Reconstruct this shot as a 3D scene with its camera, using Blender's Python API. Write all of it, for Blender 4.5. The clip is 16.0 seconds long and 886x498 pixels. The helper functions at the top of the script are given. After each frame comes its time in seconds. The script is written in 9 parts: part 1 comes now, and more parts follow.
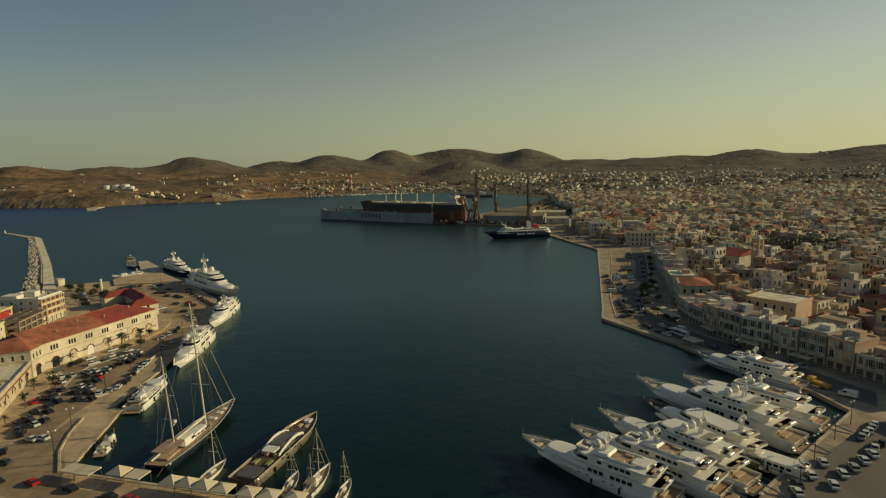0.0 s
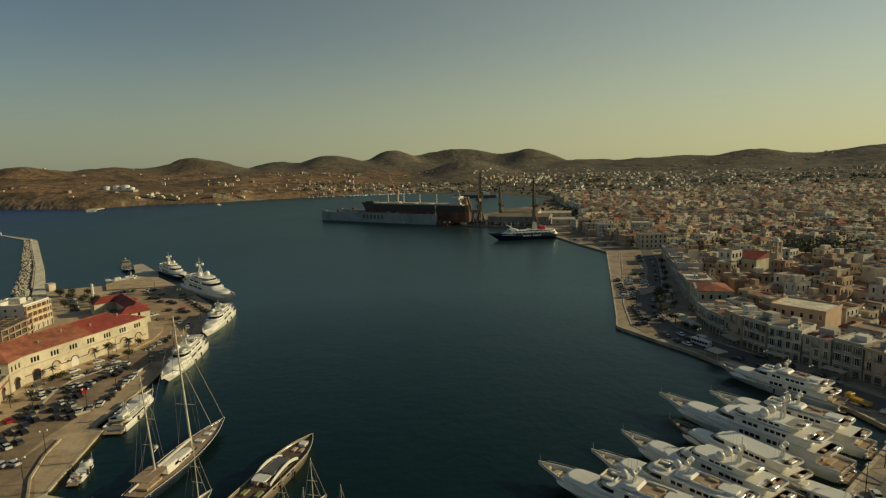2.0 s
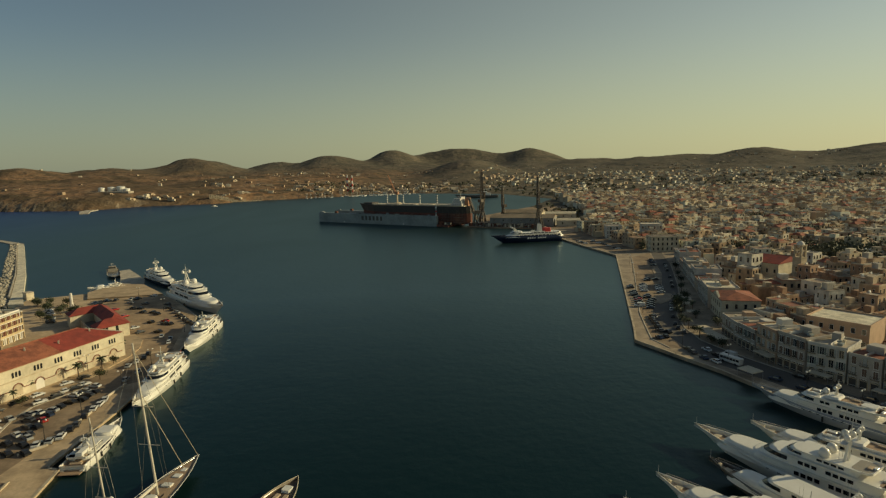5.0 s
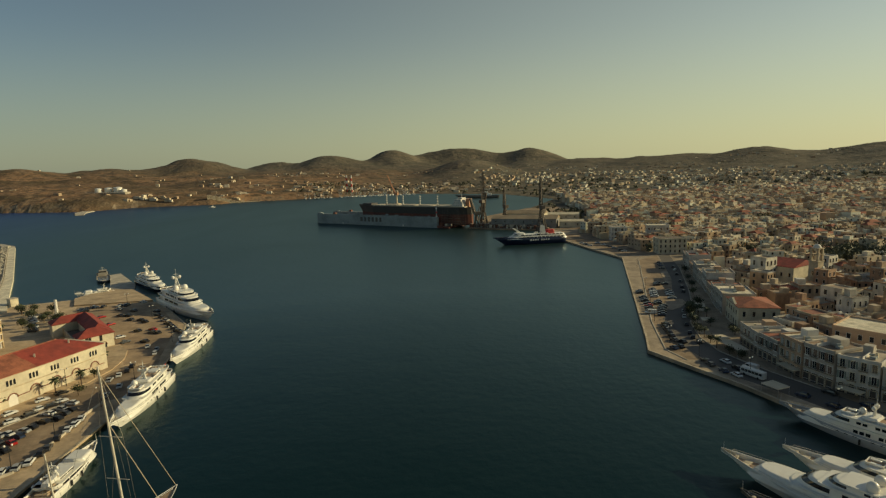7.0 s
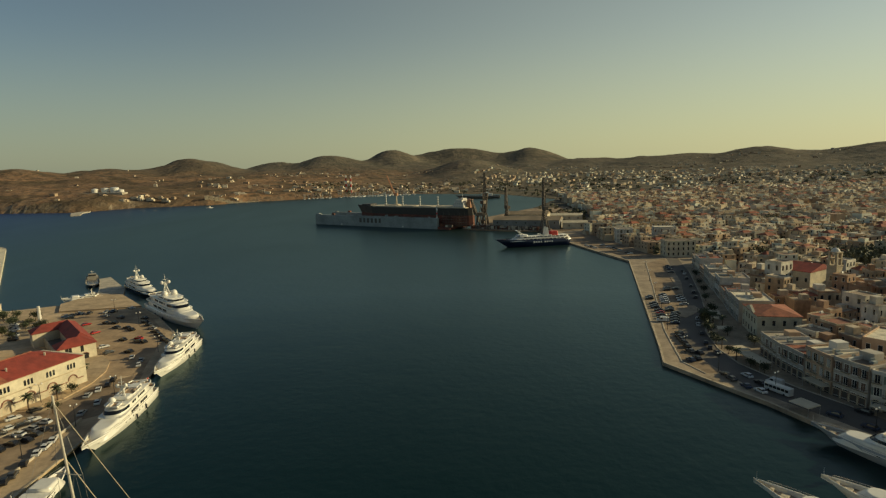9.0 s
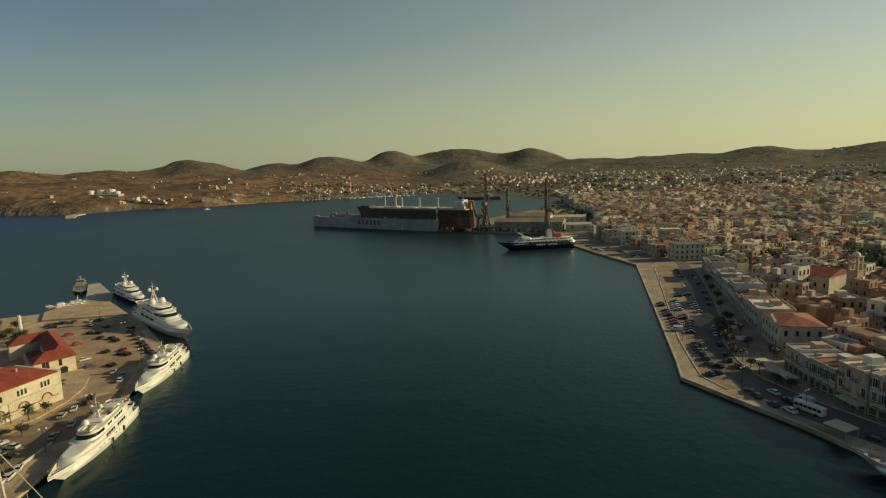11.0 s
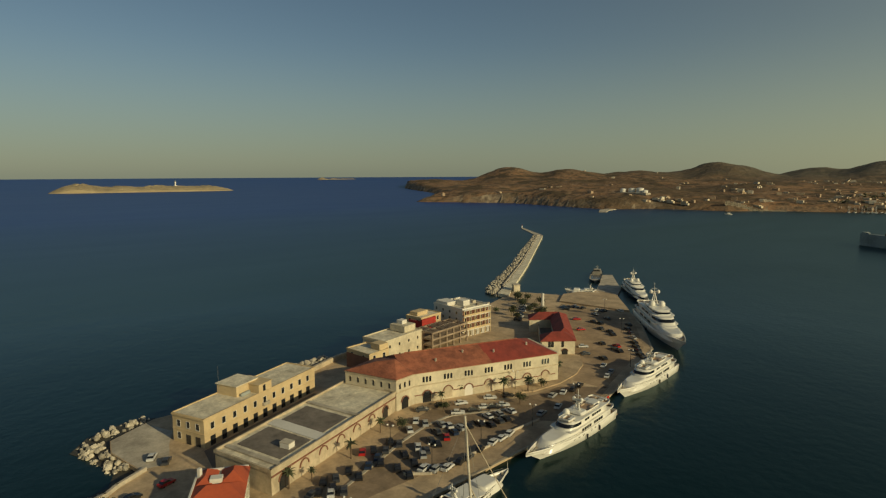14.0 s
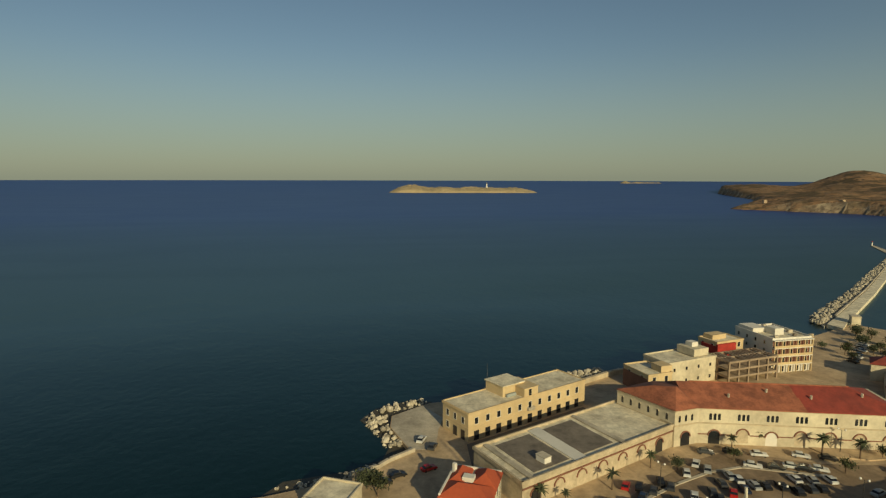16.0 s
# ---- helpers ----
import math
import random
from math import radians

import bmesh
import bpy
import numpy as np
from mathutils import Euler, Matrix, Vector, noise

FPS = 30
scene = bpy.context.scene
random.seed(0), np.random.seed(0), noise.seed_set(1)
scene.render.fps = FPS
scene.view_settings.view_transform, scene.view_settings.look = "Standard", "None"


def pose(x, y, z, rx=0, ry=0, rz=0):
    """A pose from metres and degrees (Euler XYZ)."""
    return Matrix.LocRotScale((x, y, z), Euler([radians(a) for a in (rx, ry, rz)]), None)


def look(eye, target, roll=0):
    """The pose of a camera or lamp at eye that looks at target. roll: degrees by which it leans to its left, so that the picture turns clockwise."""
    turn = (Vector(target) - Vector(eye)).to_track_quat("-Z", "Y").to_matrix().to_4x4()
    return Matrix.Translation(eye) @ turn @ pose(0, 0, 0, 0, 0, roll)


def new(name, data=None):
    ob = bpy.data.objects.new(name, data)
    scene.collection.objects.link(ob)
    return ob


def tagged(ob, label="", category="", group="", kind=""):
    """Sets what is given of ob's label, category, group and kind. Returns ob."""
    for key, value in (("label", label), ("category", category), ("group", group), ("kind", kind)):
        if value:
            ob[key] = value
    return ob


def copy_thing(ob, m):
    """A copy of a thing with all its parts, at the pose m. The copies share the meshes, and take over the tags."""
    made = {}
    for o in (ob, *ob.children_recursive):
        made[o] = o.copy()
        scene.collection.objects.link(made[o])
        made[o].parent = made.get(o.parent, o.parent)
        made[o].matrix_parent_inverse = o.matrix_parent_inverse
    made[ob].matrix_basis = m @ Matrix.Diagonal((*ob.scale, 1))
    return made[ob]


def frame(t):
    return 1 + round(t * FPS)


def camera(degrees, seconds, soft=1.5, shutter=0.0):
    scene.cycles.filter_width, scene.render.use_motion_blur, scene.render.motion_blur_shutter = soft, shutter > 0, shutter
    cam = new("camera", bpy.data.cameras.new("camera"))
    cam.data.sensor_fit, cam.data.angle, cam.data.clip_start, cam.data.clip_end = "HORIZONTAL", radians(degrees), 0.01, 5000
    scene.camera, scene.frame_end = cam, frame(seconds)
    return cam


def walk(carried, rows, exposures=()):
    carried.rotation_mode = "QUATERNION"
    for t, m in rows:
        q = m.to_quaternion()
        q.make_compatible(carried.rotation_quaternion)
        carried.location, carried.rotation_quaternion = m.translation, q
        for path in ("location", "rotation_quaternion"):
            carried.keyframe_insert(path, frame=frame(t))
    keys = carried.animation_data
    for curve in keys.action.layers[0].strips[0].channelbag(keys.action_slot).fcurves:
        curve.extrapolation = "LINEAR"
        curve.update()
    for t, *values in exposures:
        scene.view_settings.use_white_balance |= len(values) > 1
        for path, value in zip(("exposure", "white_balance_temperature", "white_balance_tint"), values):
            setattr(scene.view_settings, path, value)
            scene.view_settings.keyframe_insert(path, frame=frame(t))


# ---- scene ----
cam = camera(74.25, 16.0, soft=1.25)


def aim(x, y, z, yaw, pitch, lean):
    return pose(x, y, z, 90 + pitch, 0, yaw) @ pose(0, 0, 0, 0, 0, lean)


# seconds, place, yaw, pitch, lean
PATH = [
    (0.0, 1.08, -8.87, 75.04, -0.19, -8.46, -1.29),
    (0.5, 0.92, -5.29, 74.88, -0.14, -8.45, -1.31),
    (1.0, 0.60, -1.73, 74.79, -0.07, -8.43, -1.30),
    (1.5, 0.25, 1.90, 74.81, 0.06, -8.44, -1.37),
    (2.0, -0.13, 5.54, 74.73, 0.05, -8.43, -1.41),
    (2.5, -0.37, 9.11, 74.57, 0.05, -8.42, -1.46),
    (3.0, -0.64, 12.92, 74.50, 0.05, -8.42, -1.51),
    (3.5, -0.80, 16.52, 74.53, 0.03, -8.43, -1.54),
    (4.0, -0.96, 20.10, 74.62, 0.04, -8.44, -1.58),
    (6.5, -1.68, 37.38, 74.83, 0.03, -8.47, -1.67),
    (7.0, -1.78, 40.81, 74.89, 0.05, -8.47, -1.72),
    (7.5, -1.90, 44.24, 74.92, 0.06, -8.48, -1.71),
    (8.0, -2.04, 47.74, 74.97, 0.06, -8.47, -1.74),
    (8.5, -2.18, 51.11, 74.91, 0.07, -8.48, -1.72),
    (11.0, -2.86, 68.97, 74.95, 0.04, -8.41, -1.86),
    (11.5, -3.53, 71.92, 74.98, 4.23, -8.28, -1.73),
    (12.0, -3.78, 75.08, 75.10, 11.54, -8.06, -1.53),
    (12.5, -4.16, 78.46, 75.10, 20.25, -7.81, -1.25),
    (13.0, -5.01, 82.12, 75.00, 29.83, -7.55, -0.85),
    (13.5, -6.12, 85.62, 75.01, 38.73, -7.43, -0.52),
    (14.0, -7.27, 88.63, 74.66, 48.08, -7.28, -0.26),
    (14.5, -8.66, 91.40, 74.30, 56.23, -7.15, -0.04),
    (15.0, -10.61, 94.03, 74.11, 64.57, -7.10, 0.10),
    (15.5, -12.54, 96.57, 73.73, 72.34, -7.06, 0.28),
    (16.0, -14.28, 99.23, 73.51, 76.88, -6.91, 0.14),
]
walk(cam, [(r[0], aim(*r[1:])) for r in PATH], [(0.0, -0.57, 6600, 1), (4.0, -0.55, 6600, 1), (6.5, -0.40, 6600, 1), (11.3, -0.38, 6600, 1), (12.0, -0.54, 6600, 1), (12.8, -0.84, 6550, 1), (13.6, -0.84, 6550, 1), (14.5, -0.52, 6500, 1), (16.0, -0.50, 6500, 1)])

# ---- light ----
SUN_AZ = radians(-82)      # from +y towards -x
SUN_EL = radians(20.5)

world = bpy.data.worlds.new("sky")
scene.world = world
world.use_nodes = True
wn = world.node_tree.nodes
sky = wn.new("ShaderNodeTexSky")
sky.sky_type = "NISHITA"
sky.sun_disc = False
sky.sun_elevation = SUN_EL
sky.sun_rotation = -SUN_AZ
sky.air_density = 1.0
sky.dust_density = 0.6
sky.ozone_density = 1.0
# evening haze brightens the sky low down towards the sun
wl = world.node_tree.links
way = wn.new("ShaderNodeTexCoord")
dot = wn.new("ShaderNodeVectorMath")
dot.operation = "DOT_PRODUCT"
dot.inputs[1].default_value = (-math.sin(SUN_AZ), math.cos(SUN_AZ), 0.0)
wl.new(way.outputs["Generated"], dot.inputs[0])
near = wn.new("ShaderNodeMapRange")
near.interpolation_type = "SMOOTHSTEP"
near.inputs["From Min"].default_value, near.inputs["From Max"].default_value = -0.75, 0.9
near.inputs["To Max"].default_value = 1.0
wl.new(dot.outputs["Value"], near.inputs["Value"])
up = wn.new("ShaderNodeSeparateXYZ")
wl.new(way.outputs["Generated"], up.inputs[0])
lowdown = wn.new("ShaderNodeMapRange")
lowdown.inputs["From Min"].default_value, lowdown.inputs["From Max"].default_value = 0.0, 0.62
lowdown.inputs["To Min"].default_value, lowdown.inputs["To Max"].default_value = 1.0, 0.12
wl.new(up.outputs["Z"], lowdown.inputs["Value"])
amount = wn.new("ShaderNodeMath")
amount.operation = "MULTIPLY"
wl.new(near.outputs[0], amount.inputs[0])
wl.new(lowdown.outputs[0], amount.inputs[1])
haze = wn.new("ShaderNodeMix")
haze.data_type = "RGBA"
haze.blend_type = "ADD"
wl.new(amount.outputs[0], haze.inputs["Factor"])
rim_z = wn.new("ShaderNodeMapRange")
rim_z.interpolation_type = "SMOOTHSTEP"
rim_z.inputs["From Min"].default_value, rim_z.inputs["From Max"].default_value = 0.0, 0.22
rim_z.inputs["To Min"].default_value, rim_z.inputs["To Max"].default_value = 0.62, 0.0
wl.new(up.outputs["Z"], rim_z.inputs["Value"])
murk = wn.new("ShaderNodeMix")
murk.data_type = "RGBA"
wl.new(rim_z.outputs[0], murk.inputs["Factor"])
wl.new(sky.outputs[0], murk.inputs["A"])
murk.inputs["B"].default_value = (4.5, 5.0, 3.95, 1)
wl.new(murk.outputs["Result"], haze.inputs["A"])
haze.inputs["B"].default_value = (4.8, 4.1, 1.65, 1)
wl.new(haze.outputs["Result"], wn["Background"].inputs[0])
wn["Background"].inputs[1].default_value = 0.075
sun = new("sun", bpy.data.lights.new("sun", "SUN"))
sun.data.energy = 5.2
sun.data.angle = radians(0.6)
sun.data.color = (1.0, 0.82, 0.50)
sun.matrix_world = look((-math.sin(SUN_AZ) * math.cos(SUN_EL), math.cos(SUN_AZ) * math.cos(SUN_EL), math.sin(SUN_EL)), (0, 0, 0))


# ---- materials ----
def mat(name, c1, c2=None, rough=0.7, metal=0.0, scale=0.3, fine=4.0, bump=0.0, vary=0.0, dist=0.05, spec=0.5, stain=0.0):
    """Two-scale noise between two colours; vary: difference from object to object."""
    m = bpy.data.materials.new(name)
    m.use_nodes = True
    n, l = m.node_tree.nodes, m.node_tree.links
    b = n["Principled BSDF"]
    b.inputs["Roughness"].default_value = rough
    b.inputs["Metallic"].default_value = metal
    b.inputs["Specular IOR Level"].default_value = spec
    c2 = c2 or tuple(x * 0.75 for x in c1)
    tc = n.new("ShaderNodeTexCoord")
    n1, n2 = n.new("ShaderNodeTexNoise"), n.new("ShaderNodeTexNoise")
    n1.inputs["Scale"].default_value, n2.inputs["Scale"].default_value = scale, fine
    n1.inputs["Detail"].default_value, n2.inputs["Detail"].default_value = 4, 3
    l.new(tc.outputs["Object"], n1.inputs["Vector"])
    l.new(tc.outputs["Object"], n2.inputs["Vector"])
    add = n.new("ShaderNodeMath")
    add.operation = "MULTIPLY_ADD"
    l.new(n2.outputs["Fac"], add.inputs[0])
    add.inputs[1].default_value = 0.4
    l.new(n1.outputs["Fac"], add.inputs[2])
    ramp = n.new("ShaderNodeValToRGB")
    ramp.color_ramp.elements[0].position, ramp.color_ramp.elements[1].position = 0.5, 0.9
    ramp.color_ramp.elements[0].color, ramp.color_ramp.elements[1].color = (*c1, 1), (*c2, 1)
    l.new(add.outputs[0], ramp.inputs["Fac"])
    out = ramp.outputs["Color"]
    if stain:
        # ragged dirt patches and run-off streaks
        n3, r3, h3 = n.new("ShaderNodeTexNoise"), n.new("ShaderNodeMapRange"), n.new("ShaderNodeHueSaturation")
        n3.inputs["Scale"].default_value, n3.inputs["Detail"].default_value, n3.inputs["Roughness"].default_value = scale * 1.9, 9, 0.72
        n3.inputs["Distortion"].default_value = 0.15
        l.new(tc.outputs["Object"], n3.inputs["Vector"])
        r3.inputs["From Min"].default_value, r3.inputs["From Max"].default_value = 0.40, 0.66
        r3.inputs["To Min"].default_value, r3.inputs["To Max"].default_value = 1.0 + stain * 0.3, 1.0 - stain
        l.new(n3.outputs["Fac"], r3.inputs["Value"])
        l.new(r3.outputs[0], h3.inputs["Value"])
        l.new(out, h3.inputs["Color"])
        out = h3.outputs["Color"]
    if vary:
        oi = n.new("ShaderNodeObjectInfo")
        hsv = n.new("ShaderNodeHueSaturation")
        mr = n.new("ShaderNodeMapRange")
        mr.inputs["To Min"].default_value, mr.inputs["To Max"].default_value = 1 - vary, 1 + vary
        l.new(oi.outputs["Random"], mr.inputs["Value"])
        l.new(mr.outputs[0], hsv.inputs["Value"])
        l.new(out, hsv.inputs["Color"])
        out = hsv.outputs["Color"]
    l.new(out, b.inputs["Base Color"])
    if bump:
        bp = n.new("ShaderNodeBump")
        bp.inputs["Strength"].default_value, bp.inputs["Distance"].default_value = bump, dist
        l.new(add.outputs[0], bp.inputs["Height"])
        l.new(bp.outputs[0], b.inputs["Normal"])
    return m


def ramped(name, stops, rough=0.75, source="object", dirt=0.35, scale=0.25):
    """A paint whose colour is picked at random, per object or per island of a joined mesh, with dirt."""
    m = bpy.data.materials.new(name)
    m.use_nodes = True
    n, l = m.node_tree.nodes, m.node_tree.links
    b = n["Principled BSDF"]
    b.inputs["Roughness"].default_value = rough
    src = n.new("ShaderNodeObjectInfo").outputs["Random"] if source == "object" else n.new("ShaderNodeNewGeometry").outputs["Random Per Island"]
    ramp = n.new("ShaderNodeValToRGB")
    ramp.color_ramp.interpolation = "CONSTANT"
    e = ramp.color_ramp.elements
    for i, c in enumerate(stops):
        el = e[i] if i < 2 else e.new(i / len(stops))
        el.position = i / len(stops)
        el.color = (*c, 1)
    l.new(src, ramp.inputs["Fac"])
    tc = n.new("ShaderNodeTexCoord")
    n1 = n.new("ShaderNodeTexNoise")
    n1.inputs["Scale"].default_value, n1.inputs["Detail"].default_value = scale, 6
    l.new(tc.outputs["Object"], n1.inputs["Vector"])
    mr = n.new("ShaderNodeMapRange")
    mr.inputs["From Min"].default_value, mr.inputs["From Max"].default_value = 0.35, 0.7
    mr.inputs["To Min"].default_value, mr.inputs["To Max"].default_value = 1.0, 1 - dirt
    l.new(n1.outputs["Fac"], mr.inputs["Value"])
    hsv = n.new("ShaderNodeHueSaturation")
    l.new(ramp.outputs["Color"], hsv.inputs["Color"])
    l.new(mr.outputs[0], hsv.inputs["Value"])
    l.new(hsv.outputs["Color"], b.inputs["Base Color"])
    return m


def glass_mat(name, c, rough=0.08):
    m = bpy.data.materials.new(name)
    m.use_nodes = True
    b = m.node_tree.nodes["Principled BSDF"]
    b.inputs["Base Color"].default_value = (*c, 1)
    b.inputs["Roughness"].default_value = rough
    b.inputs["Specular IOR Level"].default_value = 0.8
    return m


def water_mat():
    """Deep water: a dark body colour under a wave-broken gloss that never gets mirror-like at a glance."""
    m = bpy.data.materials.new("sea_water")
    m.use_nodes = True
    n, l = m.node_tree.nodes, m.node_tree.links
    n.remove(n["Principled BSDF"])
    body, gloss, mixs = n.new("ShaderNodeBsdfDiffuse"), n.new("ShaderNodeBsdfGlossy"), n.new("ShaderNodeMixShader")
    gloss.inputs["Roughness"].default_value = 0.28
    gloss.inputs["Color"].default_value = (0.74, 0.89, 0.92, 1)
    tc = n.new("ShaderNodeTexCoord")
    big = n.new("ShaderNodeTexNoise")
    big.inputs["Scale"].default_value, big.inputs["Detail"].default_value = 0.0035, 3
    l.new(tc.outputs["Object"], big.inputs["Vector"])
    ramp = n.new("ShaderNodeValToRGB")
    ramp.color_ramp.elements[0].position, ramp.color_ramp.elements[1].position = 0.35, 0.7
    ramp.color_ramp.elements[0].color, ramp.color_ramp.elements[1].color = (0.0017, 0.0120, 0.0116, 1), (0.0029, 0.0162, 0.0154, 1)
    l.new(big.outputs["Fac"], ramp.inputs["Fac"])
    # the open sea to the west is deeper blue
    sep = n.new("ShaderNodeSeparateXYZ")
    l.new(tc.outputs["Object"], sep.inputs[0])
    west = n.new("ShaderNodeMapRange")
    west.inputs["From Min"].default_value, west.inputs["From Max"].default_value = -380, -1150
    l.new(sep.outputs["X"], west.inputs["Value"])
    mix = n.new("ShaderNodeMix")
    mix.data_type = "RGBA"
    l.new(west.outputs[0], mix.inputs["Factor"])
    l.new(ramp.outputs["Color"], mix.inputs["A"])
    mix.inputs["B"].default_value = (0.003, 0.016, 0.165, 1)
    l.new(mix.outputs["Result"], body.inputs["Color"])
    w1, w2 = n.new("ShaderNodeTexNoise"), n.new("ShaderNodeTexNoise")
    w1.inputs["Scale"].default_value, w1.inputs["Detail"].default_value = 0.3, 6
    w2.inputs["Scale"].default_value, w2.inputs["Detail"].default_value = 0.05, 3
    for w in (w1, w2):
        l.new(tc.outputs["Object"], w.inputs["Vector"])
    add = n.new("ShaderNodeMath")
    add.operation = "MULTIPLY_ADD"
    l.new(w2.outputs["Fac"], add.inputs[0])
    add.inputs[1].default_value = 2.0
    l.new(w1.outputs["Fac"], add.inputs[2])
    bp = n.new("ShaderNodeBump")
    bp.inputs["Strength"].default_value, bp.inputs["Distance"].default_value = 0.6, 0.4
    l.new(add.outputs[0], bp.inputs["Height"])
    l.new(bp.outputs[0], gloss.inputs["Normal"])
    fr = n.new("ShaderNodeFresnel")
    fr.inputs["IOR"].default_value = 1.33
    cap = n.new("ShaderNodeMath")
    cap.operation = "MINIMUM"
    cap.inputs[1].default_value = 0.27
    l.new(fr.outputs[0], cap.inputs[0])
    # wind streaks: smoother and rougher lanes on the surface
    mp, lane, share = n.new("ShaderNodeMapping"), n.new("ShaderNodeTexNoise"), n.new("ShaderNodeMapRange")
    mp.inputs["Scale"].default_value = (0.011, 0.004, 0.01)
    mp.inputs["Rotation"].default_value = (0, 0, 0.5)
    lane.inputs["Scale"].default_value, lane.inputs["Detail"].default_value, lane.inputs["Distortion"].default_value = 1.0, 6, 0.8
    share.inputs["From Min"].default_value, share.inputs["From Max"].default_value = 0.35, 0.7
    share.inputs["To Min"].default_value, share.inputs["To Max"].default_value = 0.96, 1.04
    l.new(tc.outputs["Object"], mp.inputs["Vector"])
    l.new(mp.outputs[0], lane.inputs["Vector"])
    l.new(lane.outputs["Fac"], share.inputs["Value"])
    amt = n.new("ShaderNodeMath")
    amt.operation = "MULTIPLY"
    l.new(cap.outputs[0], amt.inputs[0])
    l.new(share.outputs[0], amt.inputs[1])
    l.new(amt.outputs[0], mixs.inputs[0])
    l.new(body.outputs[0], mixs.inputs[1])
    l.new(gloss.outputs[0], mixs.inputs[2])
    l.new(mixs.outputs[0], n["Material Output"].inputs["Surface"])
    return m


def land_mat():
    """Dry hillside: ochre soil, grey rock and dark scrub in patches, with rock on steep ground."""
    m = bpy.data.materials.new("dry_hillside")
    m.use_nodes = True
    n, l = m.node_tree.nodes, m.node_tree.links
    b = n["Principled BSDF"]
    b.inputs["Roughness"].default_value = 0.95
    b.inputs["Specular IOR Level"].default_value = 0.1
    tc = n.new("ShaderNodeTexCoord")

    def noise_ramp(scale, lo, hi, detail=6):
        t, r = n.new("ShaderNodeTexNoise"), n.new("ShaderNodeMapRange")
        t.inputs["Scale"].default_value, t.inputs["Detail"].default_value = scale, detail
        r.inputs["From Min"].default_value, r.inputs["From Max"].default_value = lo, hi
        l.new(tc.outputs["Object"], t.inputs["Vector"])
        l.new(t.outputs["Fac"], r.inputs["Value"])
        return r.outputs[0]

    def mixc(f, a, c):
        x = n.new("ShaderNodeMix")
        x.data_type = "RGBA"
        l.new(f, x.inputs["Factor"])
        for k, v in (("A", a), ("B", c)):
            if isinstance(v, tuple):
                x.inputs[k].default_value = (*v, 1)
            else:
                l.new(v, x.inputs[k])
        return x.outputs["Result"]
    soil = mixc(noise_ramp(0.004, 0.4, 0.6), (0.31, 0.18, 0.095), (0.22, 0.135, 0.078))
    soil = mixc(noise_ramp(0.03, 0.45, 0.65), soil, (0.27, 0.185, 0.115))
    soil = mixc(noise_ramp(0.012, 0.5, 0.58), soil, (0.10, 0.075, 0.045))
    soil = mixc(noise_ramp(0.06, 0.5, 0.62, 3), soil, (0.115, 0.08, 0.05))
    soil = mixc(noise_ramp(0.0022, 0.52, 0.62), soil, (0.12, 0.085, 0.052))
    # greener and scrubbier to the south-west (higher x)
    sep = n.new("ShaderNodeSeparateXYZ")
    l.new(tc.outputs["Object"], sep.inputs[0])
    green = n.new("ShaderNodeMapRange")
    green.inputs["From Min"].default_value, green.inputs["From Max"].default_value = -350, 150
    l.new(sep.outputs["X"], green.inputs["Value"])
    # scrub colours lifted to stand in for distance haze
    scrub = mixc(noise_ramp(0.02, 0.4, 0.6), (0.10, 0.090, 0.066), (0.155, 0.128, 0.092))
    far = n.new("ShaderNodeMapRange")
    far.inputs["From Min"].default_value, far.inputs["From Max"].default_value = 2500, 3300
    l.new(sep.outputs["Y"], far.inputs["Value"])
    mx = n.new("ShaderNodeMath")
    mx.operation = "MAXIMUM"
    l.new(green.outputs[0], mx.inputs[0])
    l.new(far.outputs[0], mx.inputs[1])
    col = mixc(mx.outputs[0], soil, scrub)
    geo = n.new("ShaderNodeNewGeometry")
    sz = n.new("ShaderNodeSeparateXYZ")
    l.new(geo.outputs["True Normal"], sz.inputs[0])
    steep = n.new("ShaderNodeMapRange")
    steep.inputs["From Min"].default_value, steep.inputs["From Max"].default_value = 0.93, 0.75
    l.new(sz.outputs["Z"], steep.inputs["Value"])
    col = mixc(steep.outputs[0], col, mixc(noise_ramp(0.05, 0.4, 0.6), (0.38, 0.30, 0.205), (0.20, 0.15, 0.105)))
    l.new(col, b.inputs["Base Color"])
    bp = n.new("ShaderNodeBump")
    bp.inputs["Strength"].default_value, bp.inputs["Distance"].default_value = 0.9, 5.0
    l.new(noise_ramp(0.04, 0.2, 0.8), bp.inputs["Height"])
    l.new(bp.outputs[0], b.inputs["Normal"])
    return m


WATER, LAND = water_mat(), land_mat()
ASPHALT = mat("asphalt", (0.155, 0.132, 0.108), (0.11, 0.095, 0.08), 0.9, scale=0.06, fine=1.5, bump=0.2)
LOT = mat("dusty_old_asphalt", (0.35, 0.25, 0.155), (0.235, 0.165, 0.103), 0.92, scale=0.07, fine=1.2, bump=0.2, stain=0.4)
TOWN_PAVING = mat("town_quay_paving", (0.42, 0.325, 0.22), (0.29, 0.225, 0.155), 0.85, scale=0.08, fine=1.0, bump=0.2, stain=0.4)
PAVING = mat("quay_paving", (0.58, 0.43, 0.265), (0.41, 0.295, 0.178), 0.85, scale=0.08, fine=1.0, bump=0.2, stain=0.35)
DUST = mat("dusty_ground", (0.46, 0.325, 0.195), (0.32, 0.22, 0.132), 0.95, scale=0.05, fine=0.8, bump=0.2, stain=0.4)
CONCRETE = mat("concrete", (0.56, 0.49, 0.38), (0.40, 0.345, 0.265), 0.9, scale=0.1, fine=2, bump=0.2, stain=0.35)
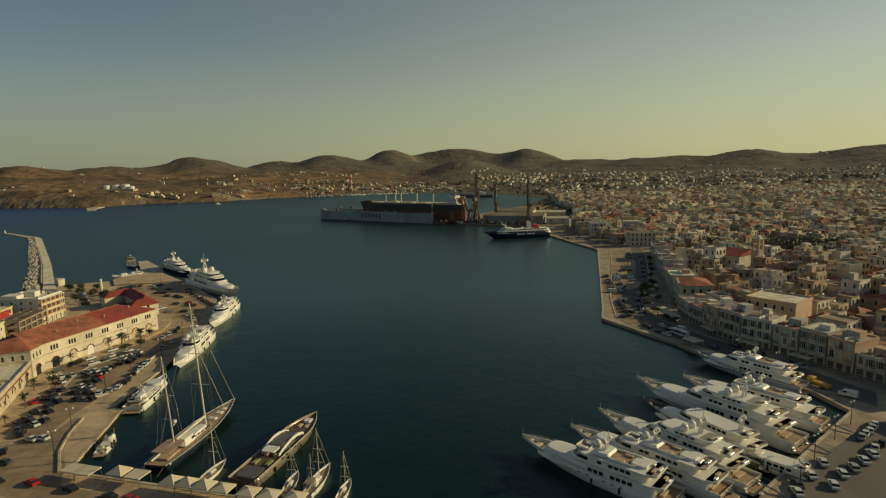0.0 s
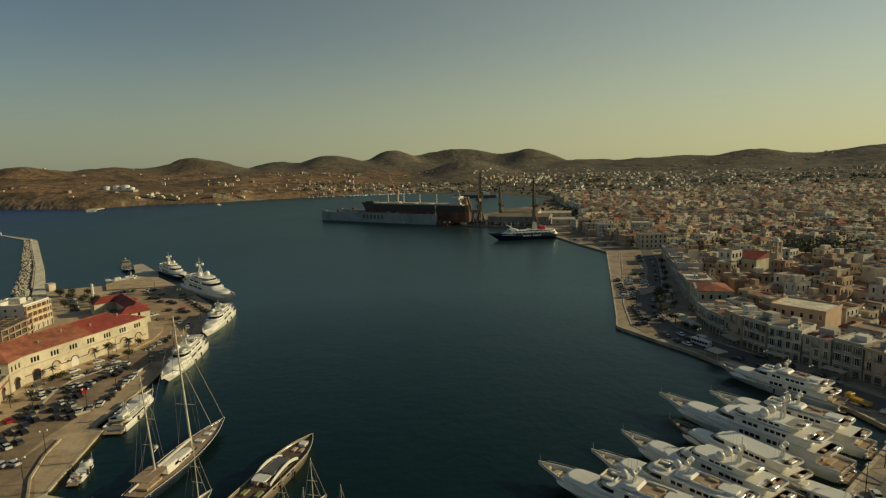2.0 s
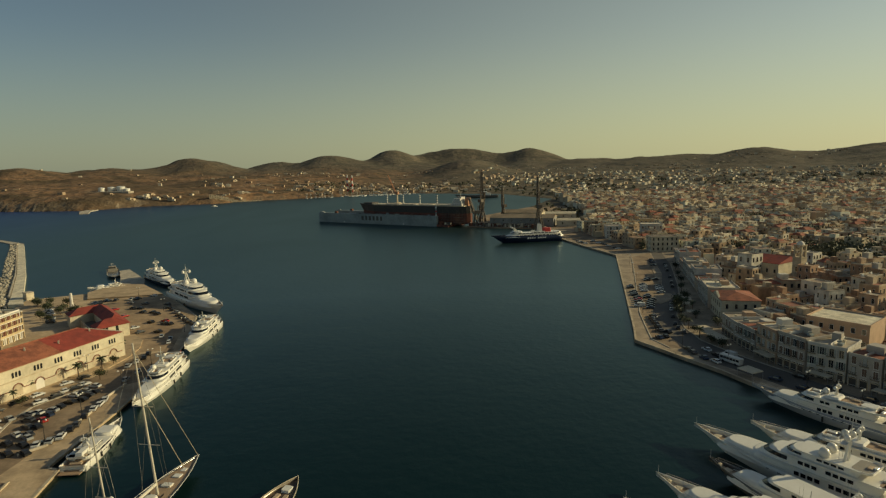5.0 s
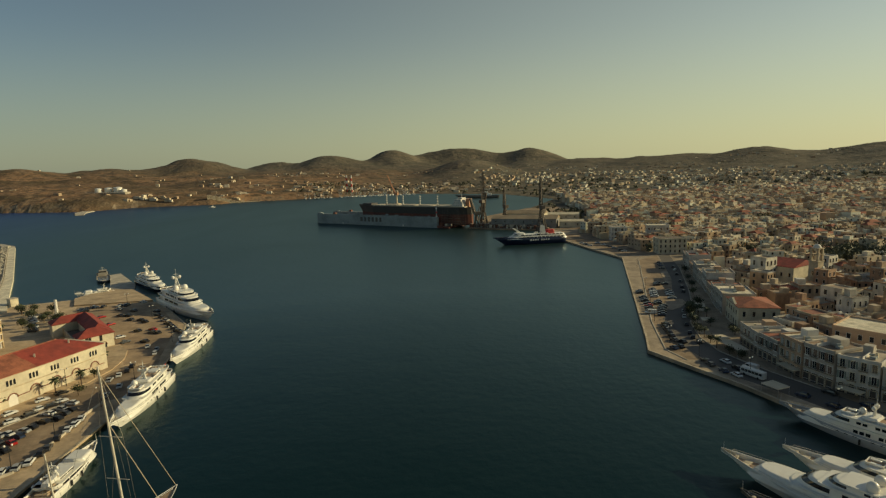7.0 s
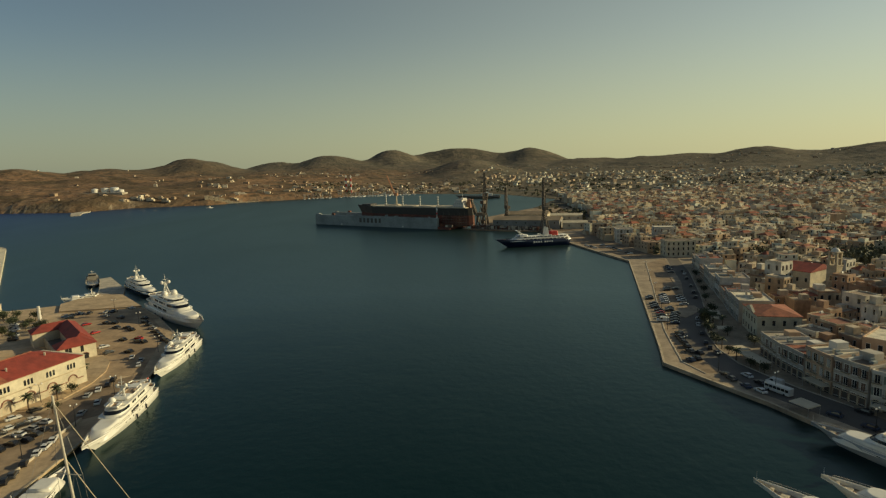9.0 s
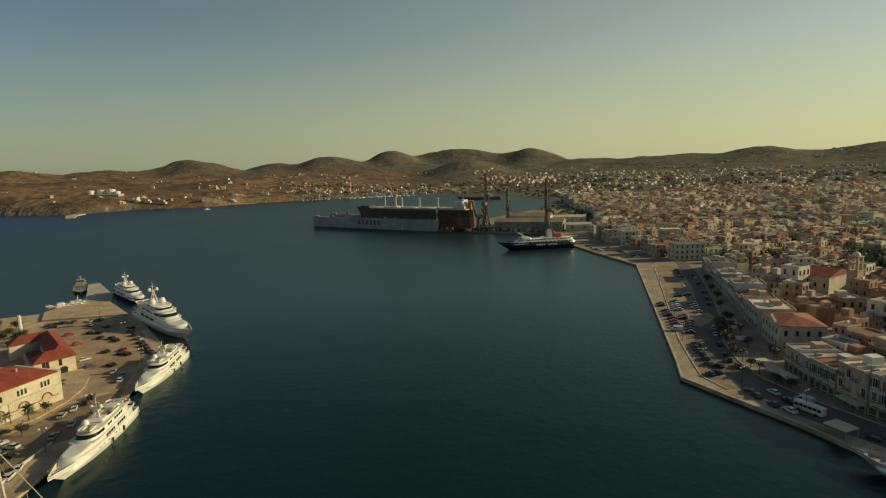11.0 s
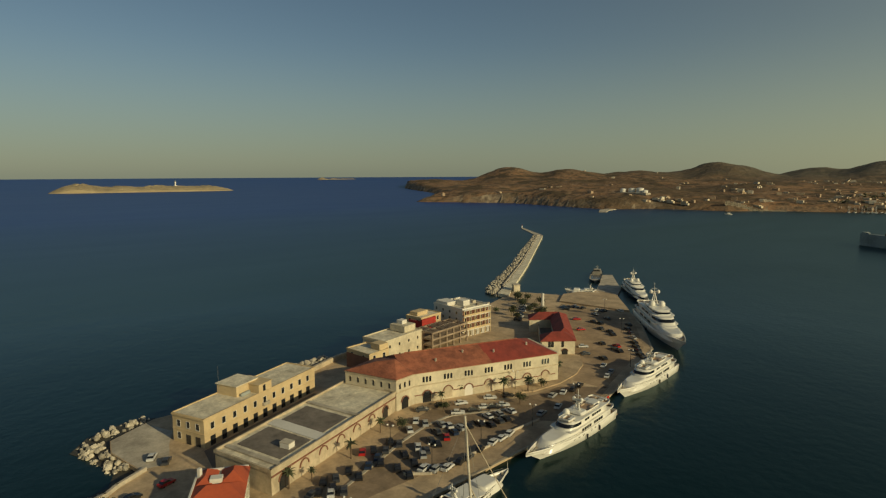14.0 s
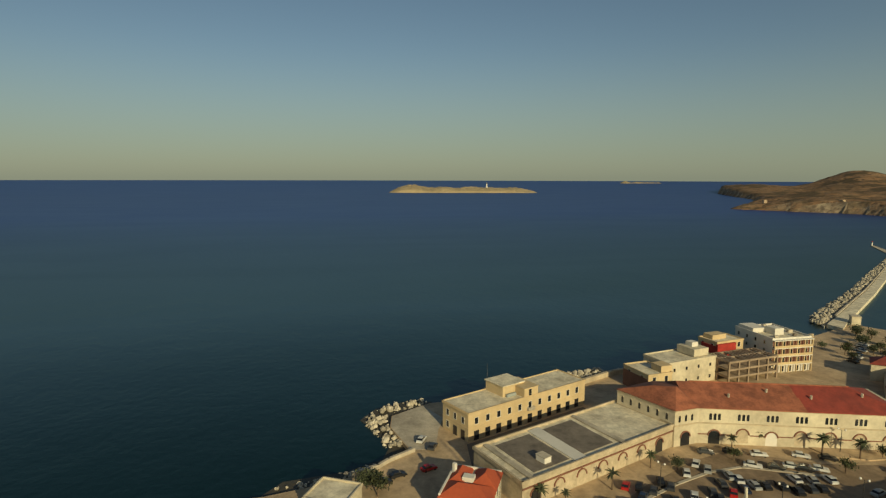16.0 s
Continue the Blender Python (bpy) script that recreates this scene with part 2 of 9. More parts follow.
OLD_CONC = mat("weathered_roof_concrete", (0.80, 0.72, 0.54), (0.60, 0.52, 0.38), 0.95, scale=0.15, fine=1.2, bump=0.3, stain=0.4)
TAR = mat("roofing_felt", (0.215, 0.18, 0.145), (0.155, 0.13, 0.104), 0.9, scale=0.15, fine=1, stain=0.35)
ROCK = mat("breakwater_rock", (0.54, 0.48, 0.375), (0.31, 0.27, 0.205), 0.95, scale=0.3, fine=2, bump=0.4, vary=0.35)
TILE = mat("terracotta_roof", (0.37, 0.125, 0.066), (0.24, 0.082, 0.047), 0.85, scale=0.2, fine=2.5, bump=0.3, stain=0.45)
TILE_NEW = mat("new_red_roof_tiles", (0.31, 0.053, 0.034), (0.22, 0.042, 0.03), 0.8, scale=0.2, fine=2.5, bump=0.3, stain=0.3)
TILE_ORANGE = mat("orange_roof_tiles", (0.46, 0.09, 0.035), (0.33, 0.065, 0.03), 0.8, scale=0.1, fine=1.5, bump=0.3)
CREAM = mat("cream_render", (0.66, 0.58, 0.42), (0.50, 0.43, 0.31), 0.85, scale=0.12, fine=1.2, bump=0.15, stain=0.22)
STONE_BASE = mat("pale_stone_wall", (0.56, 0.46, 0.32), (0.42, 0.34, 0.23), 0.9, scale=0.15, fine=1.5, bump=0.25, stain=0.3)
OCHRE = mat("ochre_render", (0.62, 0.475, 0.27), (0.52, 0.39, 0.22), 0.85, scale=0.1, fine=1.2, bump=0.15, stain=0.15)
WHITE_FRONT = mat("whitewashed_front", (0.60, 0.565, 0.50), (0.48, 0.445, 0.39), 0.9, scale=0.25, fine=1.5, bump=0.15, stain=0.25)
WHITE_WALL = mat("white_render", (0.72, 0.68, 0.60), (0.60, 0.56, 0.49), 0.85, scale=0.12, fine=1.2, bump=0.1)
BARE = mat("bare_brown_concrete", (0.37, 0.28, 0.195), (0.25, 0.185, 0.13), 0.95, scale=0.2, fine=1.5, bump=0.2)
BRICK = mat("red_brick_arch", (0.24, 0.105, 0.065), (0.17, 0.075, 0.05), 0.85)
SHELF = mat("wet_shore_rock", (0.085, 0.07, 0.048), (0.035, 0.036, 0.03), 0.7, scale=0.25, fine=1.2, bump=0.6, dist=0.4)
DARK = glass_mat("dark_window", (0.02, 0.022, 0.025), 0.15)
SHUTTER = mat("painted_shutter", (0.10, 0.085, 0.07), (0.06, 0.05, 0.045), 0.6, vary=0.4)
GEL = mat("white_gelcoat", (0.78, 0.745, 0.66), (0.69, 0.655, 0.575), 0.25, scale=0.2, fine=1)
NAVY = mat("navy_hull_paint", (0.012, 0.016, 0.028), (0.02, 0.025, 0.035), 0.15)
GREYHULL = mat("grey_hull_paint", (0.16, 0.145, 0.125), (0.12, 0.11, 0.095), 0.2, 0.2)
BRONZE = mat("bronze_hull_paint", (0.27, 0.225, 0.165), (0.22, 0.18, 0.13), 0.25, 0.25)
DARKDECK = mat("dark_brown_planking", (0.15, 0.095, 0.06), (0.10, 0.065, 0.042), 0.55, scale=0.6, fine=6)
GREENCUSH = mat("olive_green_cushion", (0.28, 0.30, 0.12), None, 0.9)
TEAK = mat("teak_deck", (0.40, 0.28, 0.18), (0.31, 0.21, 0.13), 0.6, scale=0.6, fine=6)
YGLASS = glass_mat("yacht_window", (0.012, 0.013, 0.015), 0.05)
STEEL = mat("brushed_steel", (0.55, 0.53, 0.5), None, 0.35, 0.9)
SPAR = mat("painted_mast", (0.68, 0.62, 0.5), None, 0.35)
RIG = mat("rigging_wire", (0.35, 0.32, 0.28), None, 0.4, 0.5)
CANVAS = mat("cream_canvas", (0.62, 0.53, 0.38), (0.5, 0.42, 0.3), 0.9)
CUSHION = mat("beige_cushion", (0.5, 0.38, 0.26), None, 0.9)
RUBBER = mat("black_rubber", (0.02, 0.02, 0.02), None, 0.8)
BARK = mat("palm_bark", (0.16, 0.11, 0.07), (0.09, 0.06, 0.04), 0.95, scale=1, fine=6, bump=0.4)
LEAF = mat("foliage", (0.075, 0.082, 0.034), (0.03, 0.04, 0.016), 0.7, scale=0.6, fine=3, vary=0.3)
# far copy of the foliage colour, lightened in place of haze
FAR_LEAF = mat("far_foliage", (0.15, 0.145, 0.08), (0.09, 0.092, 0.05), 0.8, scale=0.05, fine=0.3, vary=0.3)
HOUSE = ramped("house_render", [(0.535, 0.418, 0.282), (0.686, 0.607, 0.477), (0.471, 0.324, 0.195), (0.599, 0.481, 0.332), (0.385, 0.241, 0.146), (0.728, 0.67, 0.554), (0.535, 0.366, 0.234), (0.589, 0.523, 0.419), (0.449, 0.272, 0.165)], dirt=0.5)
PALE_FRONT = mat("pale_weathered_render", (0.47, 0.425, 0.36), (0.36, 0.32, 0.27), 0.9, scale=0.25, fine=1.5, bump=0.15)
PINK_FRONT = mat("pinkish_weathered_render", (0.52, 0.36, 0.24), (0.41, 0.28, 0.185), 0.9, scale=0.25, fine=1.5, bump=0.15)
GREY_FRONT = mat("greyish_weathered_render", (0.41, 0.38, 0.33), (0.31, 0.285, 0.25), 0.9, scale=0.25, fine=1.5, bump=0.15)
SHOP = mat("dark_shop_front", (0.05, 0.042, 0.036), (0.09, 0.07, 0.055), 0.5)
# wall colours of far houses, raised to take in some haze
HOUSE_FAR = ramped("far_house_render", [(0.573, 0.457, 0.304), (0.721, 0.631, 0.474), (0.472, 0.321, 0.191), (0.622, 0.507, 0.338), (0.423, 0.309, 0.204), (0.724, 0.717, 0.575), (0.535, 0.383, 0.248), (0.596, 0.532, 0.406)], source="island", scale=0.05)
WHITE_FAR = ramped("far_white_render", [(0.756, 0.665, 0.506), (0.54, 0.423, 0.281), (0.648, 0.551, 0.405), (0.459, 0.333, 0.213), (0.405, 0.295, 0.192)], source="island", scale=0.05)
ROOF = ramped("flat_roof", [(0.389, 0.305, 0.21), (0.526, 0.438, 0.324), (0.275, 0.203, 0.139), (0.435, 0.331, 0.224), (0.338, 0.133, 0.0756), (0.481, 0.407, 0.314), (0.228, 0.171, 0.119), (0.366, 0.268, 0.18)], dirt=0.5)
CARGLASS = glass_mat("car_glass", (0.015, 0.016, 0.018), 0.05)
RUST = mat("rusty_steel", (0.20, 0.07, 0.035), (0.10, 0.045, 0.03), 0.85, scale=0.1, fine=0.8)
GREYSTEEL = mat("grey_dock_steel", (0.33, 0.36, 0.345), (0.21, 0.235, 0.225), 0.75, scale=0.06, fine=0.5)
# docked ship and crane colours, lightened a little in place of haze
BOTTOM_RED = mat("dark_antifouling", (0.21, 0.07, 0.045), (0.12, 0.055, 0.04), 0.85, scale=0.08, fine=0.6, stain=0.4)
BLACKHULL = mat("black_ship_hull", (0.045, 0.045, 0.042), (0.065, 0.055, 0.048), 0.5)
CRANE = mat("crane_steel", (0.105, 0.09, 0.078), (0.14, 0.105, 0.07), 0.7)
CRANE_RED = mat("tan_crane_steel", (0.50, 0.25, 0.14), (0.38, 0.19, 0.10), 0.6)
SHED_ROOF = mat("tan_sheet_roof", (0.30, 0.23, 0.145), (0.21, 0.16, 0.105), 0.75, scale=0.05, fine=0.5, stain=0.3)
SHED_WALL = mat("grey_sheet_wall", (0.27, 0.26, 0.235), (0.20, 0.19, 0.175), 0.75, scale=0.05, fine=0.5, stain=0.3)
SIGNRED = mat("signal_red", (0.5, 0.03, 0.02), None, 0.5)
FERRYBLUE = mat("ferry_dark_blue", (0.012, 0.02, 0.05), None, 0.3)


# ---- mesh helpers ----
def part(name, bm, material, parent, label="", smooth=False):
    me = bpy.data.meshes.new(name)
    if smooth:
        for f in bm.faces:
            f.smooth = True
    bm.to_mesh(me)
    bm.free()
    for m in (material if isinstance(material, (list, tuple)) else (material,)):
        me.materials.append(m)
    ob = new(name, me)
    if parent:
        ob.parent = parent
    if label:
        ob["label"] = label
    return ob


def again(ob, m, parent=None):
    """Another object on the same mesh."""
    o = bpy.data.objects.new(ob.name, ob.data)
    scene.collection.objects.link(o)
    o.parent = parent or ob.parent
    o.matrix_basis = m
    return o


def thing(name, label, category, m=None, group="", kind=""):
    e = new(name)
    if m is not None:
        e.matrix_basis = m
    return tagged(e, label, category, group, kind)


def box(bm, x, y, z, sx, sy, sz, rz=0.0, bev=0.0, mi=0):
    """A box whose base centre is x, y, z."""
    m = pose(x, y, z + sz / 2, 0, 0, rz) @ Matrix.Diagonal((sx, sy, sz, 1))
    vs = bmesh.ops.create_cube(bm, size=1, matrix=m)["verts"]
    fs = list({f for v in vs for f in v.link_faces})
    for f in fs:
        f.material_index = mi
    if bev:
        bmesh.ops.bevel(bm, geom=list({e for v in vs for e in v.link_edges}), offset=bev, segments=1, affect="EDGES")
    return vs


def prism(bm, pts, z0, z1, taper=1.0, mi=0):
    """An upright prism over a plan outline; taper scales the top about its middle."""
    n = len(pts)
    cx, cy = sum(p[0] for p in pts) / n, sum(p[1] for p in pts) / n
    lo = [bm.verts.new((x, y, z0)) for x, y in pts]
    hi = [bm.verts.new((cx + (x - cx) * taper, cy + (y - cy) * taper, z1)) for x, y in pts]
    fs = [bm.faces.new(hi), bm.faces.new(lo[::-1])]
    fs += [bm.faces.new((lo[i], lo[(i + 1) % n], hi[(i + 1) % n], hi[i])) for i in range(n)]
    for f in fs:
        f.material_index = mi
    bmesh.ops.recalc_face_normals(bm, faces=fs)
    return fs


def tube(bm, a, b, r0, r1=None, seg=6):
    r1 = r0 if r1 is None else r1
    a, b = Vector(a), Vector(b)
    d = b - a
    m = Matrix.Translation((a + b) / 2) @ d.to_track_quat("Z", "Y").to_matrix().to_4x4()
    bmesh.ops.create_cone(bm, cap_ends=True, segments=seg, radius1=r0, radius2=r1, depth=d.length, matrix=m)


def ball(bm, x, y, z, r, sz=1.0):
    bmesh.ops.create_uvsphere(bm, u_segments=10, v_segments=6, radius=r, matrix=Matrix.Translation((x, y, z)) @ Matrix.Diagonal((1, 1, sz, 1)))


def new_bm():
    return bmesh.new()


# ---- plan ----
def signed(px, py, poly):
    """Distance to an outline, positive inside; numpy arrays."""
    d = np.full(px.shape, 1e12)
    inside = np.zeros(px.shape, bool)
    for (x0, y0), (x1, y1) in zip(poly, poly[1:] + poly[:1]):
        ex, ey = x1 - x0, y1 - y0
        t = np.clip(((px - x0) * ex + (py - y0) * ey) / (ex * ex + ey * ey), 0, 1)
        d = np.minimum(d, (px - x0 - t * ex) ** 2 + (py - y0 - t * ey) ** 2)
        if y0 != y1:
            cross = ((y0 > py) != (y1 > py)) & (px < (x1 - x0) * (py - y0) / (y1 - y0) + x0)
            inside ^= cross
    return np.where(inside, 1, -1) * np.sqrt(d)


COAST = [(-3300, 2700), (-2500, 2050), (-1800, 1650), (-1480, 1380), (-1250, 1105), (-1020, 1240), (-878.9, 1206.9), (-685.9, 1162.5), (-636.7, 1254.3),
         (-483.2, 1273.6), (-435.0, 1347.0), (-244.5, 1402.7), (-191.0, 1487.2), (-61.1, 1468.1), (132.8, 1337.4), (205.5, 1132.3), (129.7, 933.6), (62, 813.0), (54, 760),
         (50, 735), (58, 697), (119.3, 658.0), (131.3, 609.1), (136.3, 466.1), (83.9, 257.4), (87.9, 241.1), (121.8, 165.4), (122.5, 92.4), (400, -300), (4000, -300),
         (4000, 4800), (-2600, 4800)]
# azimuth in degrees, distance, height, width in degrees, depth
HILLS_WEST = [(49, 3300, 30, 5, 500), (41.5, 3500, 89, 3.2, 500), (36.0, 3300, 69, 4.5, 450), (29.5, 3300, 57, 4, 500), (22.8, 3500, 95, 4.0, 450),
              (30, 1650, 22, 7, 260), (36, 1750, 24, 5, 300), (20, 1900, 22, 6, 350), (43, 1900, 26, 4, 300)]
HILLS_SOUTH = [(15.5, 3900, 72, 3.0, 400), (10.5, 3700, 101, 4.0, 500), (4.6, 4000, 138, 3.2, 500), (-1.6, 4300, 161, 6.4, 400), (-8.6, 4200, 141, 3.6, 400),
               (-2.5, 2600, 62, 3.6, 400), (-14.5, 3700, 50, 4, 500), (-21, 3500, 50, 5.5, 600), (-28.3, 3400, 76, 4.6, 600), (-38, 3400, 83, 6.0, 600), (-48, 3000, 90, 9, 700)]


def land_height(px, py):
    """Height of the natural ground, for arrays of places."""
    sd = signed(px, py, COAST)
    az = np.degrees(np.arctan2(-px, py - 60))
    r = np.hypot(px, py - 60)
    tot = np.zeros(px.shape)
    for a, d, h, w, s in HILLS_WEST + HILLS_SOUTH:
        tot += (h * np.exp(-((az - a) / w) ** 2 - ((r - d) / s) ** 2)) ** 3
    ridge = (34 + 12 * np.sin(az * 0.9) * np.sin(az * 0.37 + 1)) * np.clip((47 - az) / 6, 0, 1) * np.exp(-((r - 3800) / 800) ** 2)
    hills = (tot + ridge ** 3) ** (1 / 3)
    wild = np.clip((-150 - px) / 150, 0, 1)
    cliff = (5 + 9 * np.clip((r - 900) / 600, 0, 1)) * np.clip(sd / 28, 0, 1)
    slope = np.clip(sd - 30, 0, 2500) * 0.013
    town = np.clip(sd - 45, 0, 1e5) * 0.022
    town = 40 * (1 - np.exp(-town / 40))
    z = wild * (cliff + slope) + (1 - wild) * (0.6 + town) + hills
    z = np.where(sd > 0, z, -4.0 + np.clip(sd + 12, 0, 12) / 3)
    return z


# lookup tables of height and distance from the coast, every 15 m
GX, GY = np.arange(-2600, 2900, 15.0), np.arange(-100, 4000, 15.0)
MX, MY = np.meshgrid(GX, GY)
G_Z, G_SD = land_height(MX, MY), signed(MX, MY, COAST)


def lookup(table, x, y):
    i, j = (x - GX[0]) / 15, (y - GY[0]) / 15
    i0, j0 = min(max(int(i), 0), len(GX) - 2), min(max(int(j), 0), len(GY) - 2)
    u, v = i - i0, j - j0
    return float((table[j0, i0] * (1 - u) + table[j0, i0 + 1] * u) * (1 - v) + (table[j0 + 1, i0] * (1 - u) + table[j0 + 1, i0 + 1] * u) * v)


def ground(x, y):
    return lookup(G_Z, x, y)


def inland(x, y):
    return lookup(G_SD, x, y)


def rough_noise(x, y, z=0.0):
    return noise.fractal(Vector((x, y, z)), 1.0, 2.0, 5)


def grid_object(name, az0, az1, naz, r0, r1, nr, height, material):
    """A sheet in rings about the harbour."""
    a = np.radians(np.linspace(az0, az1, naz))
    r = r0 * (r1 / r0) ** np.linspace(0, 1, nr)
    A, Rr = np.meshgrid(a, r)
    X, Y = -np.sin(A) * Rr, 60 + np.cos(A) * Rr
    Z = height(X, Y, Rr)
    co = np.stack([X, Y, Z], -1).reshape(-1, 3)
    i = np.arange(naz * nr).reshape(nr, naz)
    q = np.stack([i[:-1, :-1], i[:-1, 1:], i[1:, 1:], i[1:, :-1]], -1).reshape(-1, 4)
    me = bpy.data.meshes.new(name)
    me.from_pydata(co.tolist(), [], q[:, ::-1].tolist())
    me.materials.append(material)
    for p in me.polygons:
        p.use_smooth = True
    ob = new(name, me)
    return ob


def hill_surface(X, Y, Rr):
    Z = land_height(X, Y)
    flat = np.array([rough_noise(x / 160, y / 160) for x, y in zip(X.ravel(), Y.ravel())]).reshape(X.shape)
    wild = np.clip((-150 - X) / 150, 0, 1) + np.clip((Y - 1100) / 800, 0, 1)
    return Z + np.where(Z > 2, flat * np.clip(wild, 0, 1) * np.clip(2 + Rr / 450, 2, 9), 0)


def sea_surface(X, Y, Rr):
    # lifts far out, so that the rim of the sheet stands where the true horizon would be
    return 53.0 * np.clip((Rr - 2600) / 2280, 0, 1) ** 2


# ---- sea and land ----
tagged(grid_object("water", -180, 180, 361, 3, 4880, 90, sea_surface, WATER), "dark teal harbour water running out to open blue sea", "sea", kind="structure")
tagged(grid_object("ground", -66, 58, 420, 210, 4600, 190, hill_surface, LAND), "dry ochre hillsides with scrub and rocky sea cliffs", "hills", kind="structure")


def slab(name, pts, z0, z1, material, label, category, kind="structure", parent=None):
    bm = new_bm()
    prism(bm, pts, z0, z1)
    ob = part(name, bm, material, parent)
    return tagged(ob, label, category, kind=kind)


QZ = 1.2
# west mole with the car parks and long quays
MOLE = [(-22.3, 109.3), (-46.4, 114.5), (-64.5, 119.6), (-93.4, 127.6), (-93.8, 130.5), (-99.6, 164.5), (-103.4, 165.8), (-104.2, 191), (-104.6, 205), (-106.5, 225), (-108.8, 248), (-112.5, 266), (-126.9, 314.2), (-150.5, 347.0),
        (-166.9, 365.5), (-195.7, 399.5), (-215.1, 401.6), (-219.8, 376.7), (-233.0, 370.5), (-247.1, 364.2), (-232.3, 325.0), (-221.8, 296.5), (-212.2, 251.3), (-205.0, 208.1), (-194.4, 184.0), (-192.5, 136.5), (-191.2, 133.9),
        (-185, 123), (-177, 121.4), (-161.5, 124.5), (-156, 118), (-150.5, 108), (-148, 98), (-146, 88), (-146, 60), (-146, -250), (60, -250), (62.5, 82.4), (42.5, 86.4), (22.5, 87.4)]
slab("quay_west", MOLE, -4, QZ, PAVING, "pale paved quay and car park ground of the west mole", "quay")
# east quay and the flat town front
EAST = [(69.7, 109.4), (118.7, 150.5), (116.7, 164.9), (97.6, 207.2), (93.1, 219.6), (84.2, 237.7), (75.3, 256.6), (80.2, 273.5), (102.5, 360.5), (129.4, 465.8), (118, 515.3), (107.8, 567), (106.5, 612), (113, 650), (200.1, 652.0), (270.0, 452.2), (196.0, 245.1), (260.0, 100.0), (260, -250), (60.5, -250), (63.0, 103.2)]
slab("quay_east", EAST, -4, QZ, TOWN_PAVING, "paved promenade quay along the town front", "quay")
# shipyard apron
YARD = [(26, 691.5), (49.0, 676.5), (106.4, 648.5), (106.4, 612.3), (113.2, 652.2), (210.5, 653.1), (276.9, 933.2), (129.7, 933.6), (58, 823.9), (43, 742), (39, 714)]
slab("quay_yard", YARD, -4, QZ + 0.2, LOT, "oil-stained concrete apron of the shipyard", "quay")
slab("jetty", [(-196.3, 400.5), (-205.6, 420), (-238.4, 462.3), (-243.5, 456), (-228, 430.6), (-213, 402.6)], -4, QZ, CONCRETE, "grey concrete jetty at the mole's end", "jetty")


def slab_on(name, pts, material, label, category, z=QZ, t=0.004):
    """A thin surfacing laid on a quay."""
    return slab(name, pts, z - 0.3, z + t, material, label, category)


slab_on("road_mole", [(-116.6, 144.7), (-121, 158.6), (-131, 176), (-139.5, 196), (-142, 207), (-130.5, 226), (-127, 238), (-126, 250), (-114.2, 262), (-110.3, 248), (-108.2, 226), (-113, 222), (-114.6, 212), (-112.4, 198), (-112, 178), (-112.5, 160), (-110.9, 142.0)],
        LOT, "worn grey-brown asphalt of the mole car park", "car park", t=0.02)
slab_on("pavement_north", [(-114.4, 259.9), (-129.9, 313.1), (-151.5, 343.9), (-166.9, 360.3), (-205.4, 357.1), (-196.0, 337.7), (-175.5, 315.1), (-145.9, 284.4), (-135.7, 274.3), (-126.5, 258.0)],
        DUST, "dusty brown open car park on the mole", "car park", t=0.02)
slab_on("road_front", [(158.9, 473.7), (138.9, 402), (124.3, 357.6), (101.9, 308.8), (93.5, 287.5), (89.9, 262.3), (91.9, 244), (94.9, 226.1), (104.8, 206.4), (122.8, 165.4), (127.9, 153.1), (135.1, 163.3), (124.0, 189.9), (114.4, 215), (107.8, 229.8), (104, 241), (100.6, 253),
                       (101.0, 270), (106.2, 292), (117.8, 316.9), (132.4, 356.4), (152.6, 418.7), (166.6, 472.3)], ASPHALT, "dark worn asphalt street along the harbour front", "road", t=0.02)
slab_on("pavement_quay_lot", [(137.4, 453), (118.4, 388), (102.5, 335), (90.8, 296), (86.5, 276.5), (82.3, 256.6), (85.3, 244.6), (91.5, 244.4), (89.5, 262.3), (93.1, 287.6), (101.5, 309), (123.9, 357.8), (138.5, 402.2), (157, 472)],
        LOT, "brown dusty asphalt car park along the promenade", "car park", t=0.02)
slab_on("pavement_far_lot", [(133, 474), (122.5, 520), (113, 566), (112, 612), (142, 612), (147, 540), (157, 476)], LOT, "brown dusty quayside beyond the bend", "quayside", t=0.02)
ISLANDS = [[(145.4, 439.2), (149.0, 438.6), (142, 412), (137.6, 413)], [(136.4, 409), (140.8, 408), (135.6, 388.4), (126.6, 364.3), (124.6, 365.2), (131.1, 389.1)],
           [(111.1, 332.8), (116, 335.6), (120.3, 334.6), (119.5, 327), (113.0, 318.8), (107, 313.4), (104.6, 315.5), (107.4, 324)]]
for isle_pts in ISLANDS:
    slab("kerb_traffic_island", isle_pts, QZ - 0.1, QZ + 0.17, TOWN_PAVING, "pale paved traffic island in the harbour street", "traffic island")
slab_on("road_quay_lot", [(73.4, 106.5), (95.2, 126.6), (119.2, 143.9), (134, 140), (182.5, 122.4), (150, 60), (100, 60)], ASPHALT, "brown worn asphalt behind the yacht quay", "car park", t=0.02)
slab_on("road_lane", [(-146.1, 137.8), (-167.0, 187.2), (-178.6, 183.3), (-161.2, 140.3)], ASPHALT, "narrow shaded asphalt lane behind the warehouses", "road", t=0.02)
# raised apron at the mole's head
slab("pavement_apron", [(-208.4, 359.2), (-167.9, 366.5), (-195.7, 398.4), (-214.1, 400.5), (-218.8, 376.7)], QZ - 0.2, QZ + 0.9, PAVING, "raised pale paved apron at the mole head", "apron")
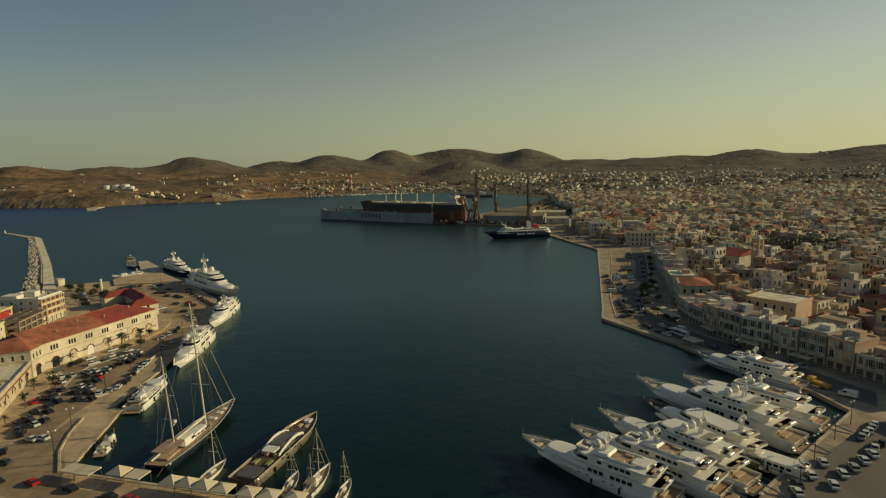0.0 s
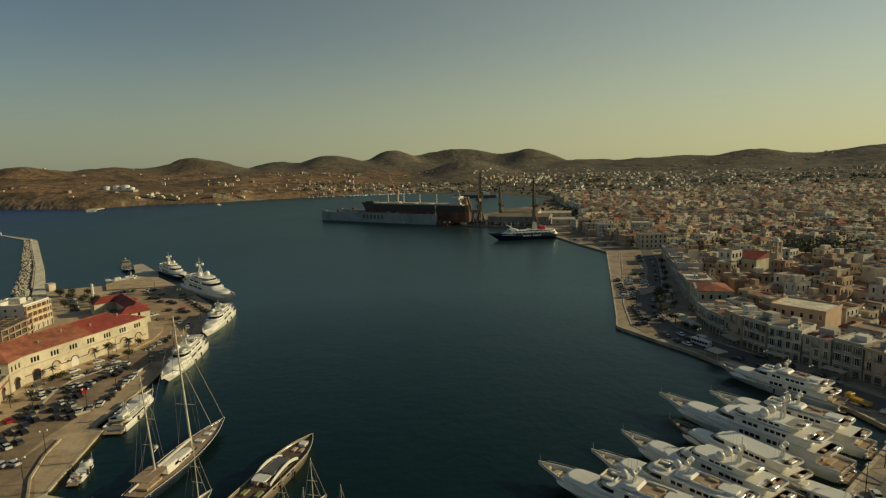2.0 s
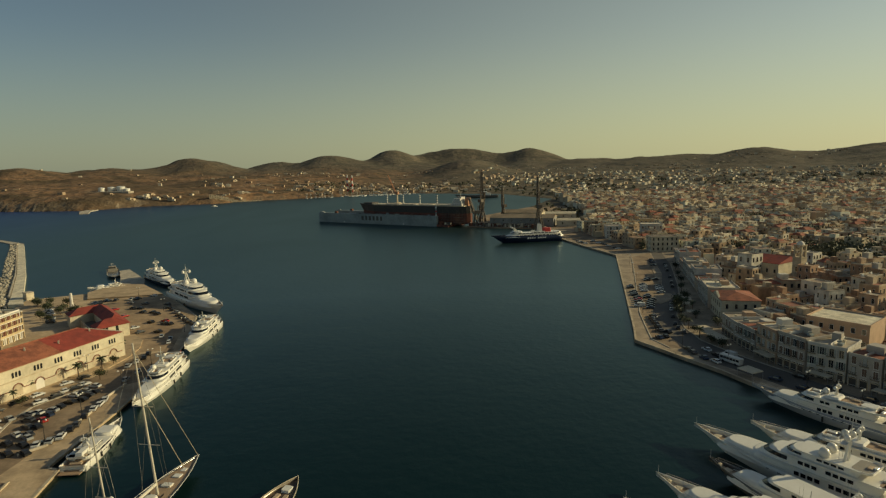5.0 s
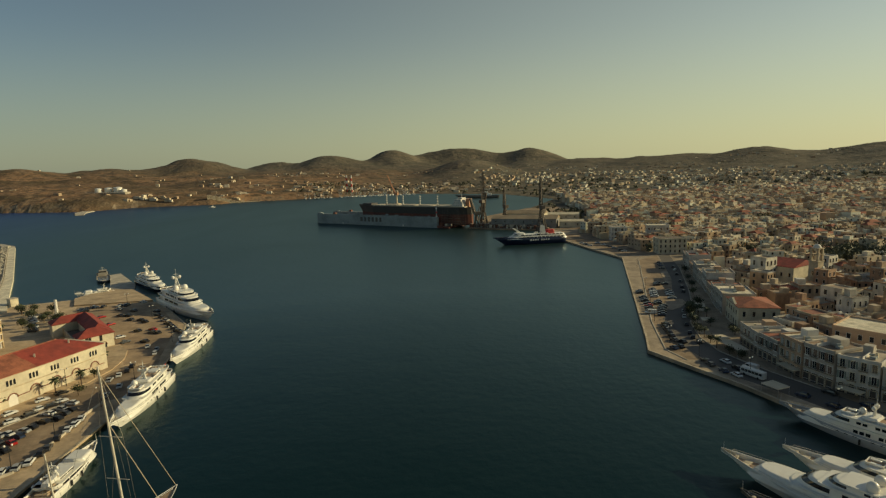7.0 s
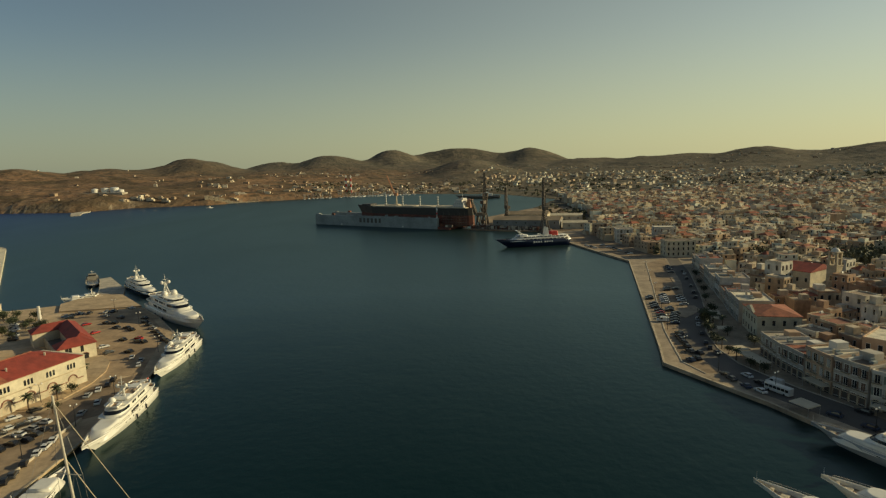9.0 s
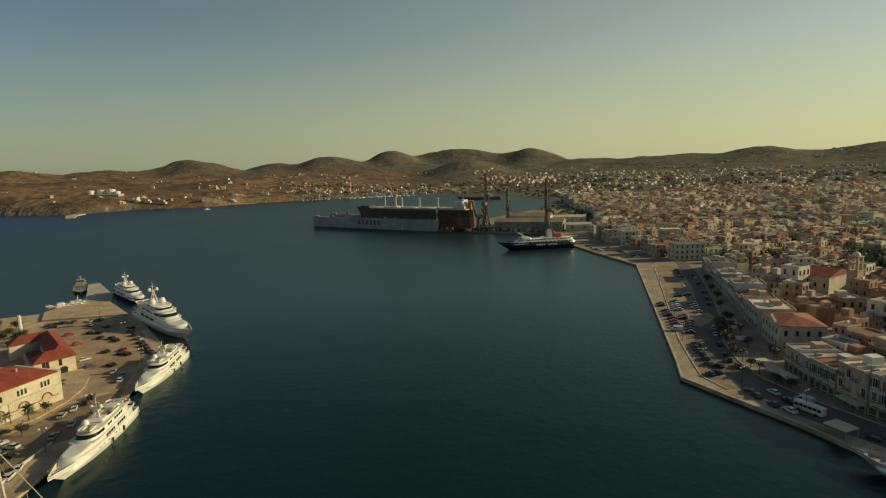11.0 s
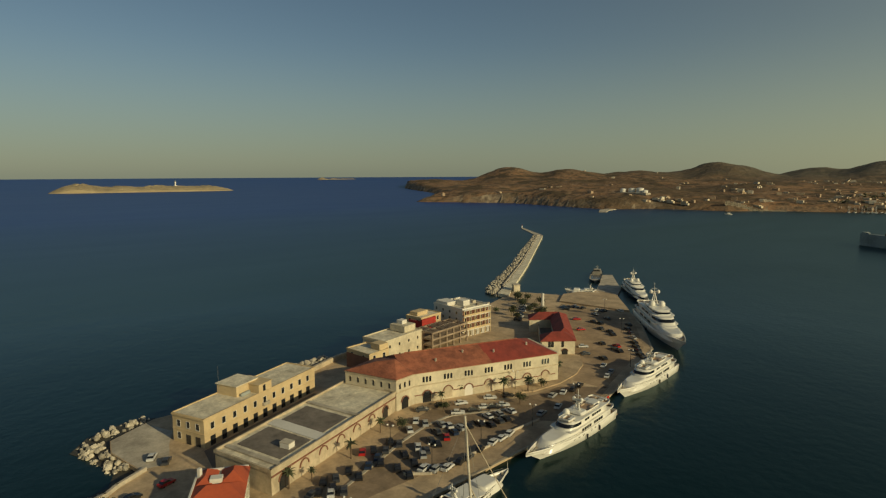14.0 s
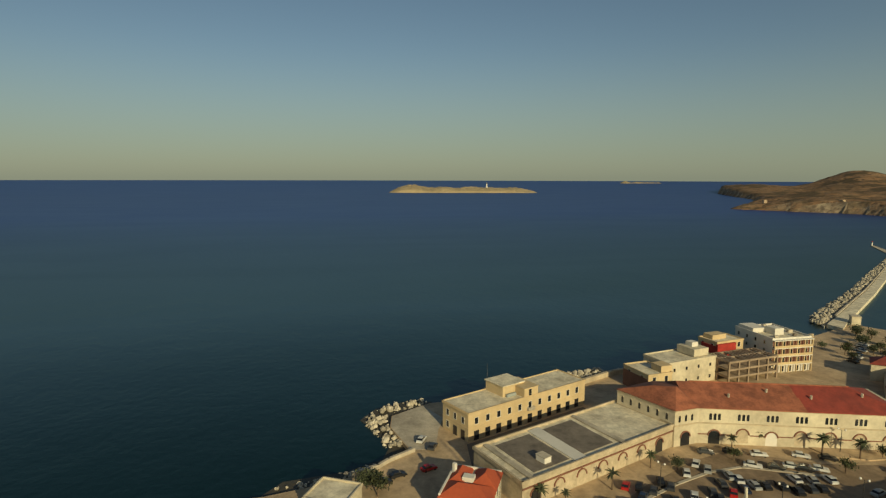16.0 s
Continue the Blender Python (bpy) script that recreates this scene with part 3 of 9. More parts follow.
slab("pavement_curve", [(-133.3, 230.8), (-128.9, 239.2), (-127.6, 252), (-129.4, 264), (-133.9, 274.9), (-141.7, 283.8), (-143.7, 283.2), (-152.4, 272.6), (-150, 262), (-130.4, 254.3), (-138.5, 230)],
     QZ - 0.2, QZ + 0.35, PAVING, "pale curved forecourt in front of the warehouses", "forecourt")


def strip(name, pts, width, z0, z1, material, label, category, parent=None, kind="structure"):
    """A kerb or low wall along a line."""
    bm = new_bm()
    for (x0, y0), (x1, y1) in zip(pts, pts[1:]):
        d = Vector((x1 - x0, y1 - y0))
        box(bm, (x0 + x1) / 2, (y0 + y1) / 2, z0, width, d.length + width * 0.6, z1 - z0, math.degrees(math.atan2(-d.x, d.y)), 0.02)
    ob = part(name, bm, material, parent)
    return tagged(ob, label, category, kind=kind)


strip("kerb_island", [(-119.5, 157), (-124.4, 170), (-129.9, 183.6), (-133.2, 195.3), (-133.5, 204.5), (-128, 216), (-123.8, 223)], 0.9, QZ, QZ + 0.2, CONCRETE, "pale curved concrete kerb between parking rows", "kerb")
strip("kerb_lot", [(-115, 172), (-110.8, 177), (-111.2, 198), (-113.2, 211), (-113, 222)], 0.4, QZ, QZ + 0.7, CONCRETE, "low pale wall at the quay edge of the car park", "low wall")
strip("kerb_promenade", [(85.3, 244.6), (82.3, 256.6), (86.5, 276.5), (90.8, 296), (102.5, 335), (118.4, 388), (137.4, 453)], 0.5, QZ, QZ + 0.18, CONCRETE, "stone kerb of the promenade", "kerb")
strip("kerb_street", [(114.8, 215), (108.2, 229.8), (104.4, 241), (101.0, 253), (101.4, 270), (106.6, 292), (118.2, 316.9), (132.8, 356.4), (153, 418.7)], 0.4, QZ, QZ + 0.2, CONCRETE, "curved kerb of the harbour square", "kerb")
strip("wall_sea", [(-231.2, 324.0), (-220.8, 296.5), (-211.7, 251.4), (-204.5, 208.1), (-194.6, 184.9)], 1.2, QZ - 2, QZ + 1.8, STONE_BASE, "long pale stone sea wall", "sea wall")
strip("wall_shore", [(-160.4, 125.4), (-156.3, 118.3), (-153.5, 115.1), (-151.2, 108.6)], 0.8, QZ - 2, QZ + 1.0, CONCRETE, "low concrete wall beside the slipway", "sea wall")
strip("trim_quay_west", [(-22.3, 109), (-46.4, 114.1), (-64.5, 119.2), (-93.1, 127.2), (-93.5, 130.4), (-99.2, 164.2), (-103.1, 165.5), (-103.8, 191), (-104.2, 205), (-106.1, 225), (-108.4, 248), (-112.1, 266), (-126.5, 314.1), (-150.1, 346.8), (-166.5, 365.2)], 0.8, QZ - 0.15, QZ + 0.12, STONE_BASE, "pale stone coping of the west quay", "coping")
strip("trim_quay_east", [(70.0, 110.0), (118.9, 151.0), (117.1, 165.1), (98.0, 207.4), (93.5, 219.8), (84.6, 237.9), (75.8, 256.6), (80.6, 273.4), (102.9, 360.4), (129.8, 465.8), (118.4, 515.4), (108.2, 567)], 0.8, QZ - 0.15, QZ + 0.12, STONE_BASE, "pale stone coping of the town quay", "coping")


# ---- breakwater ----
def rock_mesh(seed, r):
    rnd = random.Random(seed)
    bm = new_bm()
    bmesh.ops.create_icosphere(bm, subdivisions=1, radius=r)
    for v in bm.verts:
        v.co *= rnd.uniform(0.65, 1.15)
        v.co.z *= 0.8
    me = bpy.data.meshes.new("rock")
    bm.to_mesh(me)
    bm.free()
    me.materials.append(ROCK)
    return me


ROCKS = [rock_mesh(i, 1.5) for i in range(5)]


def scatter_rocks(parent, line, half, count, zlo, zhi, seed, size=(0.7, 1.5), crown=True):
    """Armour stones heaped along a line."""
    rnd = random.Random(seed)
    segs = [(Vector(a), Vector(b)) for a, b in zip(line, line[1:])]
    tot = sum((b - a).length for a, b in segs)
    for i in range(count):
        s = rnd.random() * tot
        for a, b in segs:
            if s <= (b - a).length:
                break
            s -= (b - a).length
        d = (b - a).normalized()
        off = rnd.uniform(-half, half)
        p = a + d * s + Vector((-d.y, d.x)) * off
        o = bpy.data.objects.new("rock", ROCKS[rnd.randrange(5)])
        scene.collection.objects.link(o)
        o.parent = parent
        k = rnd.uniform(*size)
        z = zlo + (zhi - zlo) * (1 - abs(off) / half if crown else rnd.random())
        o.matrix_basis = Matrix.Translation((p.x, p.y, z)) @ Euler((rnd.random() * 6, rnd.random() * 6, rnd.random() * 6)).to_matrix().to_4x4() @ Matrix.Diagonal((k, k, k, 1))


bw = thing("breakwater", "long breakwater with pale road and heaped armour rock", "breakwater", kind="structure")
bm = new_bm()
prism(bm, [(-250.1, 365.2), (-306.4, 447.9), (-434.7, 628.2), (-446.7, 635.5), (-316.7, 453.1), (-260.3, 369.2), (-247.8, 349.6), (-238.7, 349.8)], -4, 2.0)
part("roadway", bm, OLD_CONC, bw, "pale concrete roadway")
bm = new_bm()
prism(bm, [(-260.8, 369.2), (-317.2, 453.0), (-447.2, 635.5), (-448.8, 636.6), (-318.7, 454.1), (-262.3, 369.7)], -4, 2.5)
part("parapet", bm, CONCRETE, bw)
bm = new_bm()
prism(bm, [(-262.3, 369.2), (-318.7, 453.0), (-450.9, 638.7), (-456.0, 642.9), (-323.6, 449.8), (-265.6, 358.8), (-245.7, 345.5)], -4, 1.0, 0.985)
part("rock_core", bm, ROCK, bw)
scatter_rocks(bw, [(-250.9, 349.6), (-264.6, 366.0), (-320.0, 451.7), (-452.4, 642.8)], 3.4, 300, 0.2, 2.0, 5, (0.5, 1.0))
# the rest of the heap, too small to pick apart
rk = random.Random(15)
bm = new_bm()
for i in range(700):
    f = rk.random()
    a, b = ((-252.9, 349.6), (-266.3, 365.0)) if f < 0.06 else (((-266.3, 365.0), (-321.6, 450.7)) if f < 0.36 else ((-321.6, 450.7), (-454.0, 641.8)))
    g = rk.random()
    o = rk.uniform(-5, 4)
    x, y = a[0] + (b[0] - a[0]) * g - o * 0.83, a[1] + (b[1] - a[1]) * g - o * 0.56
    s = rk.uniform(0.5, 1.2)
    vs = bmesh.ops.create_icosphere(bm, subdivisions=1, radius=s, matrix=Matrix.Translation((x, y, 1.6 - abs(o) * 0.25)))["verts"]
    for v in vs:
        v.co += Vector((rk.uniform(-1, 1), rk.uniform(-1, 1), rk.uniform(-1, 1))) * s * 0.22
part("small_rocks", bm, ROCK, bw)["kind"] = "stuff"
bm = new_bm()
prism(bm, [(-434.7, 628.2), (-446.7, 635.5), (-457.2, 643.9), (-534.7, 706.9), (-532.8, 710.1), (-451.2, 650.4)], -3, 0.7)
part("spur", bm, CONCRETE, bw, "low narrow concrete spur")
light = thing("harbour_light", "small white harbour light at the end of the breakwater", "beacon", Matrix.Translation((-532.7, 706.9, 0.7)))
bm = new_bm()
tube(bm, (0, 0, 0), (0, 0, 3.2), 0.8, 0.6, 10)
part("tower", bm, WHITE_WALL, light)
bm = new_bm()
tube(bm, (0, 0, 3.2), (0, 0, 4.2), 0.45, 0.4, 8)
part("lantern", bm, DARK, light)
bm = new_bm()
tube(bm, (0, 0, 4.2), (0, 0, 4.8), 0.55, 0.1, 8)
part("cap", bm, SIGNRED, light)
slab("pavement_slip", [(-191, 133.7), (-184.8, 123.2), (-177, 121.7), (-161.6, 124.8), (-160.3, 131.3), (-171.5, 134.6), (-180, 138)], QZ - 0.2, QZ + 0.03, CONCRETE, "pale worn concrete slip beside the office block", "slipway")
slab("ground_shelf", [(-196, 138), (-199, 131), (-194, 119), (-186.5, 113.5), (-178, 117), (-166, 119.5), (-160, 117), (-155.5, 107), (-154, 92), (-147, 86), (-147, 100), (-152, 110), (-157, 120), (-162, 126), (-178, 123), (-185, 125), (-190, 136)], -2, 0.1, SHELF, "dark wet rock shelf at the shore", "shore rock")
slab("road_corner", [(-94.5, 129), (-101.3, 139), (-105.4, 150), (-107.2, 158.5), (-110.5, 159), (-111.2, 142.2), (-117.4, 144.3), (-119, 126), (-104.4, 117.5), (-64.5, 107.2), (-62.4, 111.7), (-90.6, 121)], QZ - 0.2, QZ + 0.012, LOT, "brown worn asphalt at the quay corner", "road")
strip("kerb_corner", [(-94.8, 127), (-101.5, 137.6), (-105.8, 149.3), (-107.6, 158.5)], 0.6, QZ, QZ + 0.45, STONE_BASE, "low stone kerb round the quay corner", "kerb")
shore = thing("shore_rocks", "heaped pale boulders at the water's edge", "rocks", kind="stuff")
scatter_rocks(shore, [(-196, 136), (-194.5, 125), (-186.5, 117.2), (-177.5, 119.4), (-166, 122)], 3.0, 150, -0.4, 1.0, 6, (0.3, 0.85))
scatter_rocks(shore, [(-159, 121), (-154.5, 112), (-151.5, 103), (-150, 90)], 2.6, 90, -0.5, 0.5, 7, (0.25, 0.6))
scatter_rocks(shore, [(-234.5, 327), (-225, 298.5), (-215.3, 251.3), (-208, 208.1), (-197.5, 186)], 3.0, 120, -0.2, 1.2, 8, (0.35, 0.85))
hutb = thing("gate_hut", "small pale hut at the foot of the breakwater", "hut", pose(-247.1, 365.8, 2.0, 0, 0, -34))
bm = new_bm()
box(bm, 0, 0, -0.8, 5, 4, 4.2, 0, 0.05)
part("wall", bm, CREAM, hutb)
bm = new_bm()
box(bm, 0, 0, 3.4, 5.4, 4.4, 0.3, 0, 0.04)
part("roof", bm, CONCRETE, hutb)


lane_heap = thing("rock_heap", "pale heap of shore boulders below the sea wall", "boulders")
scatter_rocks(lane_heap, [(-207.4, 191.5), (-209.0, 200), (-210.5, 208)], 3.2, 60, 0.2, 1.6, 17, (0.5, 1.0))


# ---- building kit ----
def pane_mesh(name, w, h, frame_mat, d=0.16):
    """A window in one piece: a surround standing proud with a dark pane set back in it; faces -y, base centre at the origin."""
    bm = new_bm()
    f = 0.14
    box(bm, 0, 0, -f, w + 2 * f, d, h + 2 * f)
    front = [x for x in bm.faces if x.normal.y < -0.5]
    bmesh.ops.inset_region(bm, faces=front, thickness=f, depth=-d * 0.3)
    for x in front:
        x.material_index = 1
    me = bpy.data.meshes.new(name)
    bm.to_mesh(me)
    bm.free()
    me.materials.append(frame_mat)
    me.materials.append(DARK)
    return me


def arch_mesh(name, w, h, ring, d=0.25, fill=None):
    """An arched opening: ring of voussoirs round a flat infill, dark by default in place of a recess's shade; faces -y.
    """
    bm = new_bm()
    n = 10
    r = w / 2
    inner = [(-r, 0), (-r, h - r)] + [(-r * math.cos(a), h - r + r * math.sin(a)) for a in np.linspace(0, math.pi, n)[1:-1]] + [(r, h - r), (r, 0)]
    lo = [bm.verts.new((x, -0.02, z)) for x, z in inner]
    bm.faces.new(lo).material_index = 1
    k = 1.2
    rows = []
    for a in np.linspace(0, math.pi, n):
        c, s = math.cos(a), math.sin(a)
        rows.append([bm.verts.new((r * f * c, y, h - r + r * f * s)) for f, y in ((1, -0.01), (1, -d), (k, -d), (k, 0.0))])
    for u, v in zip(rows, rows[1:]):
        for j in range(3):
            bm.faces.new((u[j], u[j + 1], v[j + 1], v[j])).material_index = 0
    bmesh.ops.recalc_face_normals(bm, faces=bm.faces[:])
    me = bpy.data.meshes.new(name)
    bm.to_mesh(me)
    bm.free()
    me.materials.append(ring)
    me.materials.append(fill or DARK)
    return me


def put(name, me, parent, m):
    o = bpy.data.objects.new(name, me)
    scene.collection.objects.link(o)
    o.parent = parent
    o.matrix_basis = m
    return o


def balcony_mesh(w=2.6):
    """A balcony cast in one piece: a slab whose edge turns up into a low parapet."""
    bm = new_bm()
    box(bm, 0, -0.5, -0.18, w, 1.0, 1.0)
    top = [f for f in bm.faces if f.normal.z > 0.5]
    bmesh.ops.inset_region(bm, faces=top, thickness=0.1)
    for f in top:
        bmesh.ops.translate(bm, verts=list(f.verts), vec=(0, 0, -0.82))
    me = bpy.data.meshes.new("balcony")
    bm.to_mesh(me)
    bm.free()
    me.materials.append(CONCRETE)
    return me


WIN = pane_mesh("window", 1.1, 1.7, WHITE_WALL)
WIN_TALL = pane_mesh("window", 1.0, 2.0, CREAM)
WIN_SMALL = pane_mesh("window", 0.8, 1.1, CREAM)
WIN_SHUT = pane_mesh("window", 1.1, 1.7, SHUTTER)
DOOR = pane_mesh("door", 1.5, 2.6, SHUTTER)
BALCONY = balcony_mesh()


def iron_balcony(w=2.4):
    """A thin stone slab on brackets with an iron railing, in one piece."""
    bm = new_bm()
    box(bm, 0, -0.45, -0.16, w, 0.9, 0.14, 0, 0.02)
    for sx in (-0.8, 0.8):
        box(bm, sx * w / 2, -0.25, -0.5, 0.14, 0.5, 0.34)
    for z in (0.06, 0.9):
        box(bm, 0, -0.86, z, w, 0.05, 0.06, mi=1)
        for sx in (-1, 1):
            box(bm, sx * (w / 2 - 0.03), -0.45, z, 0.05, 0.85, 0.06, mi=1)
    for k in range(9):
        box(bm, (k / 8 - 0.5) * (w - 0.06), -0.86, 0.06, 0.045, 0.045, 0.86, mi=1)
    me = bpy.data.meshes.new("balcony")
    bm.to_mesh(me)
    bm.free()
    me.materials.append(STONE_BASE)
    me.materials.append(SHUTTER)
    return me


def shutter_window(w, h, frame_mat, leaf, folded):
    """A tall window with its stone surround, lintel and a pair of shutters, open or shut, in one piece."""
    bm = new_bm()
    f = 0.16
    box(bm, 0, 0, -f, w + 2 * f, 0.18, h + 2 * f)
    front = [x for x in bm.faces if x.normal.y < -0.5]
    bmesh.ops.inset_region(bm, faces=front, thickness=f, depth=-0.06)
    for x in front:
        x.material_index = 1
    box(bm, 0, -0.1, h + f, w + 0.6, 0.3, 0.14)
    box(bm, 0, -0.1, -f - 0.08, w + 0.5, 0.3, 0.1)
    box(bm, 0, -0.06, 0, 0.07, 0.05, h)
    for sx in (-1, 1):
        if folded:
            box(bm, sx * (w * 0.75 + 0.14), -0.13, 0, w * 0.46, 0.05, h, mi=2)
        else:
            box(bm, sx * w * 0.25, -0.06, 0.02, w * 0.46, 0.06, h - 0.04, mi=2)
    me = bpy.data.meshes.new("window")
    bm.to_mesh(me)
    bm.free()
    for q in (frame_mat, DARK, leaf):
        me.materials.append(q)
    return me


GREEN_LEAF = mat("grey_green_shutter_paint", (0.16, 0.19, 0.16), (0.12, 0.14, 0.12), 0.6)
BROWN_LEAF = mat("brown_shutter_paint", (0.17, 0.10, 0.06), (0.12, 0.07, 0.045), 0.6)
PALE_LEAF = mat("pale_grey_shutter_paint", (0.42, 0.41, 0.37), (0.34, 0.33, 0.30), 0.6)
TOWN_WINDOWS = [shutter_window(1.15, 2.3, fm_, lf_, op_) for fm_, lf_, op_ in ((WHITE_WALL, BROWN_LEAF, False), (WHITE_WALL, GREEN_LEAF, True), (CREAM, PALE_LEAF, False), (WHITE_WALL, BROWN_LEAF, True), (CREAM, PALE_LEAF, True))]
IRON_BALCONY = iron_balcony()
LONG_BALCONY = iron_balcony(5.6)
ARCH_BIG = arch_mesh("arched_doorway", 3.0, 3.9, BRICK)
ARCH_SHUT = arch_mesh("arched_doorway", 3.0, 3.9, BRICK, fill=STONE_BASE)
ARCH_WHITE = arch_mesh("arched_doorway", 3.0, 3.9, BRICK, fill=WHITE_WALL)
ARCH_WIN = arch_mesh("arched_window", 0.75, 1.9, CREAM, 0.12)


def face_pose(a, b, s, z):
    """Pose on the outer face of the wall that runs a to b (outside on the right), s metres along, at height z."""
    a, b = Vector(a), Vector(b)
    d = (b - a).normalized()
    p = a + d * s
    return Matrix.Translation((p.x, p.y, z)) @ Matrix.Rotation(math.atan2(d.y, d.x), 4, "Z")


def parapet_roof(bm_pts, z, parent, roof_mat, wall_mat, h=0.6, t=0.35):
    bm = new_bm()
    prism(bm, bm_pts, z, z + 0.08, 0.985)
    part("roof", bm, roof_mat, parent)
    bm = new_bm()
    for (x0, y0), (x1, y1) in zip(bm_pts, bm_pts[1:] + bm_pts[:1]):
        d = Vector((x1 - x0, y1 - y0))
        box(bm, (x0 + x1) / 2, (y0 + y1) / 2, z - 0.25, d.length + t, t, h + 0.25, math.degrees(math.atan2(d.y, d.x)), 0.02)
    return part("parapet", bm, wall_mat, parent)


def hip_roof(bm, p0, u, w, length, depth, z, rise, over=0.5, hip0=True, hip1=True, mi=0):
    """Hip roof over a rectangle: corner p0, direction u along the length, w across."""
    p0, u, w = Vector(p0), Vector(u), Vector(w)
    a = p0 - u * over - w * over
    L, D = length + 2 * over, depth + 2 * over
    c = [a, a + u * L, a + u * L + w * D, a + w * D]
    r0 = a + w * D / 2 + u * (D / 2 if hip0 else 0)
    r1 = a + w * D / 2 + u * (L - (D / 2 if hip1 else 0))
    lo = [bm.verts.new((p.x, p.y, z)) for p in c]
    lo2 = [bm.verts.new((p.x, p.y, z - 0.2)) for p in c]
    e0, e1 = bm.verts.new((r0.x, r0.y, z + rise)), bm.verts.new((r1.x, r1.y, z + rise))
    fs = [bm.faces.new((lo[0], lo[1], e1, e0)), bm.faces.new((lo[2], lo[3], e0, e1)), bm.faces.new((lo[1], lo[2], e1)), bm.faces.new((lo[3], lo[0], e0)), bm.faces.new(lo2[::-1])]
    fs += [bm.faces.new((lo2[i], lo2[(i + 1) % 4], lo[(i + 1) % 4], lo[i])) for i in range(4)]
    bmesh.ops.recalc_face_normals(bm, faces=fs)
    for f in fs:
        f.material_index = mi
    return e0.co.copy(), e1.co.copy()


def wall_prism(name, pts, z0, z1, m, parent, label=""):
    bm = new_bm()
    prism(bm, pts, z0, z1)
    return part(name, bm, m, parent, label)


# ---- long warehouse ----
V2 = lambda x, y: Vector((x, y))
wh = thing("warehouse", "long cream warehouse with arched doors and a patched red hip roof", "warehouse")
E, K, WW, W2 = V2(-130.4, 254.3), V2(-148.1, 202.5), V2(-147.2, 194.5), V2(-165.5, 187.7)
U = (E - K).normalized()
NB = V2(-U.y, U.x)
EAVE = 11.5
main_pts = [tuple(K), tuple(E), tuple(E + NB * 20), tuple(K + NB * 20)]
wing_pts = [tuple(WW), tuple(K), tuple(K + NB * 19.9), tuple(W2 + V2(-3.5, 14)), tuple(W2)]
wh_wall = wall_prism("wall", main_pts, QZ - 0.5, EAVE, CREAM, wh)
wall_prism("wing_wall", wing_pts, QZ - 0.5, EAVE, CREAM, wh)
bm = new_bm()
hip_roof(bm, K + U * 28, U, NB, 25.4, 20, EAVE, 3.8, hip0=False)
part("roof", bm, TILE_NEW, wh, "newer bright red tiles")
bm = new_bm()
hip_roof(bm, K - U * 3, U, NB, 30.4, 20, EAVE + 0.01, 3.78, hip0=False, hip1=False)
part("roof", bm, TILE, wh, "older brown-red tiles")
bm = new_bm()
ring = [V2(*p) for p in wing_pts]
cen = sum(ring, V2(0, 0)) / 5
apex = V2(-154.5, 199.5)
lo = [bm.verts.new((*(cen + (p - cen) * 1.04), EAVE + 0.02)) for p in ring]
top_a = bm.verts.new((apex.x, apex.y, EAVE + 3.7))
top_b = bm.verts.new((-158.5, 194.8, EAVE + 3.1))
for q in ((0, 1, -1), (4, 0, -2), (3, 4, -2), (2, 3, -2)):
    bm.faces.new([lo[q[0]], lo[q[1]], top_a if q[2] == -1 else top_b])
bm.faces.new((lo[1], lo[2], top_b, top_a))
bm.faces.new((lo[0], top_a, top_b))
bmesh.ops.recalc_face_normals(bm, faces=bm.faces[:])
part("wing_roof", bm, TILE, wh, "weathered red tiles")
# courses and cornice
for z, hgt, pr in ((6.9, 0.35, 0.18), (EAVE - 0.5, 0.3, 0.22)):
    for a, b in ((K, E), (WW, K), (W2, WW), (E, E + NB * 20)):
        d = (b - a)
        bm = new_bm()
        n = V2(d.y, -d.x).normalized()
        c = (a + b) / 2 + n * pr / 2
        box(bm, c.x, c.y, z, d.length + pr, pr, hgt, math.degrees(math.atan2(d.y, d.x)))
        part("string_course", bm, STONE_BASE, wh)
for i in range(7):
    s = 4.3 + i * 7.5
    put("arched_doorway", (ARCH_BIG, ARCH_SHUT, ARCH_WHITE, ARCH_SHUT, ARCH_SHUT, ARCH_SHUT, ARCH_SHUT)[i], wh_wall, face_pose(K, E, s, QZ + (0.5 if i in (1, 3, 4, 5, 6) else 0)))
    for k in (-1, 0, 1):
        put("arched_window", ARCH_WIN, wh_wall, face_pose(K, E, s + k * 1.15, 8.0))
for i in range(8):
    # brown course linking the arches at their springing
    s0, s1 = (0.0 if i == 0 else 4.3 + (i - 1) * 7.5 + 1.9), (53.4 if i == 7 else 4.3 + i * 7.5 - 1.9)
    p, q = K + U * s0, K + U * s1
    bm = new_bm()
    c = (p + q) / 2 - NB * 0.06
    box(bm, c.x, c.y, 3.75, (q - p).length, 0.12, 0.28, math.degrees(math.atan2(U.y, U.x)))
    part("string_course", bm, BRICK, wh, "red-brown string course")
bm = new_bm()
r0, r1 = K + NB * 10, K + U * 43.5 + NB * 10
tube(bm, (r0.x, r0.y, EAVE + 3.82), (r1.x, r1.y, EAVE + 3.82), 0.22, None, 6)
part("ridge", bm, TILE, wh)
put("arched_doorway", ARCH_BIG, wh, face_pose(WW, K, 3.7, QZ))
for k in range(3):
    put("arched_window", ARCH_WIN, wh, face_pose(WW, K, 1.6 + k * 2.1, 8.0))
for k in range(6):
    put("arched_window", ARCH_WIN, wh, face_pose(W2, WW, 2 + k * 3, 8.2))
for k in range(4):
    put("window", WIN_SMALL, wh, face_pose(E, E + NB * 20, 3 + k * 4.5, 8.0))
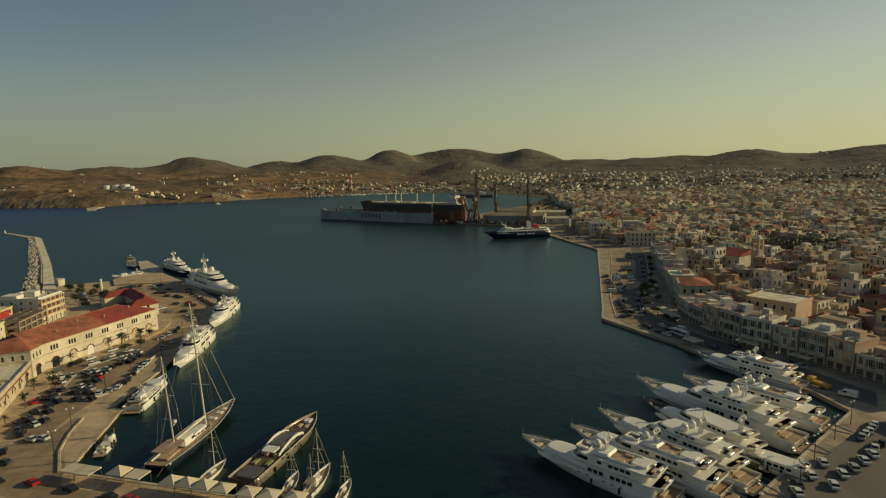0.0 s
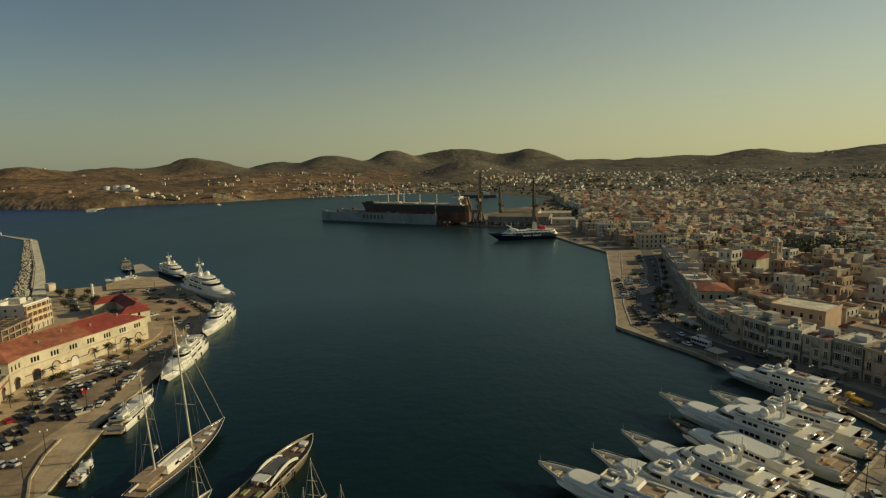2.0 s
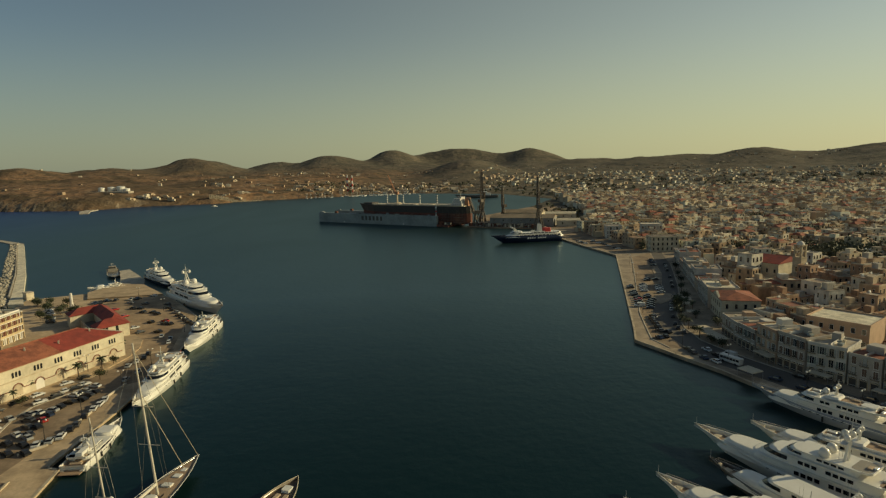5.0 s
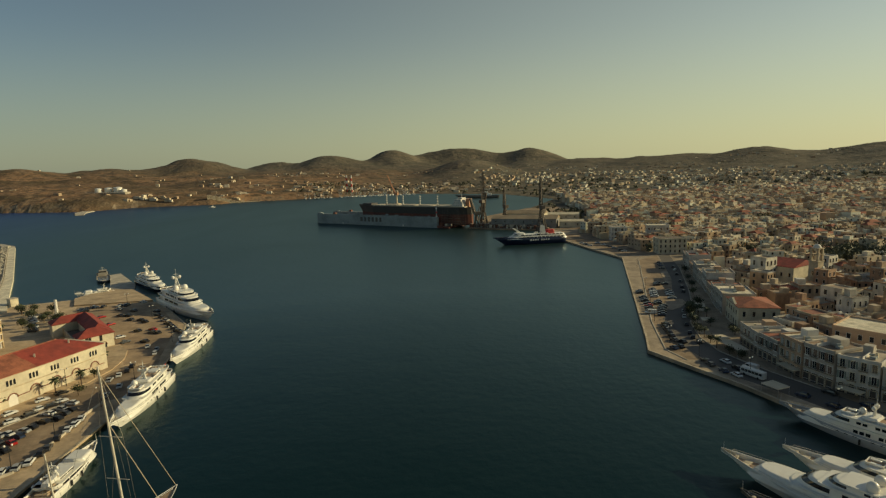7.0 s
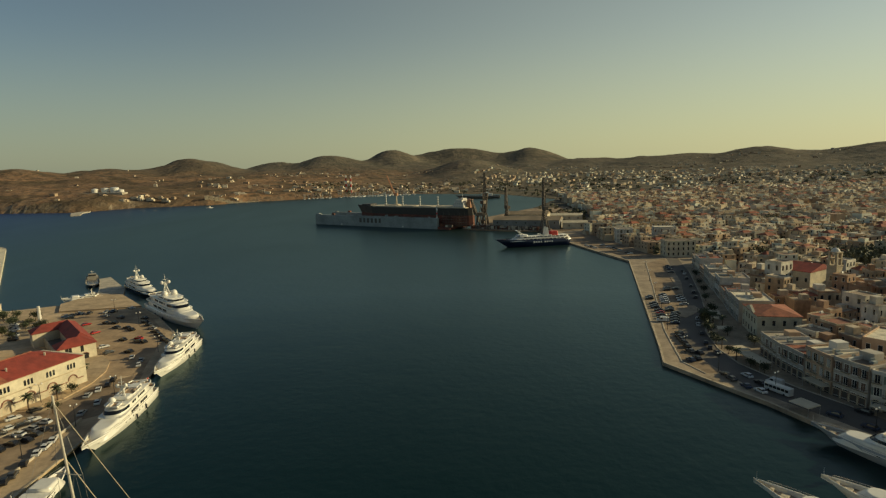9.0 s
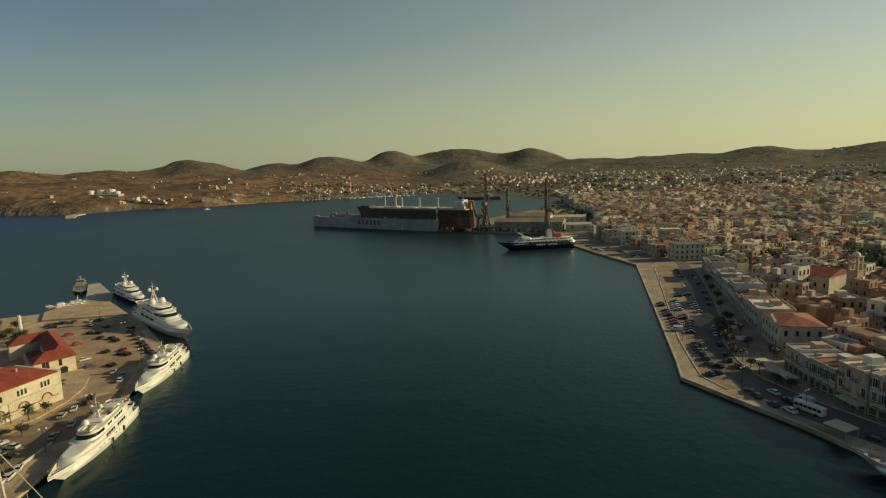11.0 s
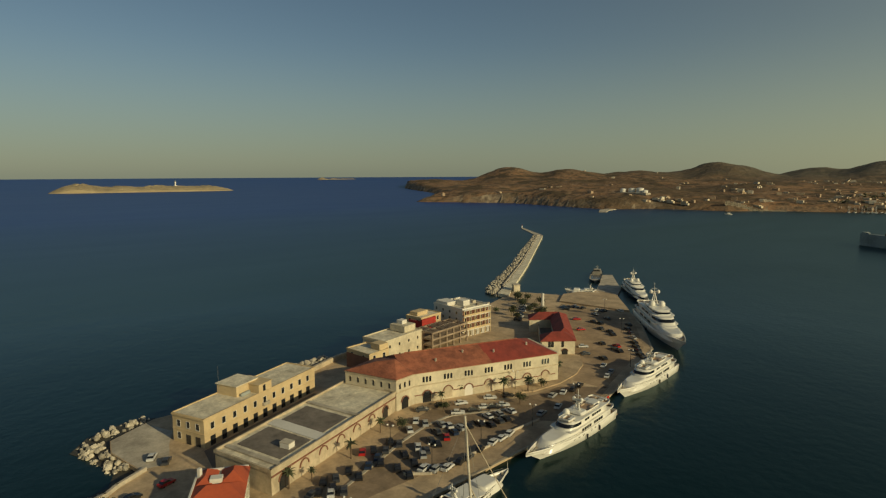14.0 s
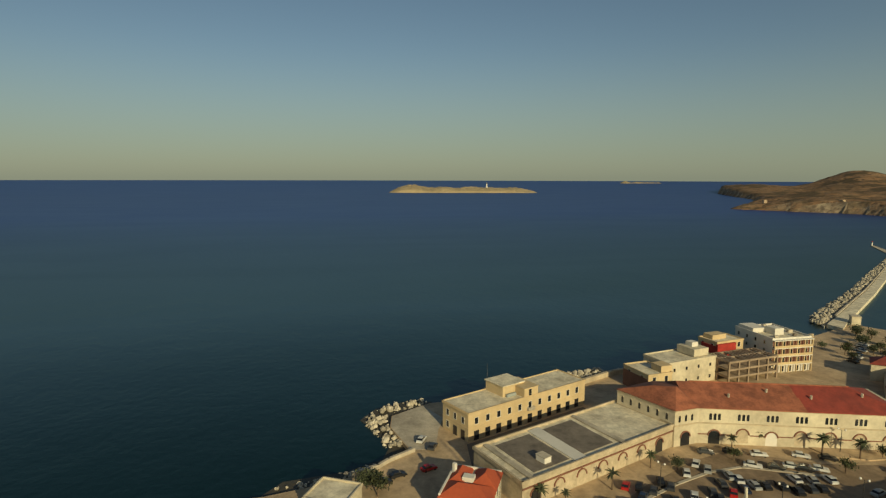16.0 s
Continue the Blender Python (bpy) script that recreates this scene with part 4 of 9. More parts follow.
for s, d in ((9, 4.0), (20, 6.5), (31, 4.5), (45, 6.0)):
    p = K + U * s + NB * d
    bm = new_bm()
    box(bm, p.x, p.y, EAVE + d * 0.36 - 0.3, 0.5, 0.5, 1.5, 20, 0.03)
    part("vent", bm, CONCRETE, wh)

# ---- terrace warehouse with the arcaded wall ----
tw = thing("arcade_warehouse", "low pale stone warehouse with brick-arched doors and a flat weathered roof", "warehouse")
FL, FR, BR, BL = V2(-128.0, 143.7), V2(-147.6, 194.3), V2(-167.2, 188.6), V2(-146.9, 138.1)
TZ = 7.0
t_pts = [tuple(FL), tuple(FR), tuple(BR), tuple(BL)]
tw_wall = wall_prism("wall", t_pts, QZ - 0.5, TZ, STONE_BASE, tw)
parapet_roof(t_pts, TZ, tw, OLD_CONC, STONE_BASE, 0.7, 0.5)


def on_terrace(u, v):
    a, b = FL.lerp(FR, u), BL.lerp(BR, u)
    return tuple(a.lerp(b, v))


for u0, u1 in ((0.10, 0.31), (0.40, 0.60)):
    bm = new_bm()
    prism(bm, [on_terrace(u0, 0.12), on_terrace(u1, 0.12), on_terrace(u1, 0.9), on_terrace(u0, 0.9)], TZ + 0.09, TZ + 0.2)
    part("felt_sheet", bm, TAR, tw, "dark grey roofing felt")
for u in (0.06, 0.64):
    bm = new_bm()
    a, b = V2(*on_terrace(u, 0.03)), V2(*on_terrace(u, 0.97))
    d = b - a
    c = (a + b) / 2
    box(bm, c.x, c.y, TZ + 0.1, d.length, 1.4, 0.45, math.degrees(math.atan2(d.y, d.x)), 0.05)
    part("upstand", bm, CONCRETE, tw)
bm = new_bm()
prism(bm, [on_terrace(0.32, 0.03), on_terrace(0.39, 0.03), on_terrace(0.395, 0.97), on_terrace(0.325, 0.97)], TZ + 0.09, TZ + 0.4)
part("roof_band", bm, WHITE_WALL, tw, "whitewashed raised band across the roof")
for i in range(7):
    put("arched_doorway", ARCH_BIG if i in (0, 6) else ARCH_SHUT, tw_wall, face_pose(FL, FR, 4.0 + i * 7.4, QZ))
bm = new_bm()
d = FR - FL
n = V2(d.y, -d.x).normalized()
c = (FL + FR) / 2 + n * 0.12
box(bm, c.x, c.y, 5.6, d.length, 0.24, 0.35, math.degrees(math.atan2(d.y, d.x)))
part("string_course", bm, BRICK, tw, "red-brown string course")
hut = thing("roof_hut", "small pale roof hut on the flat warehouse roof", "hut", pose(-136.8, 152.3, TZ + 0.2, 0, 0, 22))
bm = new_bm()
box(bm, 0, 0, 0, 3.0, 2.2, 1.4, 0, 0.05)
part("wall", bm, WHITE_WALL, hut)
bm = new_bm()
box(bm, 0, 0, 1.4, 3.2, 2.4, 0.15, 0, 0.03)
part("roof", bm, CONCRETE, hut)

# ---- customs block ----
cb = thing("customs_house", "long ochre two-storey office block with a flat pale roof", "office building")
A0, B0 = V2(-162.4, 141.0), V2(-180.6, 184.9)
CU = (B0 - A0).normalized()
CN = V2(-CU.y, CU.x)
CZ = 9.2
cpts = [tuple(A0), tuple(B0), tuple(B0 + CN * 12), tuple(A0 + CN * 12)]
cb_wall = wall_prism("wall", cpts, QZ - 0.5, CZ, OCHRE, cb)
parapet_roof(cpts, CZ, cb, OLD_CONC, OCHRE, 0.35)
pp = lambda s, d: tuple(A0 + CU * s + CN * d)
wall_prism("upper_room", [pp(16, 4), pp(24.5, 4), pp(24.5, 11.8), pp(16, 11.8)], CZ, CZ + 3.2, OCHRE, cb)
wall_prism("upper_room", [pp(21, 0.02), pp(26.5, 0.02), pp(26.5, 9), pp(21, 9)], CZ, CZ + 2.6, OCHRE, cb)
for q in ([pp(15.7, 3.7), pp(24.8, 3.7), pp(24.8, 12.1), pp(15.7, 12.1)],):
    wall_prism("roof_slab", q, CZ + 3.2, CZ + 3.45, OLD_CONC, cb)
wall_prism("roof_slab", [pp(20.8, -0.2), pp(26.7, -0.2), pp(26.7, 9.2), pp(20.8, 9.2)], CZ + 2.6, CZ + 2.8, OCHRE, cb)
for z, hgt, pr in ((4.9, 0.25, 0.12), (CZ - 0.3, 0.45, 0.3)):
    for a, b in ((A0, B0), (A0 + CN * 12, A0)):
        d = b - a
        n = V2(d.y, -d.x).normalized()
        c = (a + b) / 2 + n * pr / 2
        bm = new_bm()
        box(bm, c.x, c.y, z, d.length + pr, pr, hgt, math.degrees(math.atan2(d.y, d.x)))
        part("cornice", bm, OCHRE, cb)
for i in range(11):
    s = 2.9 + i * 4.08
    put("window", WIN, cb_wall, face_pose(A0, B0, s, 5.9))
    put("door", DOOR, cb_wall, face_pose(A0, B0, s, QZ))
for i in range(3):
    put("window", WIN, cb_wall, face_pose(A0 + CN * 12, A0, 2.4 + i * 3.6, 5.9))
    put("door" if i else "window", DOOR if i else WIN, cb_wall, face_pose(A0 + CN * 12, A0, 2.4 + i * 3.6, QZ if i else 2.4))
put("window", WIN_TALL, cb, face_pose(A0, B0, 23.3, CZ + 0.2))
put("balcony", BALCONY, cb, face_pose(A0, B0, 23.3, 5.4))
for k in range(4):
    p = A0 + CU * (17.3 + k * 0.9) + CN * 3.2
    bm = new_bm()
    box(bm, p.x, p.y, CZ + 0.12, 0.7, 0.9, 0.9, 20, 0.05)
    part("air_conditioner", bm, GREYSTEEL, cb, "dark air-conditioning unit")
bm = new_bm()
p = A0 + CU * 15 + CN * 10
tube(bm, (p.x, p.y, CZ), (p.x, p.y, CZ + 9), 0.05, 0.02)
part("aerial", bm, RIG, cb)

# ---- villa with the orange roof, and the small house ----
vl = thing("villa", "cream villa with a bright orange hip roof and white chimney", "house")
VA, VB = V2(-126.0, 124.6), V2(-120.8, 134.0)
VU = (VB - VA).normalized()
VN = V2(-VU.y, VU.x)
vq = lambda s, d: tuple(VA + VU * s + VN * d)
VL, VD = (VB - VA).length, 13.0
wall_prism("wall", [vq(0, 0), vq(VL, 0), vq(VL, VD), vq(0, VD)], QZ - 0.5, 7.9, CREAM, vl)
bm = new_bm()
hip_roof(bm, VA, VU, VN, VL, 6.4, 7.9, 1.9, 0.35)
part("roof", bm, TILE_ORANGE, vl)
bm = new_bm()
hip_roof(bm, VA + VN * 5.6 + VU * 4.2, VN, -VU, 7.4, 4.0, 7.95, 1.7, 0.3)
part("roof", bm, TILE_ORANGE, vl)
bm = new_bm()
hip_roof(bm, VA + VN * 5.6 + VU * VL, VN, -VU, 7.4, 5.4, 7.97, 2.1, 0.35)
part("roof", bm, TILE_ORANGE, vl)
p = VA + VU * 4.6 + VN * 7.2
bm = new_bm()
box(bm, p.x, p.y, 7.8, 2.0, 2.6, 1.6, -30, 0.05)
part("roof_light", bm, WHITE_WALL, vl)
for a_, b_ in ((vq(0, 0), vq(0, VD)), (vq(0, VD), vq(VL, VD))):
    d_ = V2(*b_) - V2(*a_)
    c_ = (V2(*a_) + V2(*b_)) / 2
    bm = new_bm()
    box(bm, c_.x, c_.y, 7.6, d_.length, 0.45, 0.9, math.degrees(math.atan2(d_.y, d_.x)), 0.03)
    part("parapet", bm, WHITE_WALL, vl)
p = VA + VU * 0.8 + VN * 9.6
bm = new_bm()
box(bm, p.x, p.y, 7.6, 0.8, 0.8, 3.0, 30, 0.05)
part("chimney", bm, WHITE_WALL, vl)
for i in range(3):
    for z in (2.0, 5.2):
        put("window", WIN, vl, face_pose(VA, VB, 1.9 + i * 3.4, z))
for i in range(4):
    for z in (2.0, 5.2):
        put("window", WIN, vl, face_pose(VB, V2(*vq(VL, VD)), 1.8 + i * 3.1, z))
for i in range(3):
    put("window", WIN, vl, face_pose(V2(*vq(0, VD)), VA, 2.2 + i * 4, 5.2))
sh = thing("small_house", "small cream flat-roofed house near the rocks", "house")
spts = [(-135.2, 96.9), (-130.4, 105.2), (-138.2, 109.7), (-143.0, 101.4)]
wall_prism("wall", spts, QZ - 0.5, 5.6, CREAM, sh)
parapet_roof(spts, 5.6, sh, OLD_CONC, CREAM, 0.5)
for i in range(3):
    put("window", WIN_SMALL, sh, face_pose(spts[0], spts[1], 3 + i * 3.5, 3))

# ---- row on the sea side of the mole ----


def block_house(label, a, b, depth, z1, wall, roof, floors, nwin, name="house", par=0.5, win=None):
    """A flat-roofed house whose front runs a to b (outside on the right)."""
    h = thing(name, label, "house")
    a, b = V2(*a), V2(*b)
    d = (b - a).normalized()
    n = V2(-d.y, d.x)
    pts = [tuple(a), tuple(b), tuple(b + n * depth), tuple(a + n * depth)]
    body = wall_prism("wall", pts, QZ - 0.6, z1, wall, h)
    parapet_roof(pts, z1, h, roof, wall, par)
    L = (b - a).length
    fh = (z1 - QZ) / floors
    for f in range(floors):
        for i in range(nwin):
            put("window", win[(f * 2 + i) % len(win)] if isinstance(win, list) else win or WIN, body, face_pose(a, b, L * (i + 0.5) / nwin, QZ + fh * f + fh * (0.2 if isinstance(win, list) else 0.3)))
        m = max(2, int(depth / 4.5))
        for i in range(m):
            put("window", win[0] if isinstance(win, list) else win or WIN, body, face_pose(a + n * depth, a, depth * (i + 0.5) / m, QZ + fh * f + fh * 0.3))
    return h, a, d, n


h, a, d, n = block_house("ochre and brown two-storey house on the sea side of the mole", (-182.0, 208.6), (-183.2, 218.4), 13, 8.2, OCHRE, OLD_CONC, 2, 2)
wall_prism("upper_room", [tuple(a + d * 6 + n * 1), tuple(a + d * 10.6 + n * 1), tuple(a + d * 10.6 + n * 6), tuple(a + d * 6 + n * 6)], 8.4, 10.6, OCHRE, h)
wall_prism("side_wall", [tuple(a - d * 0.14), tuple(a - d * 0.02), tuple(a - d * 0.02 + n * 13), tuple(a - d * 0.14 + n * 13)], QZ, 7.0, BRICK, h, "dark red-brown rendered side wall")
h, a, d, n = block_house("cream two-storey house with terraced roof", (-187.2, 219.6), (-191.6, 242.0), 12, 9.8, CREAM, OLD_CONC, 2, 4, win=WIN_SMALL)
wall_prism("upper_room", [tuple(a + d * 14 + n * 2), tuple(a + d * 21 + n * 2), tuple(a + d * 21 + n * 10), tuple(a + d * 14 + n * 10)], 10.2, 12.8, CREAM, h)
wall_prism("stair_room", [tuple(a + d * 16 + n * 5), tuple(a + d * 19 + n * 5), tuple(a + d * 19 + n * 8), tuple(a + d * 16 + n * 8)], 12.8, 14.4, WHITE_WALL, h)
h, a, d, n = block_house("ochre house with a red-painted terrace behind the unfinished frame", (-200.4, 249.0), (-202.6, 262.5), 9, 11.8, OCHRE, OLD_CONC, 3, 3)
RED_WALL = mat("faded_red_wall_paint", (0.42, 0.035, 0.025), (0.32, 0.03, 0.022), 0.85, scale=0.2, fine=1.5, stain=0.3)
wall_prism("terrace_wall", [tuple(a - d * 0.5 - n * 0.9), tuple(a + d * 9 - n * 0.9), tuple(a + d * 9 - n * 0.03), tuple(a - d * 0.5 - n * 0.03)], QZ, 11.4, RED_WALL, h, "red-painted terrace wall")
wall_prism("side_wall", [tuple(a - d * 0.5 - n * 0.03), tuple(a - d * 0.06), tuple(a - d * 0.06 + n * 7), tuple(a - d * 0.5 + n * 7)], QZ, 10.6, RED_WALL, h)
wall_prism("stair_room", [tuple(a + d * 2 + n * 4), tuple(a + d * 9 + n * 4), tuple(a + d * 9 + n * 8.5), tuple(a + d * 2 + n * 8.5)], 11.8, 13.6, OCHRE, h)
# unfinished concrete frame
fb = thing("concrete_frame", "unfinished brown concrete building frame without walls", "building frame")
FA, FB = V2(-185.6, 242.6), V2(-188.6, 266.0)
FU = (FB - FA).normalized()
FN = V2(-FU.y, FU.x)
FLn = (FB - FA).length
def frame_at(u, v):
    return tuple(FA + FU * u + FN * v)


for k in (1, 2):
    z = QZ + k * 2.75
    wall_prism("floor_slab", [frame_at(0.3, 0.3), frame_at(FLn - 0.3, 0.3), frame_at(FLn - 0.3, 10.7), frame_at(0.3, 10.7)], z - 0.16, z, BARE, fb)
FX6 = [0.4 + i * (FLn - 0.8) / 5 for i in range(6)]
for k in (1, 2, 3):
    z = QZ + k * 2.75
    for j in range(3):
        v = 0.4 + j * 5.1
        wall_prism("beam", [frame_at(0, v - 0.3), frame_at(FLn, v - 0.3), frame_at(FLn, v + 0.3), frame_at(0, v + 0.3)], z - 0.62, z + 0.03, BARE, fb)
    for u in FX6:
        wall_prism("cross_beam", [frame_at(u - 0.25, 0), frame_at(u + 0.25, 0), frame_at(u + 0.25, 11), frame_at(u - 0.25, 11)], z - 0.55, z + 0.045, BARE, fb)
for i in range(16):
    u = 1.2 + i * (FLn - 2.4) / 15
    if i not in (4, 9, 13):
        wall_prism("joist", [frame_at(u - 0.22, 0.5), frame_at(u + 0.22, 0.5), frame_at(u + 0.22, 10.4), frame_at(u - 0.22, 10.4)], QZ + 8.0, QZ + 8.36, BARE, fb)
colm = new_bm()
box(colm, 0, 0, 0, 0.6, 0.6, 2.75)
col = part("column", colm, BARE, fb)
for k in range(3):
    for i in range(6):
        for j in range(3):
            p = V2(*frame_at(FX6[i], 0.4 + j * 5.1))
            m = Matrix.Translation((p.x, p.y, QZ + k * 2.75)) @ Matrix.Rotation(math.radians(8), 4, "Z")
            if i == j == k == 0:
                col.matrix_basis = m
            else:
                again(col, m)
# apartment block with loggias
ap = thing("apartment_block", "white four-storey apartment block with ochre-framed loggias", "apartment building")
PA, PB = V2(-191.7, 266.9), V2(-191.5, 284.2)
PU = (PB - PA).normalized()
PN = V2(-PU.y, PU.x)
PZ = 13.9
apts = [tuple(PA + PN * 1.4), tuple(PB + PN * 1.4), tuple(PB + PN * 21), tuple(PA + PN * 21)]
wall_prism("wall", apts, QZ - 0.5, PZ, WHITE_WALL, ap)
parapet_roof(apts, PZ, ap, OLD_CONC, WHITE_WALL, 0.7)
q = lambda s, e: tuple(PA + PU * s + PN * e)
wall_prism("loggia_back", [q(0.3, 1.3), q(16.8, 1.3), q(16.8, 1.39), q(0.3, 1.39)], QZ + 3.2, PZ - 0.3, BRICK, ap, "red-brown loggia wall")
wall_prism("stair_room", [q(6, 7), q(10, 7), q(10, 12), q(6, 12)], PZ, PZ + 2.6, WHITE_WALL, ap)
for k, (u, v, w, dd) in enumerate(((3, 3.5, 1.6, 0.9), (12, 4, 1.2, 1.0), (14, 9, 2.0, 1.2), (12.5, 15, 2.4, 1.6), (9.5, 17, 1.4, 1.2))):
    wall_prism("roof_unit", [q(u, v), q(u + w, v), q(u + w, v + dd), q(u, v + dd)], PZ + 0.05, PZ + 0.9 + 0.15 * k, (CONCRETE, TAR)[k % 2], ap)
wall_prism("setback_floor", [q(0.5, 12), q(7, 12), q(7, 20), q(0.5, 20)], PZ, PZ + 1.8, WHITE_WALL, ap)
for k in range(4):
    z = QZ + 0.3 + k * 3.15
    if k:
        wall_prism("loggia_slab", [q(0, 0), q(17, 0), q(17, 1.5), q(0, 1.5)], z - 0.25, z, WHITE_WALL, ap)
        bm = new_bm()
        c = PA + PU * 8.5 + PN * 0.08
        box(bm, c.x, c.y, z, 17, 0.1, 0.9, math.degrees(math.atan2(PU.y, PU.x)))
        part("loggia_rail", bm, OCHRE, ap, "ochre balcony front")
    for i in range(6):
        c = PA + PU * (0.2 + i * 3.32) + PN * 0.25
        bm = new_bm()
        box(bm, c.x, c.y, z, 0.4, 0.4, 2.9, 90)
        part("loggia_post", bm, OCHRE, ap)
        if i < 5:
            put("window", WIN_TALL, ap, face_pose(PA + PN * 1.3, PB + PN * 1.3, 1.8 + i * 3.3, z + 0.1))
wall_prism("roof_slab", [q(-0.2, -0.2), q(17.2, -0.2), q(17.2, 1.6), q(-0.2, 1.6)], PZ - 0.2, PZ + 0.05, WHITE_WALL, ap)
for k in range(4):
    for i in range(4):
        put("window", WIN_SMALL, ap, face_pose(PA + PN * 21, PA + PN * 1.4, 2 + i * 4.6, QZ + 1.4 + k * 3))

# ---- red-roofed halls ----
rh = thing("red_roofed_hall", "cream stone hall with bright red hip roofs round a dark yard", "hall")
RA, RB = V2(-152.4, 272.6), V2(-143.7, 283.2)
RU = (RB - RA).normalized()
RN = V2(-0.66, 0.75).normalized()
rq = lambda s, e: tuple(RA + RU * s + RN * e)
RZ = 7.4
RL = (RB - RA).length
wall_prism("front_wall", [rq(0, 0), rq(RL, 0), rq(RL, 9), rq(0, 9)], QZ - 0.4, RZ, CREAM, rh)
wall_prism("side_wall", [rq(RL - 7.5, 9), rq(RL, 9), rq(RL, 36), rq(RL - 7.5, 36)], QZ - 0.4, RZ - 0.2, CREAM, rh)
wall_prism("back_wall", [rq(-4, 36), rq(RL, 36), rq(RL, 45), rq(-4, 45)], QZ - 0.4, RZ, CREAM, rh)
wall_prism("yard_wall", [rq(0, 9), rq(0.5, 9), rq(0.5, 36), rq(0, 36)], QZ - 0.4, RZ - 2.5, STONE_BASE, rh)
wall_prism("yard_roof", [rq(0.5, 9), rq(RL - 7.5, 9), rq(RL - 7.5, 36), rq(0.5, 36)], RZ - 4.6, RZ - 4.3, TAR, rh)
for args in ((RA, RU, RN, RL, 9, RZ, 2.6), (RA + RU * RL + RN * 5, RN, -RU, 36, 7.5, RZ + 0.1, 3.0), (RA - RU * 4 + RN * 36, RU, RN, RL + 4, 9, RZ, 2.4)):
    bm = new_bm()
    hip_roof(bm, *args)
    part("roof", bm, TILE_NEW, rh)
for i in range(3):
    put("arched_window", ARCH_WIN, rh, face_pose(RA, RB, 3.2 + i * 1.2 + (3 if i == 2 else 0), 4.6) @ Matrix.Diagonal((1.5, 1, 1.5, 1)))
for i in range(7):
    put("arched_window", ARCH_WIN, rh, face_pose(RB, RB + RN * 38, 3 + i * 5.2, 4.2) @ Matrix.Diagonal((1.4, 1, 1.5, 1)))
put("arched_doorway", ARCH_BIG, rh, face_pose(RA, RB, 9.5, QZ) @ Matrix.Diagonal((0.8, 1, 0.7, 1)))
ob = thing("memorial_column", "plain white stone column standing among trees", "column", Matrix.Translation((-205.2, 339.7, QZ)))
bm = new_bm()
box(bm, 0, 0, 0, 3, 3, 1.0, 10, 0.1)
part("plinth", bm, CONCRETE, ob)
bm = new_bm()
tube(bm, (0, 0, 1), (0, 0, 8.5), 0.9, 0.7, 8)
part("shaft", bm, WHITE_WALL, ob)


# ---- boats ----
GREYDECK = mat("pale_grey_deck_paint", (0.30, 0.27, 0.225), (0.24, 0.215, 0.18), 0.7)
PALEHULL = mat("pale_blue_grey_hull_paint", (0.36, 0.375, 0.38), (0.30, 0.31, 0.315), 0.25)

def hull_part(parent, L, B, hs, hb, material, deck_mat, name="hull", rake=0.10, flare=0.72, tumble=0.93, full=0.42, bul=0.7, label=""):
    """A lofted hull, bow at +y, waterline at z = 0, with a bulwark and a deck sunk inside it."""
    n = 18
    rows = []
    for i in range(n + 1):
        s = i / n
        if s < full:
            b = B / 2 * (tumble + (1 - tumble) * math.sin(s / full * math.pi / 2))
        else:
            b = B / 2 * max(0.0, 1 - ((s - full) / (1 - full)) ** 2.1)
        b = max(b, 0.06)
        h = hs + (hb - hs) * s ** 2.2
        k = 1 - (1 - flare) * max(0, s - 0.3) / 0.7
        y_top = -L / 2 + s * L
        y_wl = -L / 2 + 0.02 * L + s * L * (1 - rake - 0.02)
        pts = [(0.0, y_wl, -1.0), (b * k * 0.75, y_wl, -0.7), (b * k, y_wl, 0.05), (b * (k * 0.45 + 0.55), (y_wl * 0.45 + y_top * 0.55), h * 0.55), (b, y_top, h), (max(b - 0.18, 0.03), y_top - 0.05, h), (max(b - 0.2, 0.02), y_top - 0.12, h - bul)]
        rows.append(pts)
    bm = new_bm()
    for side in (1, -1):
        g = [[bm.verts.new((side * x, y, z)) for x, y, z in r] for r in rows]
        for i in range(n):
            for j in range(6):
                q = [g[i][j], g[i + 1][j], g[i + 1][j + 1], g[i][j + 1]]
                bm.faces.new(q if side > 0 else q[::-1]).smooth = True
        tr = [v for v in g[0][:5]]
        axis = [bm.verts.new((0, v.co.y, v.co.z)) for v in tr]
        for j in range(4):
            q = [tr[j], tr[j + 1], axis[j + 1], axis[j]]
            bm.faces.new(q if side > 0 else q[::-1])
    bmesh.ops.remove_doubles(bm, verts=bm.verts[:], dist=0.001)
    hull = part(name, bm, material, parent, label)
    bm = new_bm()
    left = [bm.verts.new((-r[6][0], r[6][1], r[6][2] + 0.02)) for r in rows]
    right = [bm.verts.new((r[6][0], r[6][1], r[6][2] + 0.02)) for r in rows]
    for i in range(n):
        bm.faces.new((left[i], right[i], right[i + 1], left[i + 1]))
    part("deck", bm, deck_mat, parent)
    return rows


def outline(y0, y1, w, nose=0.35, aft=0.0, sq=0.9, n=10):
    """Plan of a deckhouse: square stern, rounded nose towards +y."""
    ln = y1 - y0
    ys = y1 - ln * nose
    pts = [(w / 2 * (1 - aft), y0), (w / 2, y0 + ln * 0.12), (w / 2, ys)]
    pts += [(w / 2 * math.cos(a) ** 0.62, ys + ln * nose * math.sin(a) ** 0.9) for a in np.linspace(0, math.pi / 2, n)[1:-1]]
    pts += [(0, y1)]
    return pts + [(-x, y) for x, y in pts[-2::-1]]


